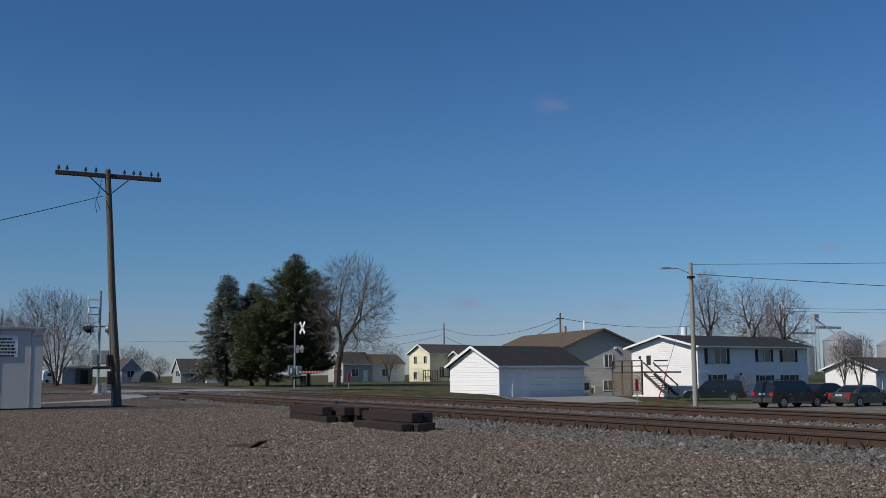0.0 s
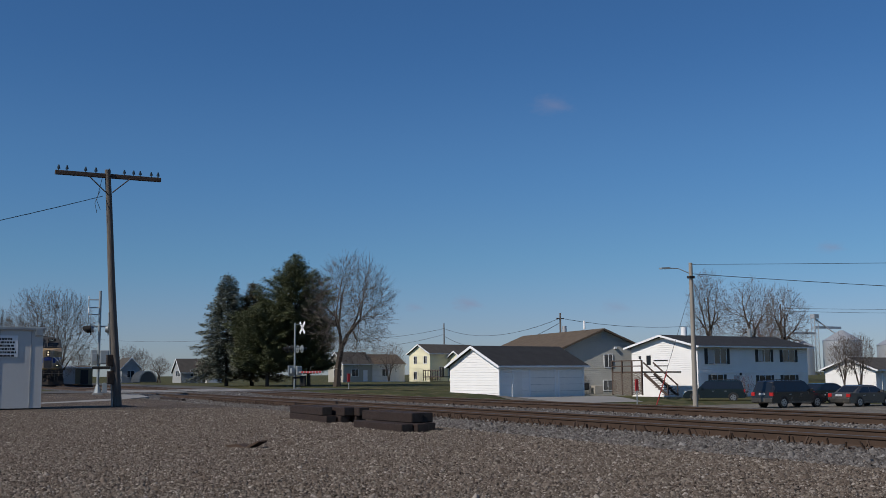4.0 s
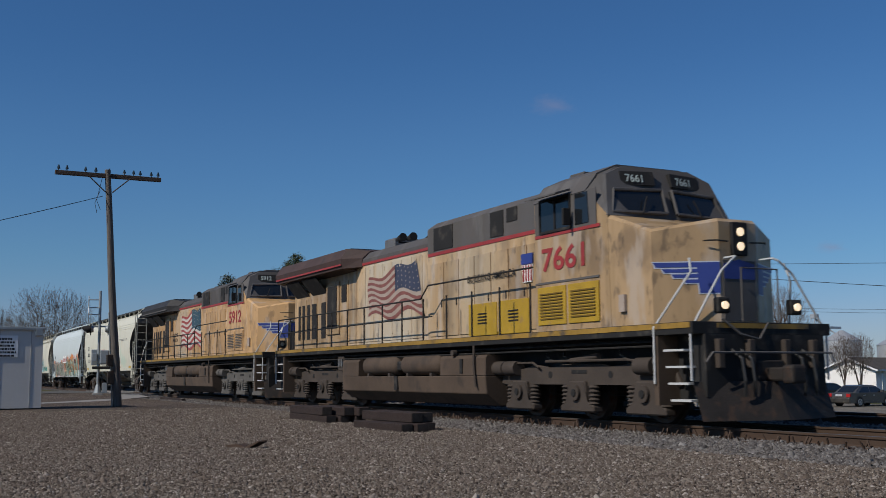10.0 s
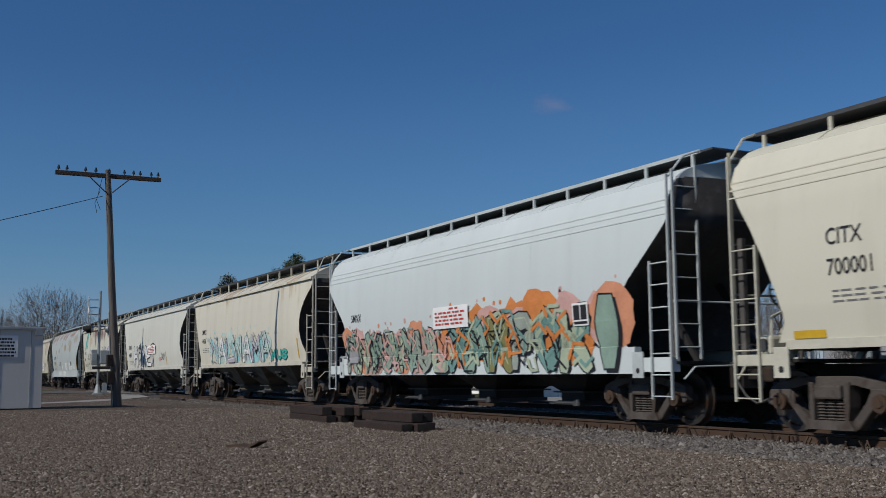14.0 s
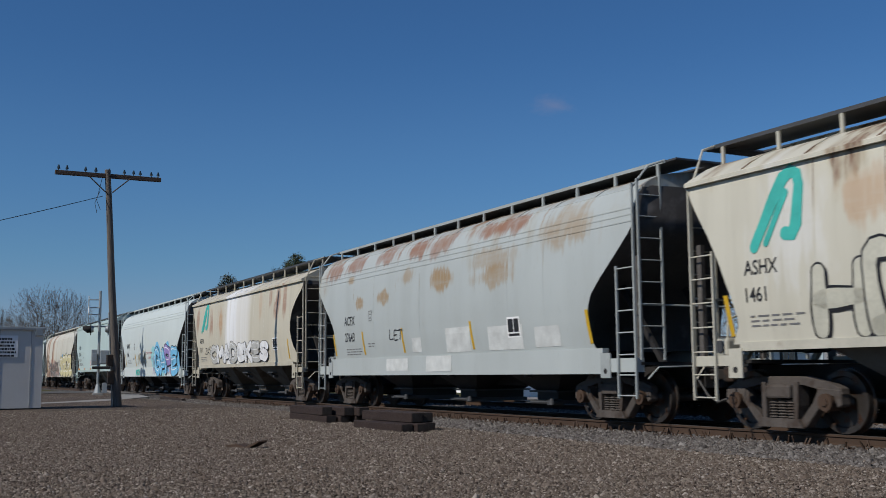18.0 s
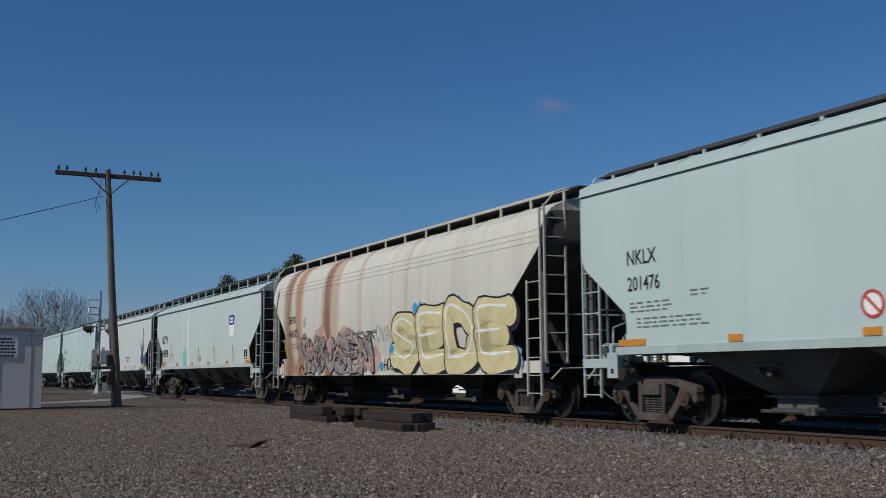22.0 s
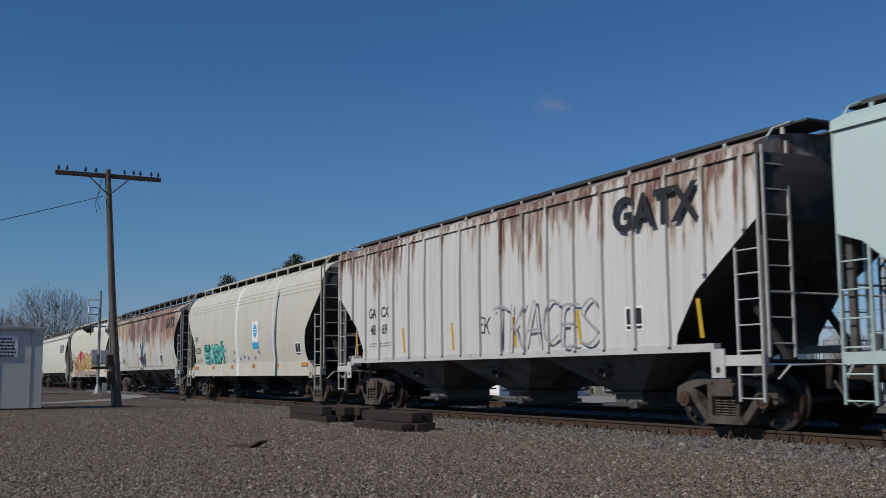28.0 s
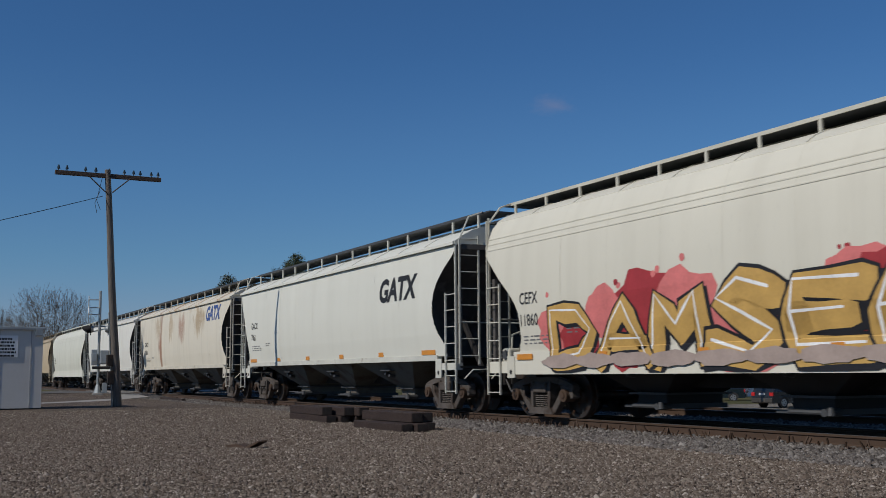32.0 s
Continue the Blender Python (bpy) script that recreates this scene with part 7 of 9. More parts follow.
    if slogan:
        word("BUILDING AMERICA", 2.3, 2.96, 0.165, lambda z: -1.095, LOCO_BLACK, tall, 1.05, 0.015, "slogan", 0.02)
    else:
        for q, zz in (("BUILDING", 2.74), ("AMERICA", 2.5)):
            word(q, -5.25, zz, 0.16, lambda z: -1.045, LOCO_BLACK, hood, 1.1, 0.015, "slogan", 0.012)
    if shield:
        flag_on(hood, -1.045, -3.65, -0.5, 2.45, 3.72, FLAG_RED, FLAG_WHITE, FLAG_BLUE)
    else:
        flag_on(hood, -1.045, -3.5, -0.1, 2.15, 3.78, M("clean_flag_red", (0.32, 0.065, 0.06), 0.6, vary=0.25), M("clean_flag_white", (0.52, 0.47, 0.41), 0.6, vary=0.1), M("clean_flag_blue", (0.035, 0.075, 0.10), 0.6, vary=0.2))
    plate(rect(8.5, 8.66, 1.95, 2.25), -1.44, FLAG_WHITE, nose, "placard", 0.03)
    return loco


SKIN_A = wagon_paint("loco_tan", (0.43, 0.29, 0.155), 0.8, 0.5, 4.0, bands=[(-2.2, 2.4, 0.85, (0.50, 0.44, 0.34)), (-7.5, 2.6, 0.6, (0.24, 0.16, 0.085)), (2.6, 1.2, 0.55, (0.45, 0.38, 0.27))], streak=1.8, rust_color=(0.20, 0.13, 0.075), wear=0.55)
SKIN_B = wagon_paint("loco_yellow", (0.50, 0.305, 0.14), 0.6, 0.4, 4.0, bands=[(-3.4, 1.3, 0.8, (0.46, 0.38, 0.28)), (-7.5, 2.2, 0.5, (0.28, 0.175, 0.08))], streak=1.8, rust_color=(0.22, 0.135, 0.07), wear=0.42)
locomotive(170.25, 192.51, "7661", SKIN_A, DUST, "faded yellow diesel locomotive with lit headlamps, leading the train", SIGNAL_YELLOW, True, True, LOCO_RED, LAMP_ON)
locomotive(192.51, 214.77, "5912", SKIN_B, DUSTGREY, "yellow diesel locomotive coupled second in the train", SKIN_B, False, False, LOCO_GREY, LAMP_OFF)
# ---- beside the track ----
WOOD_POLE = mat("grey_weathered_pole", (0.15, 0.13, 0.112), 0.9, vary=0.35, scale=3, fine=40, bump=0.5, stretch=(8, 8, 0.4))
ARM_WOOD = mat("dark_old_timber", (0.075, 0.052, 0.04), 0.9, vary=0.3, scale=3, fine=40, bump=0.4, stretch=(6, 0.6, 6))
INSULATOR = mat("dark_glass_insulator", (0.03, 0.045, 0.05), 0.15, vary=0.1, spec=0.6)
ALUMINIUM = mat("pale_aluminium", (0.315, 0.338, 0.338), 0.45, 0.4, vary=0.08, scale=2)
CABINET = mat("grey_cabinet_steel", (0.58, 0.56, 0.52), 0.55, 0.1, vary=0.06, scale=1, fine=10)
WIRE = mat("dark_cable", (0.03, 0.03, 0.03), 0.6, vary=0.05)
CREOSOTE = mat("creosoted_timber", (0.03, 0.0175, 0.0135), 0.85, vary=0.35, scale=3, fine=50, bump=0.5, stretch=(1, 6, 6))
TIE_END = mat("tie_end_grain", (0.035, 0.028, 0.024), 0.9, vary=0.4, scale=8, fine=60, bump=0.5)
RED_REFLECT = mat("red_reflector", (0.35, 0.02, 0.02), 0.4, vary=0.1)


def telegraph_pole():
    p = empty("telegraph_pole", pose(-33.5, 5.98, land(-33.5, 5.98)), "leaning weathered wooden telegraph pole with one crossarm", "utility pole")
    top = Vector((0.66, -0.62, 7.25))
    bm = bmesh.new()
    rings = []
    for i in range(9):
        t = i / 8
        c = top * t + Vector((0.02 * math.sin(t * 5), 0.015 * math.cos(t * 7), -0.1 if i == 0 else 0))
        r = lerp(0.135, 0.085, t)
        rings.append([(c.x + r * math.cos(a) * (1 + 0.05 * math.sin(3 * a + i)), c.y + r * math.sin(a), c.z) for a in (2 * math.pi * k / 14 for k in range(14))])
    part("pole_shaft", loft(rings, bm), WOOD_POLE, p, "", True)
    arm = part("crossarm", box(0.56, 0.68, -2.13, 1.02, 7.0, 7.13, bevel=0.01), ARM_WOOD, p, "dark timber crossarm")
    for i, y in enumerate((-2.03, -1.79, -1.25, -0.95, -0.55, -0.1, 0.18, 0.38, 0.72, 0.93)):
        ins = bmesh.new()
        rod((0.62, y, 7.13), (0.62, y, 7.18), 0.018, 6, ins)
        rod((0.62, y, 7.18), (0.62, y, 7.24), 0.05, 10, ins, 0.042)
        rod((0.62, y, 7.24), (0.62, y, 7.30), 0.032, 10, ins, 0.02)
        part("insulator", ins, INSULATOR, p, "dark glass insulator on a pin", True)
    for s in (-1, 1):
        part("brace", bent([(0.69, -0.55 + s * 0.62, 7.02), (0.66, -0.55 + s * 0.1, 6.55)], 0.02), ARM_WOOD, p)
    part("through_bolt", rod((0.5, -0.55, 7.06), (0.8, -0.55, 7.06), 0.02, 8), IRON, p)
    part("conduit", bent([(0.05, -0.16, 0.0), (0.15, -0.27, 1.4), (0.3, -0.38, 2.9)], 0.025), ALUMINIUM, p)
    part("meter_box", box(0.06, 0.26, -0.38, -0.2, 1.25, 1.6, bevel=0.01), IRON, p)
    part("meter_box", box(0.02, 0.22, -0.34, -0.15, 0.7, 1.1, bevel=0.01), IRON, p)
    part("loose_wire", bent([(0.6, -0.8, 6.6), (0.62, -0.95, 6.2), (0.6, -0.88, 5.9)], 0.008), WIRE, p)
    part("loose_wire", bent([(0.6, -0.75, 7.0), (0.61, -0.9, 6.3), (0.6, -0.78, 6.0)], 0.008), WIRE, p)


def hang(name, p, q, sag, r=0.01, label="dark sagging overhead cable"):
    p, q = Vector(p), Vector(q)
    pts = []
    n = 14
    for i in range(n + 1):
        t = i / n
        v = p.lerp(q, t)
        v.z -= sag * 4 * t * (1 - t)
        pts.append(v)
    ob = part(name, bent(pts, r, 4), WIRE)
    return tagged(ob, label, "cable", "overhead cables")


telegraph_pole()
hang("service_cable", (-32.9, 5.25, 6.63), (-28.0, -5.0, 3.1), 0.12, 0.014)


def signal_cabinet():
    """The crossing's equipment cabinet, ribbed panels under a flat roof."""
    x1, y1 = -32.35, 3.64
    c = empty("signal_cabinet", pose(x1, y1, land(x1, y1), 0, 0, 0.5), "pale grey steel signal cabinet with a flat roof", "equipment cabinet")
    part("body", box(-2.2, 0, -2.6, 0, 0.05, 2.28), CABINET, c)
    for i in range(3):
        y = -0.32 - i * 0.85
        part("panel_seam", box(-0.004, 0.012, y - 0.012, y + 0.012, 0.06, 2.27), M("seam_shadow", (0.34, 0.34, 0.33), 0.6), c)
    part("roof", box(-2.28, 0.07, -2.7, 0.07, 2.28, 2.37, bevel=0.015), ALUMINIUM, c, "pale roof edge")
    part("foundation", box(-2.15, -0.05, -2.5, -0.08, -0.1, 0.06), BLACKED, c)
    part("vent_hood", box(-0.02, 0.1, -0.22, -0.02, 2.12, 2.32, bevel=0.01), ALUMINIUM, c)
    s = part("sign", box(0.012, 0.024, -1.38, -0.68, 1.5, 2.12), WHITE_PAINT, c, "white notice with rows of grey lettering")
    for i, w in enumerate((0.38, 0.52, 0.5, 0.6, 0.6, 0.6)):
        z = 2.02 - i * 0.095
        rnd = random.Random(i)
        u = -1.03 - w / 2
        while u < -1.03 + w / 2 - 0.03:
            k = rnd.uniform(0.03, 0.09)
            part("text_bar", box(0.024, 0.028, u, min(u + k, -1.03 + w / 2), z - 0.028, z + 0.028), STENCIL, s)
            u += k + 0.018


signal_cabinet()


def crossing_signal(x, y, turn, near):
    z = land(x, y)
    g = empty("crossing_signal", pose(x, y, z, 0, 0, turn), "silver railway crossing signal mast with crossbuck and lamps", "crossing signal", "crossing signals")
    part("foundation", box(-0.25, 0.25, -0.25, 0.25, -0.05, 0.12, bevel=0.02), CONCRETE, g)
    part("base_casting", loft([[(0.2 * math.cos(a), 0.2 * math.sin(a), 0.1) for a in (math.pi * k / 4 for k in range(8))], [(0.08 * math.cos(a), 0.08 * math.sin(a), 0.55) for a in (math.pi * k / 4 for k in range(8))]]), ALUMINIUM, g, "", True)
    top = 5.25 if near else 5.55
    part("mast", rod((0, 0, 0.1), (0, 0, top), 0.07, 12), ALUMINIUM, g, "", True)
    # crossbuck: two blades across each other, facing along the road (local y)
    off = -0.55 if near else 0.62
    hz = 4.45 if near else 5.2
    for s in (-1, 1):
        bm = box(-0.6, 0.6, -0.012, 0.012, -0.11, 0.11)
        part("crossbuck_blade", bm, WHITE_PAINT, g, "white crossbuck blade", m=pose(0.0, off, hz, 0, 45 * s, 0) if not near else pose(0.0, off, hz, 0, 45 * s, 0))
    for q in ((0.35, -0.05, -0.4) if near else (0.25,)):
        part("bracket", rod((0, 0, hz + q), (0, off, hz + q), 0.03, 6), ALUMINIUM, g)
    if near:
        part("ladder_rail", rod((0, off, 3.6), (0, off, 5.0), 0.025, 6), ALUMINIUM, g)
    arm_z = 3.45 if near else 3.7
    part("lamp_arm", rod((0, -0.46, arm_z), (0, 0.46, arm_z), 0.045, 8), ALUMINIUM, g)
    for f in (-1, 1):
        part("cross_arm", rod((-0.42, f * 0.4, arm_z), (0.42, f * 0.4, arm_z), 0.04, 8), ALUMINIUM, g)
        for s in (-0.38, 0.38):
            lamp = part("flasher_shade", rod((s, f * 0.40, arm_z - 0.14), (s, f * 0.44, arm_z - 0.14), 0.29, 18), LOCO_BLACK if (near or f < 0) else ALUMINIUM, g, "", True)
            part("hood", loft([[(s + 0.17 * math.cos(a), f * 0.44, arm_z - 0.14 + 0.17 * math.sin(a)) for a in (2 * math.pi * k / 14 for k in range(14))], [(s + 0.15 * math.cos(a), f * (0.80 if math.sin(a) > -0.2 else 0.6), arm_z - 0.16 + 0.15 * math.sin(a)) for a in (2 * math.pi * k / 14 for k in range(14))]]), LOCO_BLACK, lamp, "", True)
            part("lens", rod((s, f * 0.44, arm_z - 0.14), (s, f * 0.47, arm_z - 0.14), 0.14, 14), RED_REFLECT, lamp, "unlit red lens", True)
            part("lamp_back", rod((s, f * 0.28, arm_z - 0.14), (s, f * 0.40, arm_z - 0.14), 0.13, 12, None, 0.17), ALUMINIUM, lamp, "", True)
    part("gate_motor", box(-0.32, 0.32, 0.05, 0.5, 1.55, 2.25, bevel=0.05), ALUMINIUM, g, "silver gate mechanism box")
    part("counterweight", box(-0.5, -0.35, -0.35, 0.1, 1.5, 2.3, bevel=0.03), ALUMINIUM, g)
    part("gate_link", box(0.2, 0.3, -0.3, 0.7, 1.3, 1.45, bevel=0.02), LOCO_BLACK, g)
    part("counterweight", box(-0.42, 0.42, 0.62, 0.8, 0.75, 1.5, bevel=0.03), LOCO_BLACK, g)
    part("junction_box", box(-0.15, 0.2, -0.32, -0.08, 1.7, 2.1, bevel=0.02), ALUMINIUM, g)
    part("base_box", box(-0.15, 0.15, 0.2, 0.45, 0.12, 0.62, bevel=0.02), ALUMINIUM, g)
    if not near:
        arm = part("gate_arm", box(0.2, 4.3, 0.2, 0.24, 1.72, 1.86), ALUMINIUM, g, "lowered crossing gate arm with red bands")
        for i in range(7):
            part("red_band", box(0.8 + i * 0.5, 1.05 + i * 0.5, 0.19, 0.25, 1.71, 1.87), RED_REFLECT, arm)


crossing_signal(-55.0, 8.84, -9, True)
crossing_signal(-76.9, 26.85, 6, False)


def tie_pile():
    """Old ties lying in a row on the gravel, two deep in places."""
    spec = [  # x, y, layer, length, turn
        (-21.35, 7.86, 0, 2.15, 1), (-21.5, 7.87, 1, 2.1, -1), (-21.2, 8.12, 0, 2.1, 1), (-21.1, 8.14, 1, 2.1, 2), (-21.1, 8.4, 0, 2.2, 1), (-20.9, 8.42, 1, 2.2, -1),
        (-17.6, 7.82, 0, 2.0, 2), (-17.5, 8.09, 0, 2.0, 1), (-17.9, 8.14, 1, 2.0, 3), (-18.0, 8.4, 1, 2.1, 1), (-17.9, 8.4, 0, 2.1, 1)]
    mesh = None
    for x, y, k, ln, turn in spec:
        bm = box(-ln / 2, ln / 2, -0.115, 0.115, 0.0, 0.17)
        bmesh.ops.bevel(bm, geom=bm.edges[:], offset=0.012, segments=1, affect="EDGES")
        t = part("railway_tie", bm, CREOSOTE, m=pose(x, y, land(x, y) + -0.02 + 0.172 * k, 0, 0, turn))
        tagged(t, "old dark creosoted wooden tie lying on gravel", "railway tie", "pile of old ties")
        part("end_grain", box(ln / 2 - 0.002, ln / 2 + 0.004, -0.1, 0.1, 0.015, 0.165), TIE_END, t)


tie_pile()


def bent_plate():
    p = part("rusted_scrap", prism([(-0.3, 0.0), (-0.1, 0.02), (0.12, 0.0), (0.36, 0.11), (0.34, 0.125), (0.1, 0.03), (-0.05, 0.07), (-0.26, 0.05)], "y", -0.09, 0.09), RUST_RAIL, m=pose(-14.6, 4.36, land(-14.6, 4.36), 0, 0, 30))
    tagged(p, "bent piece of rusty scrap metal on the gravel", "scrap")


bent_plate()

# ---- buildings ----


def siding(name, color, course=0.2, rough=0.65):
    """Horizontal lap siding: each course leans out a little towards its lower edge."""
    m = mat(name, color, rough, vary=0.05, scale=0.8, fine=12)
    nt, n, l, p = nodes_of(m)
    co = n.new("ShaderNodeTexCoord")
    sep = n.new("ShaderNodeSeparateXYZ")
    l.new(co.outputs["Object"], sep.inputs[0])
    d = n.new("ShaderNodeMath")
    d.operation = "DIVIDE"
    d.inputs[1].default_value = course
    f = n.new("ShaderNodeMath")
    f.operation = "FRACT"
    l.new(sep.outputs[2], d.inputs[0])
    l.new(d.outputs[0], f.inputs[0])
    b = n.new("ShaderNodeBump")
    b.invert = True
    b.inputs["Strength"].default_value, b.inputs["Distance"].default_value = 1.0, 0.02
    l.new(f.outputs[0], b.inputs["Height"])
    l.new(b.outputs[0], p.inputs["Normal"])
    return m


def shingle(name, color):
    return mat(name, color, 0.9, vary=0.2, scale=1.5, fine=22, bump=0.4, spec=0.15)


WHITE_SIDING, GREY_SIDING, YELLOW_SIDING, TAN_SIDING, SLATE_SIDING = siding("white_lap_siding", (0.84, 0.82, 0.79)), siding("grey_lap_siding", (0.40, 0.39, 0.35)), siding("yellow_lap_siding", (0.80, 0.75, 0.52)), siding("tan_lap_siding", (0.40, 0.38, 0.32)), siding("slate_lap_siding", (0.33, 0.34, 0.34))
DARK_SHINGLE, BROWN_SHINGLE, GREY_SHINGLE = shingle("charcoal_shingle", (0.036, 0.036, 0.0376)), shingle("brown_shingle", (0.12, 0.092, 0.068)), shingle("grey_shingle", (0.08, 0.072, 0.064))
TRIM_WHITE = mat("white_trim", (0.82, 0.82, 0.82), 0.5, vary=0.04)
DOOR_WHITE = mat("white_door_paint", (0.78, 0.76, 0.72), 0.5, vary=0.05)
SHUTTER = mat("black_shutter", (0.02, 0.02, 0.022), 0.6, vary=0.1)
WINDOW_GLASS = mat("dark_window_glass", (0.02, 0.024, 0.03), 0.06, vary=0.05, spec=0.7)
CURTAIN = mat("pale_curtain", (0.5, 0.5, 0.5), 0.9, vary=0.1)
TIMBER = mat("grey_deck_timber", (0.085, 0.058, 0.044), 0.9, vary=0.25, scale=3, fine=30, bump=0.3)
LATTICE = mat("weathered_lattice", (0.195, 0.165, 0.135), 0.9, vary=0.25, scale=6, fine=30, bump=0.3)


def gable_house(name, label, origin, turn, w, d, eave, ridge, wall, roof, ridge_along="y", over=0.35, fascia=TRIM_WHITE, category="house"):
    """A box with a gable roof. Local x runs from -w to 0 and y from 0 to d; the ridge runs along x or y."""
    x, y, z = origin
    b = empty(name, pose(x, y, z, 0, 0, turn), label, category)
    if ridge_along == "y":
        sec = [(-w, -0.6), (0, -0.6), (0, eave), (-w / 2, ridge), (-w, eave)]
        part("wall", prism(sec, "y", 0, d), wall, b)
        k = (ridge - eave) / (w / 2)
        for s in (-1, 1):
            a = [(-w / 2, ridge + 0.02), (-w / 2 + s * (w / 2 + over), eave - k * over + 0.02), (-w / 2 + s * (w / 2 + over), eave - k * over + 0.16), (-w / 2, ridge + 0.17)]
            part("roof_slope", prism(a, "y", -over, d + over), roof, b)
            f = [(q[0], q[1] + (-0.06 if i < 2 else -0.004)) for i, q in enumerate(a)]
            part("barge_board", prism(f, "y", -over - 0.05, -over - 0.002), fascia, b, "white roof edge board")
            xe = -w / 2 + s * (w / 2 + over)
            part("gutter", box(min(xe, xe + s * 0.1), max(xe, xe + s * 0.1), -over, d + over, eave - k * over + 0.0, eave - k * over + 0.14), fascia, b)
    else:
        sec = [(0, -0.6), (d, -0.6), (d, eave), (d / 2, ridge), (0, eave)]
        part("wall", prism(sec, "x", -w, 0), wall, b)
        k = (ridge - eave) / (d / 2)
        for s in (-1, 1):
            a = [(d / 2, ridge + 0.02), (d / 2 + s * (d / 2 + over), eave - k * over + 0.02), (d / 2 + s * (d / 2 + over), eave - k * over + 0.16), (d / 2, ridge + 0.17)]
            part("roof_slope", prism(a, "x", -w - over, over), roof, b)
            f = [(q[0], q[1] + (-0.06 if i < 2 else -0.004)) for i, q in enumerate(a)]
            part("barge_board", prism(f, "x", over + 0.002, over + 0.05), fascia, b)
            ye = d / 2 + s * (d / 2 + over)
            part("gutter", box(-w - over, over, min(ye, ye + s * 0.1), max(ye, ye + s * 0.1), eave - k * over, eave - k * over + 0.14), fascia, b)
    return b


def window(parent, wall, u, z, w, h, shutters=False, curtain=False, bars=1, at=0.0):
    """A window in the wall that faces +x ('x', u along y) or -y ('y', u along x)."""
    def put(name, a0, a1, b0, b1, lo, hi, m, owner, label=""):
        if wall == "x":
            return part(name, box(at + lo, at + hi, a0, a1, b0, b1), m, owner, label)
        return part(name, box(a0, a1, at - hi, at - lo, b0, b1), m, owner, label)
    win = put("window", u, u + w, z, z + h, 0.002, 0.02, WINDOW_GLASS, parent, "dark glazed window")
    t = 0.06
    for a0, a1, b0, b1 in ((u - t, u + w + t, z - t, z), (u - t, u + w + t, z + h, z + h + t), (u - t, u, z, z + h), (u + w, u + w + t, z, z + h)):
        put("frame", a0, a1, b0, b1, 0.0, 0.06, TRIM_WHITE, win)
    for i in range(bars):
        c = u + w * (i + 1) / (bars + 1)
        put("mullion", c - 0.025, c + 0.025, z, z + h, 0.02, 0.045, TRIM_WHITE, win)
    if curtain:
        put("curtain", u + 0.05, u + w * 0.35, z + 0.05, z + h - 0.05, 0.021, 0.026, CURTAIN, win)
    if shutters:
        for c in (u - t - 0.42, u + w + t):
            put("shutter", c, c + 0.42, z - 0.03, z + h + 0.03, 0.0, 0.05, SHUTTER, win, "black shutter")
    return win


# white garage
gz = -0.77
gar = gable_house("garage", "white garage with charcoal shingle roof and two closed doors", (-69.28, 40.54, gz), 7, 6.6, 8.6, 2.5, 3.95, WHITE_SIDING, DARK_SHINGLE, over=0.3, category="garage")
for a in (3.0, 5.95):
    dr = part("garage_door", box(-0.02, 0.03, a, a + 2.45, 0.02, 2.1), DOOR_WHITE, gar, "closed white sectional garage door")
    for i in range(1, 4):
        part("door_joint", box(0.031, 0.036, a, a + 2.45, 0.525 * i - 0.01, 0.525 * i + 0.01), M("joint_grey", (0.4, 0.41, 0.42), 0.7), dr)
    for q in (a - 0.12, a + 2.45):
        part("door_trim", box(0.0, 0.05, q, q + 0.12, 0, 2.2), TRIM_WHITE, gar)
part("side_door", box(-0.01, 0.03, 1.35, 2.2, 0.05, 2.05), DOOR_WHITE, gar, "white side door")
part("side_door_trim", box(0.0, 0.05, 1.24, 1.34, 0, 2.15), TRIM_WHITE, gar)
part("corner_board", box(-0.1, 0.03, -0.03, 0.1, 0, 2.5), TRIM_WHITE, gar)
part("downspout", rod((0.06, 8.5, 0.1), (0.06, 8.5, 2.4), 0.04, 8), TRIM_WHITE, gar)
part("footing_block", box(-0.2, 0.25, -0.15, 0.2, -0.3, 0.12), BLACKED, gar)

# white two-level house
hz = -1.2
hou = gable_house("house", "white two-level house with charcoal roof and black shutters", (-78.5, 68.0, hz), 7, 8.9, 16.7, 4.85, 5.9, WHITE_SIDING, DARK_SHINGLE, over=0.55)
window(hou, "x", 1.45, 3.15, 2.6, 1.45, True, True, 2)
window(hou, "x", 8.9, 3.35, 1.75, 1.2, True, True, 1)
window(hou, "x", 12.7, 3.35, 1.85, 1.2, True, False, 1)
window(hou, "x", 8.9, 1.22, 1.75, 0.75, True, False, 1)
window(hou, "x", 12.7, 1.22, 1.85, 0.75, True, False, 1)
window(hou, "x", 1.9, 1.22, 1.6, 0.85, True, False, 1)
part("front_door", box(0.0, 0.05, 6.5, 7.4, 0.0, 2.0), DOOR_WHITE, hou, "white storm door")
window(hou, "x", 6.65, 1.1, 0.6, 0.7)
part("storm_door", box(0.0, 0.05, 5.1, 5.9, 0.0, 2.0), M("grey_door", (0.4, 0.42, 0.44), 0.5), hou)
part("belt_board", box(0.0, 0.04, 0.0, 16.7, 2.25, 2.42), TRIM_WHITE, hou)
part("porch_light", box(0.0, 0.15, 5.95, 6.1, 2.0, 2.25), SHUTTER, hou)
part("upper_door", box(-6.9, -6.0, -0.04, 0.0, 2.2, 4.25), DOOR_WHITE, hou, "white back door with glass")
part("door_glass", box(-6.75, -6.15, -0.055, -0.04, 3.1, 4.05), WINDOW_GLASS, hou)
part("wall_lamp", box(-7.75, -7.55, -0.15, 0.0, 3.7, 4.0), SHUTTER, hou)
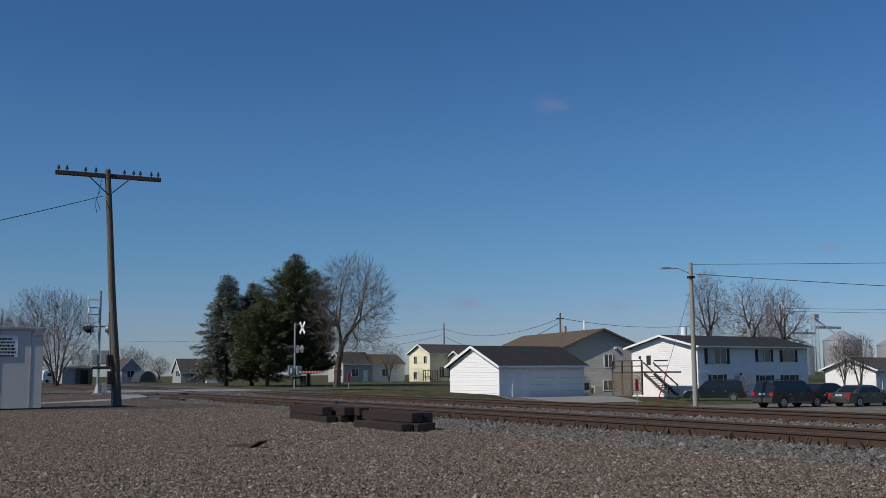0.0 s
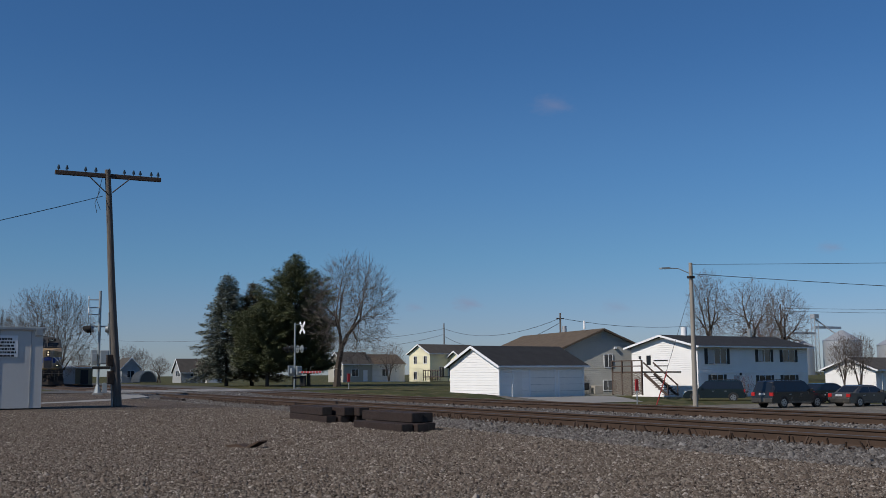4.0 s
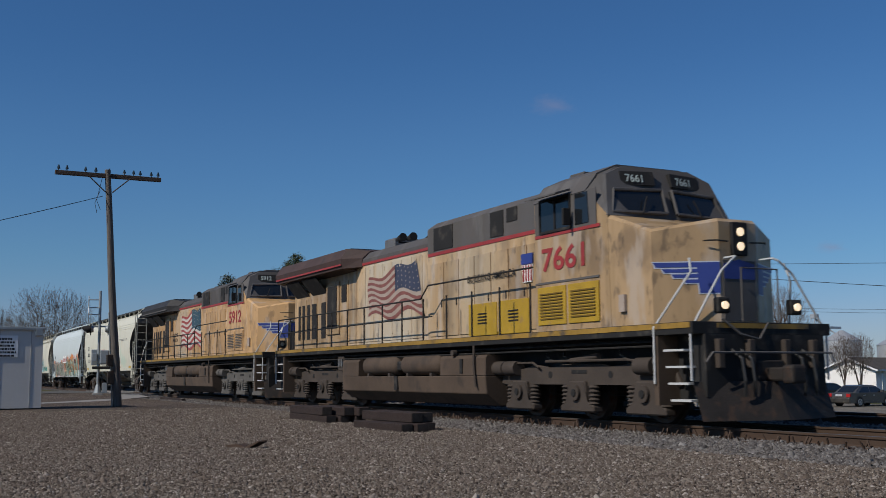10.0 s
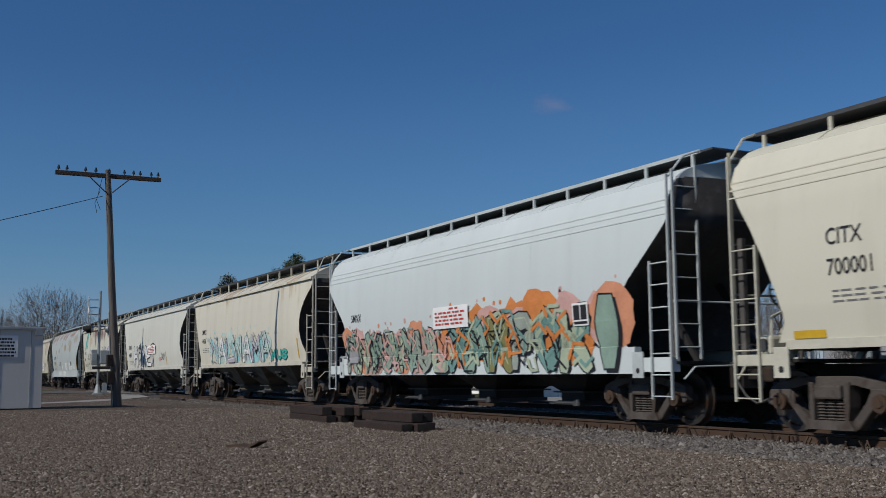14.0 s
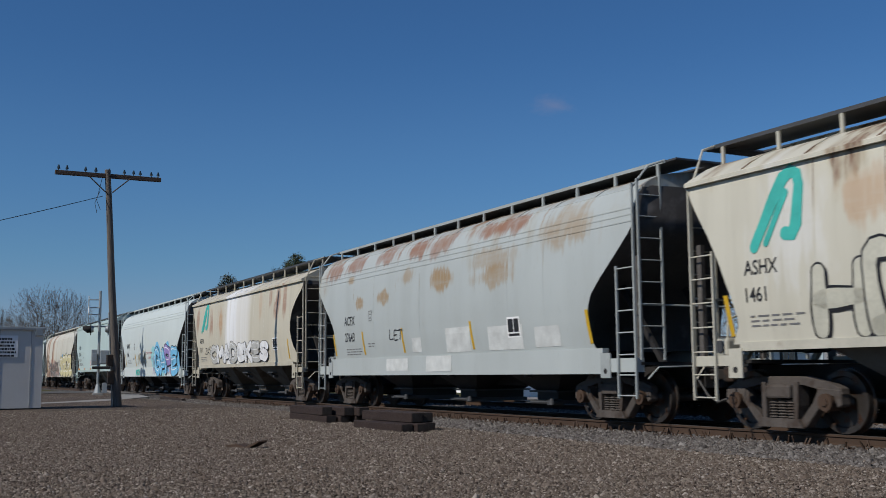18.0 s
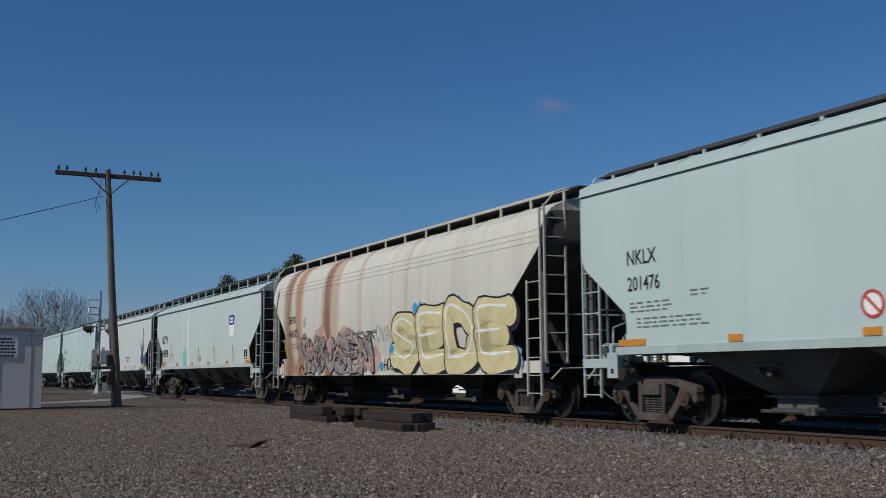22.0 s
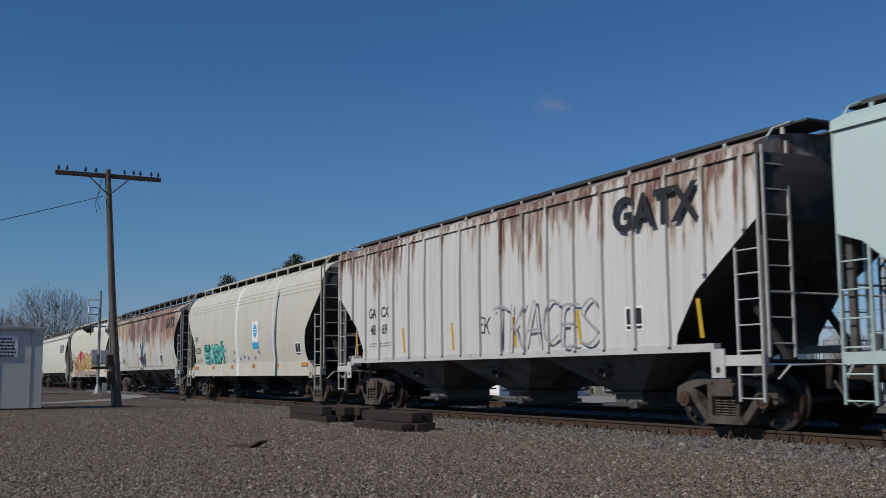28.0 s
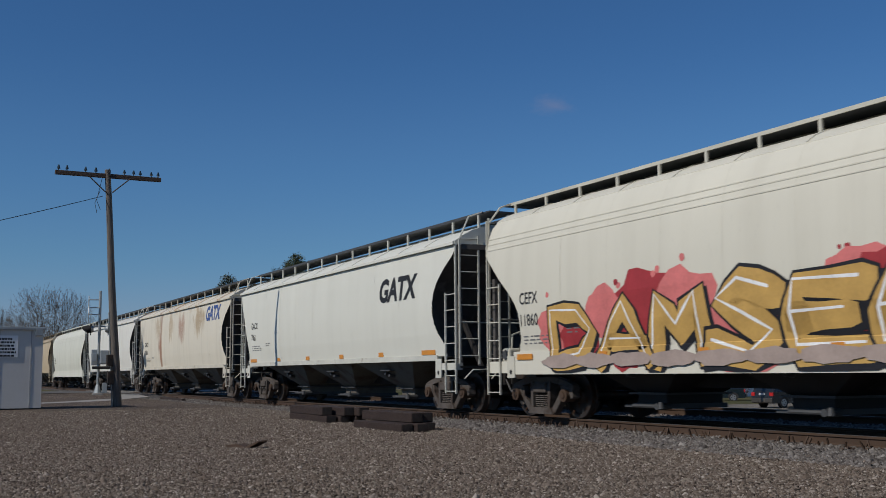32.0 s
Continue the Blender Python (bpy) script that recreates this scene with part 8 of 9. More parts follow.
for a, b, r in ((-4.6, 3.2, 0.3), (-4.2, 12.8, 0.22)):
    part("chimney_vent", rod((a, b, 6.0), (a, b, 6.9), r, 12), TRIM_WHITE if a < -4.5 else ALUMINIUM, hou, "pale roof vent", True)

# deck and stairs at its gable
dk = empty("deck", pose(-79.8, 58.9, -0.95, 0, 0, 7), "weathered timber deck with lattice skirt and stairs", "deck")
part("platform", box(-2.1, 1.8, 2.0, 7.2, 2.05, 2.2), TIMBER, dk)
bm = bmesh.new()                                 # crossed laths under the deck
for s in (1, -1):
    for i in range(-12, 25):
        a = -2.1 + 0.16 * i
        x0, x1 = (a, a + 2.0) if s > 0 else (a + 2.0, a)
        u0, u1 = ((-2.1 - x0) / (x1 - x0), (1.8 - x0) / (x1 - x0)) if s > 0 else ((1.8 - x0) / (x1 - x0), (-2.1 - x0) / (x1 - x0))
        u0, u1 = max(0.0, u0), min(1.0, u1)
        if u1 - u0 > 0.03:
            rod((lerp(x0, x1, u0), 1.96 + 0.012 * s, 0.05 + 2.0 * u0), (lerp(x0, x1, u1), 1.96 + 0.012 * s, 0.05 + 2.0 * u1), 0.028, 4, bm)
part("lattice_skirt", bm, LATTICE, dk, "grey crossed lattice")
for a in (-2.1, -0.8, 0.5, 1.8):
    part("post", box(a - 0.06, a + 0.06, 1.92, 2.05, 0, 3.25), TIMBER, dk)
for q in (2.65, 3.15):
    part("hand_rail", box(-2.1, 1.8, 1.93, 2.03, q, q + 0.1), TIMBER, dk)
    part("hand_rail", box(1.75, 1.85, 3.6, 5.4, q, q + 0.1), TIMBER, dk)
for i in range(9):
    part("tread", box(1.9, 3.0, 2.2 + 0.0, 3.3, 0.2 * i + 0.1, 0.2 * i + 0.15), TIMBER, dk, m=pose(0.27 * (8 - i), 0, 0))
for y in (2.1, 3.35):
    part("stringer", prism([(1.85, 1.9), (2.05, 2.1), (4.95, 0.0), (4.6, 0.0)], "y", y, y + 0.08), TIMBER, dk)
    part("stair_rail", prism([(1.85, 2.95), (1.9, 3.08), (4.9, 1.0), (4.82, 0.9)], "y", y, y + 0.06), TIMBER, dk)
    part("newel", box(4.8, 4.9, y, y + 0.08, 0, 1.05), TIMBER, dk)

# grey house behind the garage
gh = gable_house("house", "grey lap-sided house with a brown shingle roof", (-90.6, 60.6, -1.0), -9, 21.0, 9.2, 4.7, 6.6, GREY_SIDING, BROWN_SHINGLE, "x", 0.5, BROWN_SHINGLE)
window(gh, "x", 4.75, 2.75, 0.95, 1.3)
window(gh, "x", 4.6, 0.35, 1.5, 1.0, bars=2)
part("gable_vent", box(0.0, 0.04, 4.5, 5.1, 5.7, 6.4), M("vent_grey", (0.33, 0.35, 0.35), 0.6), gh)
part("flood_lamp", box(0.0, 0.25, 5.9, 6.15, 4.65, 4.85), TRIM_WHITE, gh)
part("roof_vent", rod((-3.0, 4.0, 6.8), (-3.0, 4.0, 7.7), 0.12, 8), TRIM_WHITE, gh)
part("air_conditioner", box(0.4, 1.3, 2.95, 3.85, 0.0, 0.85, bevel=0.03), M("ac_tan", (0.36, 0.33, 0.28), 0.6), gh, "tan outdoor air-conditioning unit")
part("grill", box(0.5, 1.2, 1.6, 2.4, 0.4, 1.15, bevel=0.1), SHUTTER, gh)

# far houses across the lawn
yh = gable_house("house", "pale yellow house with a brown roof", (-156.0, 78.0, -0.1), 12, 5.6, 11.0, 4.7, 6.1, YELLOW_SIDING, GREY_SHINGLE, over=0.4)
for u, z in ((-4.3, 3.0), (-4.3, 0.4), (-1.6, 3.0)):
    window(yh, "y", u, z, 0.8, 1.2)
window(yh, "x", 2.0, 0.8, 1.0, 1.6)
window(yh, "x", 4.0, 0.8, 1.0, 1.6)
y2 = gable_house("house", "low yellow wing of a house with a brown roof", (-151.5, 83.0, -0.1), 12, 7.0, 12.0, 2.9, 4.9, YELLOW_SIDING, GREY_SHINGLE, over=0.5)
window(y2, "x", 2.0, 1.0, 0.9, 1.2, True)
window(y2, "y", -5.2, 0.6, 1.2, 1.7)
window(y2, "y", -3.4, 0.6, 1.0, 1.7)
pd = empty("porch_deck", pose(-151.5, 77.6, 0.1, 0, 0, 12), "small timber porch deck at a yellow house", "deck")
part("platform", box(-4.5, 0, 0, 2.2, 0.5, 0.65), TIMBER, pd)
for i in range(8):
    part("baluster", box(-4.5 + i * 0.62, -4.4 + i * 0.62, -0.02, 0.08, 0, 1.7), TIMBER, pd)
part("hand_rail", box(-4.5, 0, -0.03, 0.09, 1.6, 1.72), TIMBER, pd)
for o, tn, w, d, e, r, wl, rf in (((-160.0, 64.2, 0.0), 8, 5.0, 5.4, 2.9, 4.7, TAN_SIDING, GREY_SHINGLE), ((-161.0, 69.8, 0.0), 8, 6.0, 6.4, 2.8, 4.4, WHITE_SIDING, BROWN_SHINGLE), ((-196.5, 35.7, 0.1), 5, 6.0, 3.4, 2.5, 4.3, SLATE_SIDING, GREY_SHINGLE), ((-184.5, 43.6, 0.1), 5, 4.6, 5.6, 1.7, 3.9, SLATE_SIDING, GREY_SHINGLE), ((-183.7, 48.0, 0.1), 5, 5.0, 2.8, 1.9, 3.2, WHITE_SIDING, GREY_SHINGLE)):
    q = gable_house("house", "small single-storey house far across the lawn", o, tn, w, d, e, r, wl, rf, "x" if d < 3.5 and wl is SLATE_SIDING else "y", 0.25)
    window(q, "x", d * 0.3, 0.9, 1.2, 1.1)
    part("entry_door", box(0, 0.05, d * 0.7, d * 0.7 + 0.8, 0, 1.85), TRIM_WHITE, q, "white door")
    window(q, "y", -w * 0.6, 0.9, 1.1, 1.1)
    window(q, "y", -w * 0.3, 0.9, 1.1, 1.1)
# sheds, a camper and a round-roofed store
sh = gable_house("shed", "grey garden shed with a flat pale roof", (-145.7, 18.9, 0.05), 8, 3.4, 1.65, 2.2, 2.4, SLATE_SIDING, ALUMINIUM, over=0.1, category="shed")
part("door", box(-2.4, -1.2, -0.03, 0, 0.05, 2.0), DOOR_WHITE, sh)
sh = gable_house("shed", "brown plank shed beside the road", (-148.3, 20.9, 0.05), 8, 4.0, 2.3, 2.2, 2.35, siding("brown_plank", (0.20, 0.155, 0.09)), BROWN_SHINGLE, over=0.1, category="shed")
part("door", box(-0.02, 0.03, 0.7, 1.7, 0.05, 1.95), SHUTTER, sh)
cm = empty("camper_trailer", pose(-228.0, 27.2, -0.1, 0, 0, 8), "white camper trailer parked by bare trees", "trailer")
part("body", prism([(-1.7, 0.5), (2.5, 0.5), (2.5, 1.9), (1.9, 2.5), (-1.3, 2.5), (-1.7, 1.9)], "x", -1.1, 1.1, bevel=0.08), TRIM_WHITE, cm)
part("window", box(1.1, 1.13, -0.8, 0.4, 1.35, 2.0), WINDOW_GLASS, cm)
part("window", box(1.1, 1.13, 0.9, 1.9, 1.35, 2.0), WINDOW_GLASS, cm)
for a in (-0.8, 1.4):
    part("wheel", rod((0.9, a, 0.35), (1.12, a, 0.35), 0.35, 14), HOSE, cm, "", True)
qh = empty("quonset_shed", pose(-190.5, 39.2, 0.1, 0, 0, 5), "dark round-roofed steel shed", "shed")
part("shell", prism([(1.6 * math.cos(math.pi * i / 12), 1.95 * math.sin(math.pi * i / 12)) for i in range(13)], "x", -5, 0), M("quonset_steel", (0.09, 0.10, 0.11), 0.5, 0.5), qh)
part("end_frame", prism([(1.65 * math.cos(math.pi * i / 12), 2.0 * math.sin(math.pi * i / 12)) for i in range(13)] + [(1.45 * math.cos(math.pi * i / 12), 1.8 * math.sin(math.pi * i / 12)) for i in range(12, -1, -1)], "x", 0, 0.08), ALUMINIUM, qh)
# white garage among trees at the far right
wg = gable_house("garage", "white garage with a low grey roof", (-88.0, 103.5, -1.25), 7, 7.0, 11.0, 2.6, 3.9, WHITE_SIDING, GREY_SHINGLE, over=0.5, category="garage")
part("garage_door", box(-0.02, 0.04, 1.2, 5.6, 0.0, 2.2), DOOR_WHITE, wg, "wide closed white garage door")
window(wg, "x", 8.0, 1.0, 1.0, 1.2)
# grain bins and their elevator leg
BIN = mat("galvanised_bin", (0.46, 0.47, 0.48), 0.42, 0.45, vary=0.08, scale=0.6, fine=4)
for x, y, r, hgt in ((-252, 281, 6.2, 11.5), (-258, 268.5, 4.0, 9.5), (-262, 262, 3.2, 9.0), (-245, 300, 7.0, 10.0)):
    b = empty("grain_bin", pose(x, y, land(x, y) - 0.05), "galvanised steel grain bin with a conical roof", "grain bin", "grain bins")
    part("shell", rod((0, 0, 0), (0, 0, hgt), r, 28), BIN, b, "", True)
    part("cone_roof", rod((0, 0, hgt), (0, 0, hgt + r * 0.55), r + 0.15, 28, None, 0.6), BIN, b)
    for k in range(1, 6):
        part("hoop", rod((0, 0, hgt * k / 6), (0, 0, hgt * k / 6 + 0.12), r + 0.05, 28), BIN, b)
lg = empty("elevator_leg", pose(-256, 273, land(-256, 273) - 0.05), "lattice steel grain elevator leg with conveyors", "grain elevator")
bm = bmesh.new()
for sx in (-0.8, 0.8):
    for sy in (-0.8, 0.8):
        rod((sx, sy, 0), (sx, sy, 19), 0.12, 5, bm)
part("tower", bm, BIN, lg)
for k in range(9):
    z = k * 2.1
    bm = bmesh.new()
    for s in (-0.8, 0.8):
        rod((s, -0.8, z), (s, 0.8, z + 2.1), 0.06, 4, bm)
        rod((-0.8, s, z), (0.8, s, z + 2.1), 0.06, 4, bm)
        rod((s, 0.8, z), (s, -0.8, z + 2.1), 0.06, 4, bm)
    part("lattice", bm, BIN, lg)
part("head_box", box(-1, 1, -1, 1, 19, 20.4), BIN, lg)
part("conveyor", box(-0.4, 0.4, 0, 12, 15.6, 16.4), BIN, lg)
part("conveyor", box(-0.4, 0.4, -11, 0, 13.6, 14.4), BIN, lg)
part("spout", rod((0, 0, 19), (2, 8, 13.5), 0.25, 6), BIN, lg)
# ---- vehicles ----
TYRE = mat("black_tyre", (0.02, 0.02, 0.02), 0.8, vary=0.15)
RIM = mat("alloy_rim", (0.35, 0.36, 0.37), 0.35, 0.8, vary=0.1)
CAR_GLASS = mat("tinted_car_glass", (0.012, 0.015, 0.018), 0.05, vary=0.05, spec=0.7)
TAIL = mat("red_tail_lamp", (0.40, 0.02, 0.02), 0.25, vary=0.1)
HEAD = mat("clear_head_lamp", (0.6, 0.6, 0.58), 0.15, vary=0.05)
PLATE = mat("pale_plate", (0.5, 0.5, 0.5), 0.5, vary=0.1)


def vehicle(x, y, z, heading, label, paint, kind, lower=None):
    """A parked car; local x points ahead. kind: suv or sedan."""
    c = empty("car", pose(x, y, z, 0, 0, heading), label, "car", "parked cars")
    suv = kind == "suv"
    L, W, H = (5.1, 0.95, 1.82) if suv else (4.75, 0.9, 1.46)
    belt = 1.06 if suv else 0.92
    lo = 0.32 if suv else 0.24
    f, r = L / 2, -L / 2
    body_sec = [(r, lo + 0.1), (r - 0.0, 0.75), (r + 0.06, belt - 0.02), (r + 0.12, belt + 0.02), (f - 1.3, belt), (f - 0.25, belt - 0.16), (f - 0.02, belt - 0.36), (f, lo + 0.1), (f - 0.1, lo), (r + 0.1, lo)]
    bm = prism(body_sec, "y", -W, W)
    bmesh.ops.bevel(bm, geom=[e for e in bm.edges if abs(e.verts[0].co.y) == W and e.verts[0].co.y == e.verts[1].co.y and max(e.verts[0].co.z, e.verts[1].co.z) > lo + 0.05], offset=0.09, segments=3, affect="EDGES")
    part("body", bm, paint, c, "", True)
    if suv:
        gl = [(r + 0.12, belt), (r + 0.32, H - 0.08), (r + 0.55, H), (f - 2.15, H), (f - 1.85, H - 0.08), (f - 1.15, belt)]
    else:
        gl = [(r + 0.55, belt), (r + 1.35, H - 0.04), (r + 1.8, H), (f - 2.2, H), (f - 1.9, H - 0.05), (f - 0.95, belt)]

    def narrow(p, s):
        k = (p[1] - belt) / (H - belt)
        return (p[0], s * lerp(W - 0.03, W - 0.24, k), p[1])

    cab = loft([[narrow(p, -1) for p in gl], [narrow(p, 1) for p in gl]])
    part("cabin", cab, paint, c)
    # glass set a hair proud of the cabin
    def side_pane(a, b, s):
        zb, zt = belt + 0.05, H - 0.13
        k0, k1 = (zb - belt) / (H - belt), (zt - belt) / (H - belt)
        y0, y1 = s * (lerp(W - 0.03, W - 0.24, k0) + 0.008), s * (lerp(W - 0.03, W - 0.24, k1) + 0.008)
        bm = bmesh.new()
        v = [bm.verts.new(q) for q in ((a[0], y0, zb), (b[0], y0, zb), (b[1], y1, zt), (a[1], y1, zt), (a[0], y0 - s * 0.02, zb), (b[0], y0 - s * 0.02, zb), (b[1], y1 - s * 0.02, zt), (a[1], y1 - s * 0.02, zt))]
        for q in ((0, 1, 2, 3), (7, 6, 5, 4), (0, 4, 5, 1), (1, 5, 6, 2), (2, 6, 7, 3), (3, 7, 4, 0)):
            bm.faces.new([v[i] for i in q])
        part("side_window", bm, CAR_GLASS, c)

    for s in (-1, 1):
        if suv:
            for a, b in (((r + 0.3, r + 0.42), (r + 1.25, r + 1.25)), ((r + 1.33, r + 1.33), (r + 2.2, r + 2.2)), ((r + 2.28, r + 2.28), (f - 1.35, f - 1.85))):
                side_pane(a, b, s)
        else:
            for a, b in (((r + 1.0, r + 1.5), (r + 2.1, r + 2.1)), ((r + 2.18, r + 2.18), (f - 1.2, f - 1.85))):
                side_pane(a, b, s)
    a, b = gl[0], gl[1]
    part("rear_window", prism([(lerp(a[0], b[0], 0.12) - 0.015, lerp(a[1], b[1], 0.12)), (lerp(a[0], b[0], 0.92) - 0.015, lerp(a[1], b[1], 0.92)), (lerp(a[0], b[0], 0.92) + 0.03, lerp(a[1], b[1], 0.92)), (lerp(a[0], b[0], 0.12) + 0.03, lerp(a[1], b[1], 0.12))], "y", -W + 0.26, W - 0.26), CAR_GLASS, c)
    a, b = gl[-1], gl[-2]
    part("windscreen", prism([(lerp(a[0], b[0], 0.08) + 0.015, lerp(a[1], b[1], 0.08)), (lerp(a[0], b[0], 0.95) + 0.015, lerp(a[1], b[1], 0.95)), (lerp(a[0], b[0], 0.95) - 0.03, lerp(a[1], b[1], 0.95)), (lerp(a[0], b[0], 0.08) - 0.03, lerp(a[1], b[1], 0.08))], "y", -W + 0.24, W - 0.24), CAR_GLASS, c)
    R = 0.37 if suv else 0.33
    for wx in (f - 0.92, r + 1.0):
        for s in (-1, 1):
            part("wheel_arch", prism([(wx + (R + 0.07) * math.cos(math.pi * i / 10), R + (R + 0.07) * math.sin(math.pi * i / 10)) for i in range(11)], "y", min(s * (W - 0.2), s * (W + 0.004)), max(s * (W - 0.2), s * (W + 0.004))), HOSE, c)
            w = part("wheel", rod((wx, s * (W - 0.22), R), (wx, s * (W + 0.01), R), R, 20), TYRE, c, "black tyre", True)
            part("rim", rod((wx, s * (W - 0.1), R), (wx, s * (W + 0.02), R), R * 0.66, 16), RIM, w, "", True)
            for k in range(5):
                an = 2 * math.pi * k / 5
                part("spoke_gap", rod((wx + R * 0.4 * math.cos(an), s * (W + 0.015), R + R * 0.4 * math.sin(an)), (wx + R * 0.4 * math.cos(an), s * (W + 0.024), R + R * 0.4 * math.sin(an)), R * 0.13, 8), HOSE, w)
    part("rear_bumper", box(r - 0.07, r + 0.15, -W + 0.04, W - 0.04, lo + 0.05, lo + 0.36, bevel=0.04), lower or paint, c)
    part("front_bumper", box(f - 0.15, f + 0.06, -W + 0.05, W - 0.05, lo + 0.02, lo + 0.33, bevel=0.04), lower or paint, c)
    for s in (-1, 1):
        part("tail_lamp", box(r - 0.015, r + 0.14, min(s * (W - 0.3), s * (W + 0.005)), max(s * (W - 0.3), s * (W + 0.005)), belt - 0.26, belt - 0.02, bevel=0.02), TAIL, c, "red tail lamp")
        part("head_lamp", box(f - 0.32, f - 0.02, min(s * (W - 0.4), s * (W - 0.02)), max(s * (W - 0.4), s * (W - 0.02)), belt - 0.4, belt - 0.2, bevel=0.03), HEAD, c, "clear head lamp")
        part("mirror", box(f - 1.6, f - 1.42, min(s * (W - 0.02), s * (W + 0.18)), max(s * (W - 0.02), s * (W + 0.18)), belt + 0.03, belt + 0.2, bevel=0.03), paint, c)
        part("sill", box(r + 1.5, f - 1.4, s * W - 0.02, s * W + 0.02, lo, lo + 0.14), lower or paint, c)
        for hx in (0.0, -1.0):
            part("door_handle", box(hx, hx + 0.2, s * (W + 0.0) - 0.012, s * W + 0.012, belt - 0.17, belt - 0.13), RIM, c)
    part("number_plate", box(r - 0.02, r + 0.02, -0.26, 0.26, belt - 0.2, belt - 0.06), PLATE, c)
    if suv:
        for s in (-1, 1):
            part("roof_rail", bent([(r + 0.6, s * 0.6, H + 0.05), (f - 2.3, s * 0.6, H + 0.05)], 0.02), HOSE, c)
    return c


DUSTY_GREY = mat("dusty_grey_car_paint", (0.07, 0.066, 0.06), 0.35, 0.3, vary=0.15, scale=1.2, other=(0.17, 0.155, 0.13), amount=0.35)
DUSTY_DARK = mat("dusty_dark_car_paint", (0.02, 0.02, 0.021), 0.22, 0.1, vary=0.25, scale=1.2, spec=0.6, other=(0.10, 0.09, 0.075), amount=0.25)
TEAL_BLACK = mat("dark_teal_car_paint", (0.008, 0.016, 0.02), 0.2, 0.1, vary=0.15, spec=0.6)
TAUPE = mat("taupe_car_paint", (0.10, 0.095, 0.09), 0.25, 0.4, vary=0.1, spec=0.6, other=(0.19, 0.175, 0.155), amount=0.22)
vehicle(-52.9, 53.7, -1.27, 92, "dusty dark grey sport utility car parked in the lot", DUSTY_DARK, "suv", DUSTY_GREY)
vehicle(-51.6, 59.2, -1.27, 93, "dusty taupe sedan parked in the lot", TAUPE, "sedan", DUSTY_GREY)
vehicle(-57.6, 62.2, -1.2, 93, "dark blue-grey sedan parked behind the others", TEAL_BLACK, "sedan")
vehicle(-70.1, 62.45, -1.38, 228, "dark teal sport utility car facing the street", TEAL_BLACK, "suv")


# ---- poles and cables across the railway ----
PALE_POLE = mat("pale_weathered_pole", (0.30, 0.27, 0.23), 0.85, vary=0.2, scale=2, fine=30, bump=0.3, stretch=(6, 6, 0.4))
lp = empty("street_lamp", pose(-51.98, 44.73, -1.2), "pale wooden street lamp pole with a bracket lamp", "street lamp")
part("pole_shaft", rod((0, 0, -0.2), (0.1, -0.1, 9.3), 0.17, 12, None, 0.12), PALE_POLE, lp, "", True)
part("bracket", bent([(0.09, -0.15, 8.6), (-0.3, -0.8, 8.95), (-0.45, -1.4, 8.95)], 0.035), ALUMINIUM, lp)
part("lamp_head", loft([[(-0.45 + a * 0.6, -1.35 + b, 8.9 + c) for a, b, c in ((-0.15, 0, 0), (0.15, 0, 0), (0.15, 0, 0.12), (-0.15, 0, 0.12))], [(-0.62 + a, -1.95 + b, 8.88 + c) for a, b, c in ((-0.14, 0, 0), (0.14, 0, 0), (0.14, 0, 0.1), (-0.14, 0, 0.1))]]), ALUMINIUM, lp, "pale lamp head")
part("guy_wire", bent([(0.05, -0.1, 7.6), (-1.1, -2.4, -0.1)], 0.012), WIRE, lp)
part("guy_guard", rod((-0.72, -1.62, 2.4), (-1.1, -2.38, -0.1), 0.035, 6), RED_REFLECT, lp, "red plastic guy guard")
part("top_fitting", box(-0.05, 0.25, -0.3, 0.1, 8.3, 8.45), IRON, lp)
for x, y, c in ((-48.8, 37.7, 1.75), (-76.6, 31.2, 1.75)):
    mk = empty("marker_post", pose(x, y, land(x, y)), "thin grey marker post with a red top", "marker post", "marker posts")
    part("post", rod((0, 0, -0.1), (0, 0, c), 0.035, 8), ALUMINIUM, mk)
    part("cap", box(-0.04, 0.04, -0.1, 0.1, c - 0.65, c), RED_REFLECT, mk, "red plate")


def utility_pole(x, y, base, top, cross=0.0, can=False):
    p = empty("utility_pole", pose(x, y, base), "distant wooden utility pole", "utility pole", "distant utility poles")
    part("pole_shaft", rod((0, 0, -0.3), (0, 0, top), 0.15, 8, None, 0.1), WOOD_POLE, p)
    if cross:
        part("crossarm", box(-0.06, 0.06, -cross, cross, top - 0.7, top - 0.58), ARM_WOOD, p)
    if can:
        part("transformer", rod((0.3, 0.35, top - 2.4), (0.3, 0.35, top - 1.5), 0.25, 12), BIN, p, "grey transformer can", True)


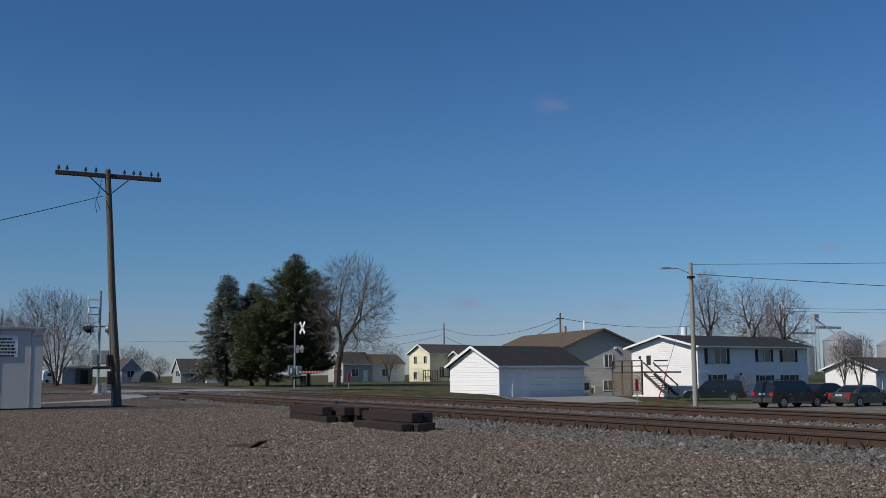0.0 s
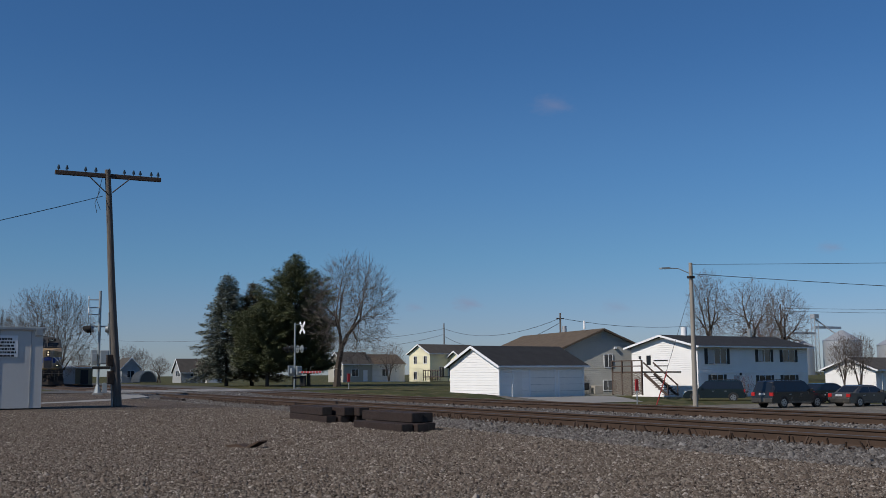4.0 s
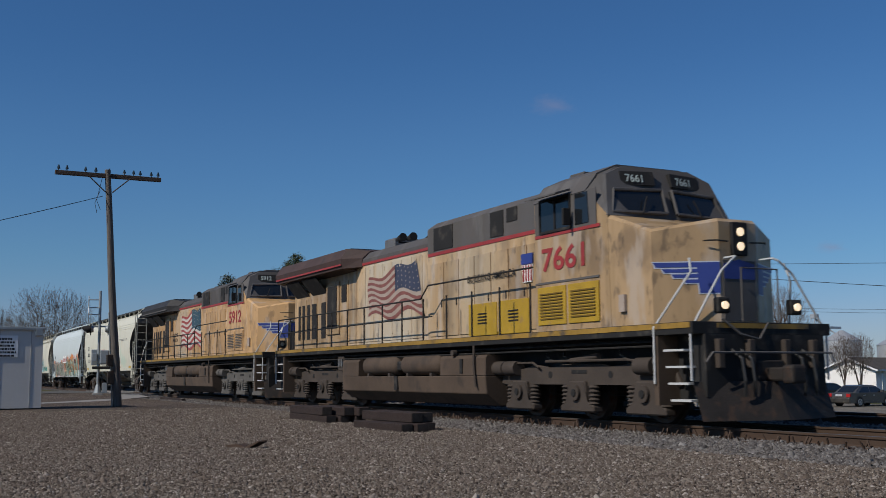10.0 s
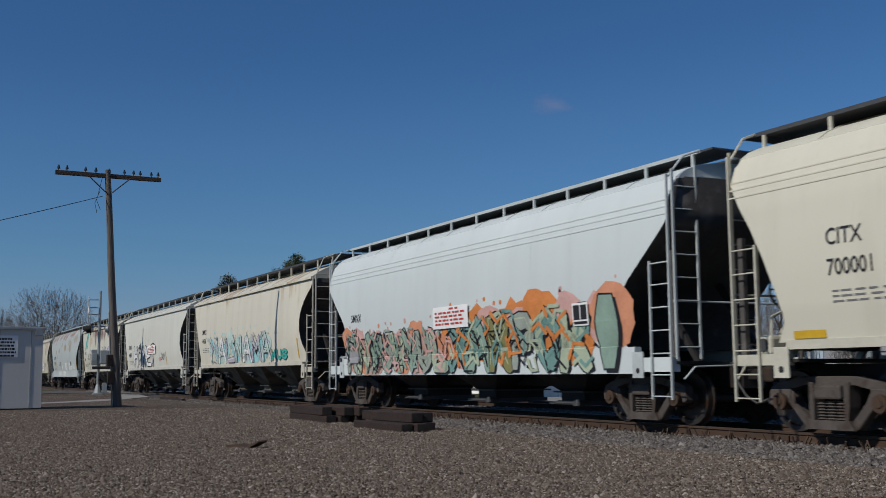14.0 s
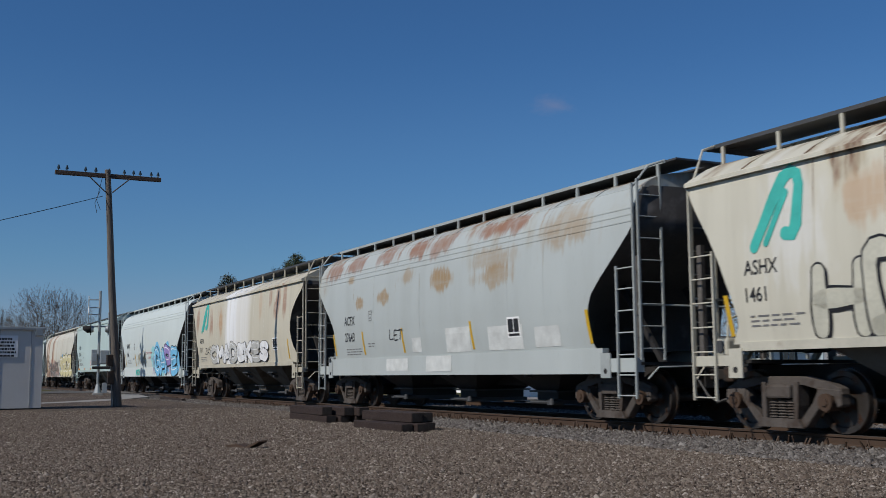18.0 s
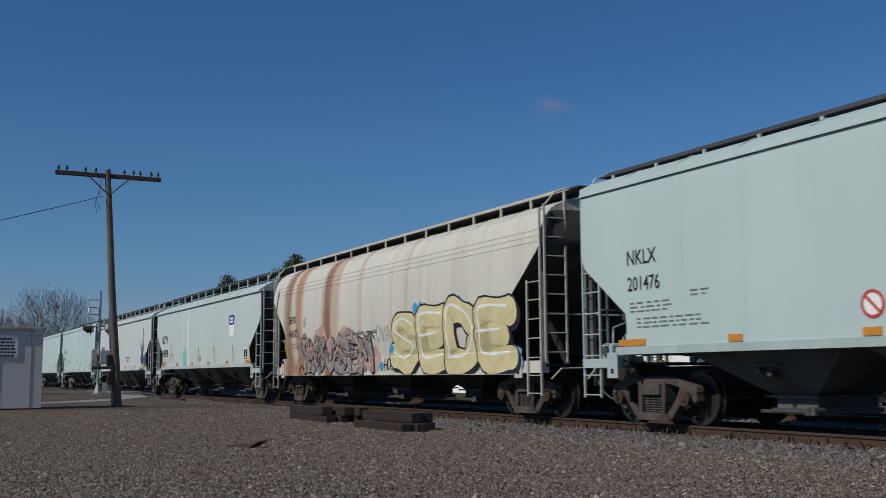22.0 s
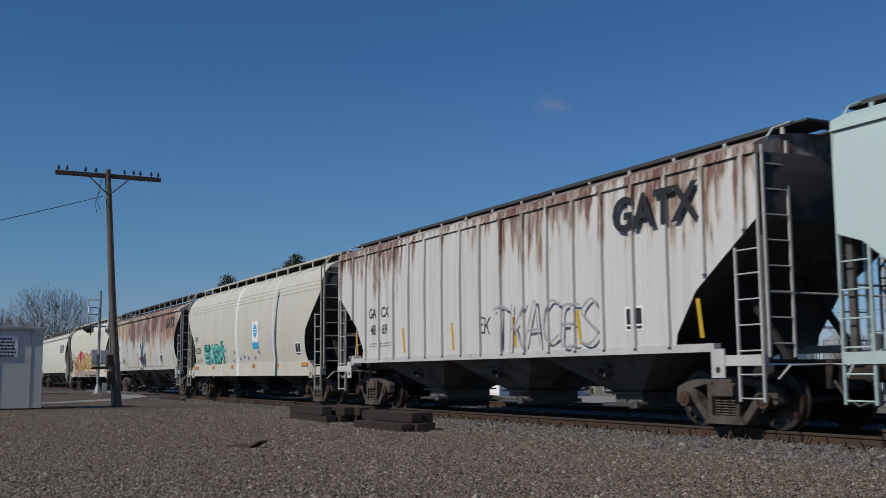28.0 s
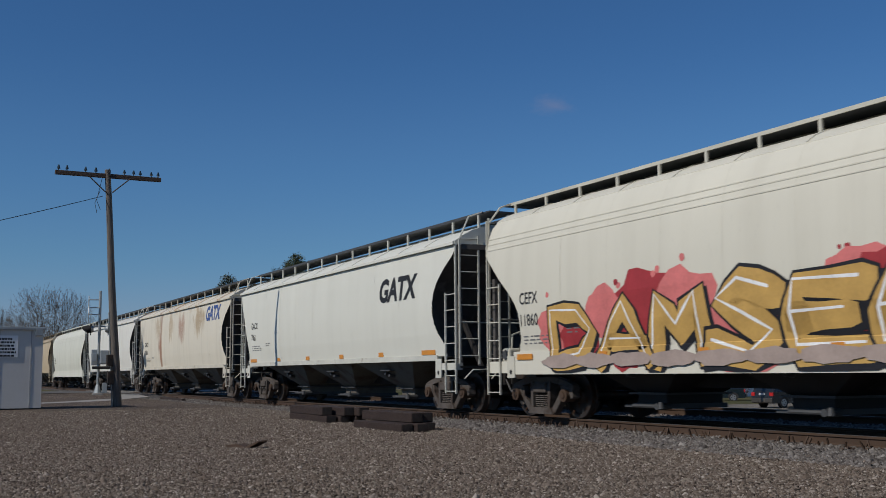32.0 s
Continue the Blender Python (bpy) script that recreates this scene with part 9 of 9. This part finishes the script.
utility_pole(-160.1, 82.8, 0.2, 9.6, 0.0)
utility_pole(-100.5, 67.0, -0.7, 8.7, 0.5, True)
utility_pole(-111.0, 111.8, -0.9, 11.7, 0.0)
utility_pole(-205, 72.0, 0.0, 10.5)
for p, q, s, r in (((-51.9, 44.6, 8.0), (-30.0, 82.0, 8.2), 0.15, 0.02), ((-51.9, 44.6, 7.4), (-32.0, 84.0, 5.2), 0.3, 0.025), ((-100.5, 67.0, 7.4), (-160.1, 82.8, 8.9), 1.6, 0.03), ((-100.5, 67.0, 6.9), (-160.1, 82.8, 7.6), 2.4, 0.03),
                   ((-100.5, 67.0, 7.4), (-111.0, 111.8, 10.2), 1.8, 0.03), ((-111.0, 111.8, 10.2), (-75.0, 160.0, 10.8), 0.8, 0.03), ((-111.0, 111.8, 9.8), (-75.0, 160.0, 10.2), 0.9, 0.03), ((-160.1, 82.8, 8.9), (-205, 72.0, 9.8), 1.5, 0.03), ((-160.1, 82.8, 7.9), (-205, 72.0, 8.0), 1.8, 0.03), ((-205, 72, 9.8), (-260, 40, 10), 1.2, 0.03)):
    hang("overhead_cable", p, q, s, r)


# ---- trees ----
BARK = mat("grey_brown_bark", (0.075, 0.058, 0.046), 0.95, vary=0.3, scale=3, fine=20, bump=0.5, stretch=(3, 3, 0.6))
TWIG = mat("bare_twigs", (0.15, 0.125, 0.11), 0.95, vary=0.25, scale=1)
RED_TWIG = mat("reddish_twigs", (0.15, 0.075, 0.06), 0.95, vary=0.25, scale=1)


def tubes(name, segs, material, parent, sides=4, label="", kind=""):
    """One mesh of tapered sticks; segs: (p, q, r0, r1)."""
    P = np.array([s[0] for s in segs], float)
    Q = np.array([s[1] for s in segs], float)
    R0, R1 = np.array([s[2] for s in segs])[:, None], np.array([s[3] for s in segs])[:, None]
    D = Q - P
    D /= np.maximum(np.linalg.norm(D, axis=1, keepdims=True), 1e-6)
    ref = np.where(np.abs(D[:, 2:3]) > 0.9, [[1.0, 0, 0]], [[0, 0, 1.0]])
    U = np.cross(D, ref)
    U /= np.maximum(np.linalg.norm(U, axis=1, keepdims=True), 1e-6)
    V = np.cross(D, U)
    verts = []
    for k in range(sides):
        a = 2 * math.pi * k / sides
        o = math.cos(a) * U + math.sin(a) * V
        verts.append(P + R0 * o)
        verts.append(Q + R1 * o)
    arr = np.stack(verts, 1).reshape(-1, 3)
    faces = []
    for i in range(len(segs)):
        b = i * 2 * sides
        for k in range(sides):
            j = (k + 1) % sides
            faces.append((b + 2 * k, b + 2 * j, b + 2 * j + 1, b + 2 * k + 1))
    me = bpy.data.meshes.new(name)
    me.from_pydata(arr.tolist(), [], faces)
    me.materials.append(material)
    ob = new(name, me)
    ob.parent = parent
    return tagged(ob, label, "", "", kind)


def bare_tree(x, y, z, height, seed, label, width, base=0.2, twig=None, trunk=0.28, stems=1, tips=1200, lean=(0, 0)):
    """A leafless tree: its limbs part again and again on their way to the twig ends strewn through a rounded crown; thickness follows what each limb carries."""
    rg = np.random.default_rng(seed)
    t = empty("bare_tree", pose(x, y, z), label, "tree", "bare trees")
    lo, hi = height * base, height
    rz, rx = (hi - lo) / 2, width / 2
    pts = rg.normal(size=(tips, 3))
    pts = pts / np.linalg.norm(pts, axis=1, keepdims=True) * rg.uniform(0.0, 1.0, (tips, 1)) ** 0.36
    lump = 1 + 0.09 * np.sin(pts[:, 0] * 5 + seed) * np.cos(pts[:, 1] * 4 + seed * 2) + rg.normal(0, 0.025, tips)
    pts = pts * np.array([rx, rx, rz]) * lump[:, None] + np.array([lean[0], lean[1], lo + rz])
    fork = np.array([lean[0] * 0.08, lean[1] * 0.08, max(0.3, lo * 0.9)])
    wood, fine = [], []

    def thick(n):
        return max(min(0.010, trunk * 0.08), trunk * (n / tips) ** 0.55)

    def limb(p, q, n, r0=None):
        (wood if thick(n) > trunk * 0.2 else fine).append((tuple(p), tuple(q), r0 or thick(n), thick(n) * 0.9))

    todo = []
    if stems > 1:                                # several stems from one foot
        around = (np.arctan2(pts[:, 1] - lean[1], pts[:, 0] - lean[0]) + rg.random() * 6) % (2 * math.pi)
        for k in range(stems):
            ids = np.nonzero((around * stems / (2 * math.pi)).astype(int) == k)[0]
            todo.append((np.array([0, 0, -0.1]) + rg.normal(0, 0.12, 3) * [1, 1, 0], np.array([0, 0, 1.0]), ids))
    else:
        limb((0, 0, -0.1), fork, tips, trunk * 1.35)
        todo.append((fork, np.array([0, 0, 1.0]), np.arange(tips)))
    while todo:
        p, d, ids = todo.pop()
        n = len(ids)
        if n == 0:
            continue
        v = pts[ids].mean(0) - p
        far = np.linalg.norm(v)
        if n == 1:
            mid = p + v * 0.5 + d * far * 0.12 + rg.normal(0, 0.06, 3) * far - np.array([0, 0, 0.05 * far])
            limb(p, mid, 1)
            limb(mid, pts[ids[0]], 1)
            for k in range(4):
                a = mid + (pts[ids[0]] - mid) * rg.uniform(0, 1)
                e = a + (v / max(far, 1e-6) + rg.normal(0, 0.45, 3) + np.array([0, 0, 0.3])) * rg.uniform(0.25, 0.6) * height / 13
                fine.append((tuple(a), tuple(e), 0.009, 0.005))
            continue
        q = p + (v * 0.85 + d * far * 0.3 + rg.normal(0, 0.04, 3) * far) * rg.uniform(0.2, 0.4)
        limb(p, q, n)
        g = pts[ids] - q
        g = g / np.maximum(np.linalg.norm(g, axis=1, keepdims=True), 1e-6)
        g = g - g.mean(0)
        axis = np.linalg.svd(g.T @ g)[0][:, 0] + rg.normal(0, 0.35, 3)
        order = np.argsort(g @ axis)
        cut = min(n - 1, max(1, int(n * rg.uniform(0.28, 0.72))))
        d = (q - p) / max(1e-6, np.linalg.norm(q - p))
        todo += [(q, d, ids[order[:cut]]), (q, d, ids[order[cut:]])]
    tubes("trunk", wood, BARK, t, 6, "bare trunk and limbs")
    tubes("crown", fine, twig or TWIG, t, 3, "leafless crown of fine twigs")
    return t


def conifer(x, y, z, height, radius, seed, label, green, pine=False):
    rnd = random.Random(seed)
    t = empty("conifer", pose(x, y, z), label, "tree", "evergreens")
    tubes("trunk", [((0, 0, -0.1), (0.05, 0.02, height * 0.5), 0.24, 0.14), ((0.05, 0.02, height * 0.5), (0, 0, height), 0.14, 0.02)], BARK, t, 8, "straight conifer trunk")
    limbs, vs, fs = [], [], []
    zc = height * (0.14 if pine else 0.12)
    while zc < height * 0.985:
        k = zc / height
        if pine:
            reach = radius * (0.55 + 0.45 * math.sin(min(1, (1 - k) * 1.5) * math.pi * 0.62)) * rnd.uniform(0.75, 1.1) * (1 if k < 0.6 else (1 - k) / 0.4 * 0.9 + 0.12)
        else:
            reach = radius * (1 - k) ** 0.75 * rnd.uniform(0.82, 1.08) + 0.12
        n = 8 if reach > 1 else 5
        a0 = rnd.random() * 6.28
        for i in range(n):
            a = a0 + 2 * math.pi * i / n + rnd.uniform(-0.25, 0.25)
            ln = reach * rnd.uniform(0.7, 1.1)
            rise = (0.35 if pine else -0.12) + 0.35 * (k - 0.3)
            tip = Vector((math.cos(a) * ln, math.sin(a) * ln, zc + ln * rise))
            base = Vector((0, 0, zc))
            limbs.append((tuple(base), tuple(tip), 0.035, 0.01))
            m = max(14, int(ln * 62))
            for j in range(m):
                f = rnd.uniform(0.15, 1.0) ** 0.75
                c = base.lerp(tip, f) + Vector((rnd.gauss(0, 0.19), rnd.gauss(0, 0.19), rnd.gauss(0, 0.14) - (0 if pine else 0.12)))
                for q in range(2):
                    d = Vector((math.cos(a) + rnd.uniform(-0.9, 0.9), math.sin(a) + rnd.uniform(-0.9, 0.9), rnd.uniform(-0.35, 0.5 if pine else 0.15))).normalized()
                    s = d.cross(Vector((rnd.uniform(-0.6, 0.6), rnd.uniform(-0.6, 0.6), 1))).normalized()
                    ll, ww = rnd.uniform(0.16, 0.34), rnd.uniform(0.022, 0.05)
                    b = len(vs)
                    vs += [tuple(c - s * ww), tuple(c + d * ll * 0.6 - s * ww * 0.8), tuple(c + d * ll), tuple(c + d * ll * 0.6 + s * ww * 0.8), tuple(c + s * ww)]
                    fs.append((b, b + 1, b + 2, b + 3, b + 4))
        zc += height * rnd.uniform(0.02, 0.032)
    tubes("limb", limbs, BARK, t, 4, "", "stuff")
    me = bpy.data.meshes.new("crown")
    me.from_pydata(vs, [], fs)
    me.materials.append(green)
    ob = new("crown", me)
    ob.parent = t
    tagged(ob, "dense needle sprays")
    return t


def needles(name, color, light):
    m = mat(name, color, 0.85, vary=0.3, scale=0.7, fine=5, spec=0.15, other=light, amount=0.5)
    return m


SPRUCE, PINE_GREEN, OLIVE_GREEN = needles("blue_spruce_needles", (0.18, 0.195, 0.155), (0.22, 0.23, 0.19)), needles("pine_needles", (0.155, 0.17, 0.095), (0.185, 0.195, 0.11)), needles("olive_spruce_needles", (0.18, 0.15, 0.09), (0.22, 0.175, 0.11))
conifer(-119.9, 33.6, -0.1, 13.3, 4.9, 5, "tall dark blue-green spruce on the lawn", SPRUCE)
conifer(-119.8, 36.6, -0.1, 12.4, 4.3, 6, "dark olive-green spruce on the lawn", OLIVE_GREEN)
conifer(-115.2, 40.2, -0.1, 15.1, 5.0, 7, "tall dark green pine with an open top", PINE_GREEN, True)
conifer(-114.0, 36.6, -0.1, 9.6, 4.6, 8, "broad dark green pine on the lawn", PINE_GREEN, True)
conifer(-113.2, 41.2, -0.1, 9.5, 3.4, 9, "dark green pine beside a bare tree", PINE_GREEN, True)
bare_tree(-109.1, 43.0, -0.5, 15.2, 21, "large leafless shade tree beside the pines", 10.2, 0.17, trunk=0.36, tips=1900, lean=(0.75, 1.4))
for i, (x, y, hh, w) in enumerate(((-133.9, 16.8, 12.2, 11.3), (-169.0, 16.3, 11.0, 10.0), (-149.5, 10.6, 10.5, 9.0))):
    bare_tree(x, y, 0.0, hh, 31 + i, "leafless many-stemmed tree behind the lot", w, 0.08, trunk=0.30, stems=7, tips=1700 if i == 0 else 900, lean=(-0.2, -0.9) if i == 0 else (0, 0))
for i, (x, y, hh, m, w) in enumerate(((-119.8, 106.1, 16.4, None, 6.4), (-114.2, 109.2, 14.8, None, 9.4), (-106.9, 108.1, 13.2, None, 7.0), (-121.8, 118.6, 9.8, RED_TWIG, 7.0))):
    bare_tree(x, y, land(x, y), hh, 41 + i, "tall leafless tree behind the white house" if m is None else "low reddish leafless tree behind the white house", w, 0.22, m, 0.36, tips=1000)
for i, (x, y, hh, w) in enumerate(((-85.4, 95.3, 6.6, 3.4), (-84.2, 96.4, 6.8, 3.8), (-80.8, 104.0, 6.2, 4.0))):
    bare_tree(x, y, -1.2, hh, 51 + i, "small leafless yard tree with several stems", w, 0.25, None, 0.16, 3, 500)
for i, (x, y, hh) in enumerate(((-180.8, 39.1, 4.4), (-206.0, 38.6, 7.2), (-214.0, 42.5, 6.6), (-181.5, 47.0, 4.2), (-158, 71.5, 6.5), (-196, 29, 6.5))):
    bare_tree(x, y, 0.1, hh, 61 + i, "small leafless tree among far houses", hh * 0.85, 0.2, RED_TWIG if i == 3 else None, 0.18, 2, 450)
bare_tree(-75.0, 70.5, -1.2, 2.2, 71, "low leafless shrub by the white house", 2.4, 0.05, RED_TWIG, 0.05, 6, 160)
bare_tree(-90.2, 62.5, -0.7, 1.9, 72, "low leafless shrub by the grey house", 2.0, 0.05, None, 0.05, 6, 160)

# ---- sleepers, spikes and stones ----
tie_data = None
for cy in (NEAR_Y, FAR_Y):
    tr = empty("track_ties", pose(0, cy, 0), "weathered wooden ties bedded in crushed stone", "railway ties", "", "structure")
    rnd = random.Random(7)
    x = -58.0
    while x < 4:
        if tie_data is None:
            bm = box(-0.115, 0.115, -1.3, 1.3, -0.1, 0.072)
            o = part("tie", bm, TIE, tr, m=pose(x, 0, 0))
            tie_data = o.data
        else:
            o = new("tie", tie_data)
            o.parent, o.matrix_basis = tr, pose(x + rnd.uniform(-0.02, 0.02), rnd.uniform(-0.06, 0.06), rnd.uniform(-0.006, 0.004), 0, 0, rnd.uniform(-1, 1))
        x += 0.53
    bm = bmesh.new()
    x = -58.0
    while x < 4:
        for s in (-1, 1):
            c = s * 0.7525
            box(x - 0.09, x + 0.09, c - 0.18, c + 0.18, 0.072, 0.08, bm)
            for q in (-0.11, 0.11):
                for dx in (-0.05, 0.05):
                    if rnd.random() < 0.8:
                        k = rnd.uniform(0.0, 0.035)
                        box(x + dx - 0.014, x + dx + 0.014, c + q - 0.02, c + q + 0.02, 0.08, 0.105 + k, bm)
            if rnd.random() < 0.75:
                k = rnd.uniform(0.0, 0.02)
                box(x + 0.11, x + 0.15, c - 0.12, c - 0.085, 0.03, 0.11 + k, bm)
        x += 0.53
    part("spikes", bm, SPIKE, tr, "rusty tie plates, spikes and rail anchors")["kind"] = "stuff"
    bm = bmesh.new()
    x = -58.53
    while x > -300:
        box(x - 0.115, x + 0.115, -1.3, 1.3, -0.1, 0.072, bm)
        x -= 0.53
    part("far_ties", bm, TIE, tr)["kind"] = "stuff"

# spikes and clips strewn along the near rail
rnd = random.Random(19)
bm = bmesh.new()
for i in range(620):
    x, y = rnd.uniform(-44, -4), NEAR_Y - 0.95 - abs(rnd.gauss(0, 0.16))
    a, up = rnd.uniform(0, 6.28), rnd.random() < 0.45
    d = Vector((math.cos(a) * 0.5, math.sin(a) * 0.5, 1.0)).normalized() if up else Vector((math.cos(a), math.sin(a), rnd.uniform(0, 0.3))).normalized()
    p = Vector((x, y, 0.085))
    rod(p, p + d * rnd.uniform(0.07, 0.16), rnd.uniform(0.010, 0.02), 5, bm)
lo = part("spikes", bm, RUST_RAIL)
tagged(lo, "rusty spikes and rail clips strewn beside the rail", "spikes", kind="stuff")
# concrete panels where the road crosses
for cy in (NEAR_Y, FAR_Y):
    for i in range(4):
        for a, b in ((-2.1, -0.86), (-0.62, 0.62), (0.86, 2.1)):
            p = part("crossing_panel", box(-70 + 2.3 * i, -67.74 + 2.3 * i, cy + a, cy + b, 0.1, 0.245, bevel=0.01), CONCRETE)
            tagged(p, "concrete road panel between the rails", "crossing panel", "crossing panels", "structure")
rp = part("rail_rest", box(-46.5, -42.5, 10.1, 10.25, 0.06, 0.22), CREOSOTE)
tagged(rp, "long dark timber lying beside the track", "timber")


def stones(name, n, xs, ys, size, colors, seed, label, fade):
    """Loose stones lying on the ground as one mesh; more of them near the camera."""
    rg = np.random.default_rng(seed)
    k = n * 4
    x, y = rg.uniform(*xs, k), rg.uniform(*ys, k)
    keep = (np.hypot(x, y) > 7.5) & (y < -1.3 * x + 0.5) & (y > -0.03 * x) & (rg.random(k) < np.clip(fade / np.maximum(1.0, np.hypot(x, y)), 0, 1) ** 1.5)
    x, y = x[keep][:n], y[keep][:n]
    n = len(x)
    z = np.array([land(a, b) for a, b in zip(x, y)]) + 0.018
    s = size * rg.lognormal(0, 0.35, n)
    base = np.array([(1, 0, 0), (0, 1, 0), (-1, 0, 0), (0, -1, 0), (0, 0, 1), (0, 0, -1), (0.6, 0.6, 0.5), (-0.6, 0.5, 0.55), (0.5, -0.6, 0.6), (-0.55, -0.6, 0.5)], float)
    base[6:] *= 0.85
    faces = np.array([(6, 0, 1), (6, 1, 4), (6, 4, 0), (7, 1, 2), (7, 2, 4), (7, 4, 1), (8, 3, 0), (8, 0, 4), (8, 4, 3), (9, 2, 3), (9, 3, 4), (9, 4, 2)])
    v = base[None] * rg.uniform(0.55, 1.4, (n, 10, 3)) + rg.uniform(-0.22, 0.22, (n, 10, 3))
    a = rg.uniform(0, 6.28, n)
    ca, sa = np.cos(a)[:, None], np.sin(a)[:, None]
    t = rg.uniform(-0.5, 0.5, n)[:, None]
    vx, vy, vz = v[..., 0] * ca - v[..., 1] * sa, v[..., 0] * sa + v[..., 1] * ca, v[..., 2] * 0.8 + v[..., 0] * t
    P = np.stack((vx, vy, vz), -1) * s[:, None, None] * 0.5
    P += np.stack((x, y, z), -1)[:, None]
    F = (faces[None] + (np.arange(n) * 10)[:, None, None]).reshape(-1, 3)
    me = bpy.data.meshes.new(name)
    me.vertices.add(n * 10)
    me.vertices.foreach_set("co", P.reshape(-1))
    me.loops.add(len(F) * 3)
    me.loops.foreach_set("vertex_index", F.reshape(-1).astype(np.int32))
    me.polygons.add(len(F))
    me.polygons.foreach_set("loop_start", np.arange(0, len(F) * 3, 3, dtype=np.int32))
    me.update(calc_edges=True)
    m = bpy.data.materials.new(name)
    nt, nn, l, p = nodes_of(m)
    p.inputs["Roughness"].default_value = 0.95
    p.inputs["Specular IOR Level"].default_value = 0.15
    geo = nn.new("ShaderNodeNewGeometry")
    ramp = nn.new("ShaderNodeValToRGB")
    while len(ramp.color_ramp.elements) < len(colors):
        ramp.color_ramp.elements.new(0.5)
    for i, c in enumerate(colors):
        ramp.color_ramp.elements[i].position, ramp.color_ramp.elements[i].color = i / (len(colors) - 1), (*c, 1)
    l.new(geo.outputs["Random Per Island"], ramp.inputs[0])
    l.new(ramp.outputs[0], p.inputs["Base Color"])
    me.materials.append(m)
    return tagged(new(name, me), label, "gravel", kind="stuff")


LOT_STONES = [(0.0447, 0.0329, 0.0258), (0.116, 0.0907, 0.0716), (0.179, 0.144, 0.117), (0.0671, 0.0517, 0.0405), (0.224, 0.192, 0.159), (0.0989, 0.0765, 0.0603), (0.143, 0.114, 0.0913), (0.322, 0.284, 0.245)]
BED_STONES = [(0.0396, 0.0349, 0.0328), (0.095, 0.0859, 0.0788), (0.151, 0.138, 0.129), (0.0554, 0.0471, 0.0423), (0.19, 0.177, 0.165), (0.0871, 0.073, 0.0627), (0.262, 0.247, 0.23)]
stones("gravel", 190000, (-30, -6), (0.3, 10.2), 0.024, LOT_STONES, 11, "loose brown and grey pebbles of the lot", 14)
stones("ballast", 60000, (-50, -4), (9.2, 11.85), 0.042, BED_STONES, 12, "grey angular ballast stones beside the rail", 18)
stones("ballast", 9000, (-45, -4), (12.0, 13.3), 0.05, BED_STONES, 13, "grey angular ballast stones between the rails", 18)
stones("ballast", 16000, (-60, -4), (13.5, 17.0), 0.052, BED_STONES, 14, "grey angular ballast stones between the tracks", 24)
motions()
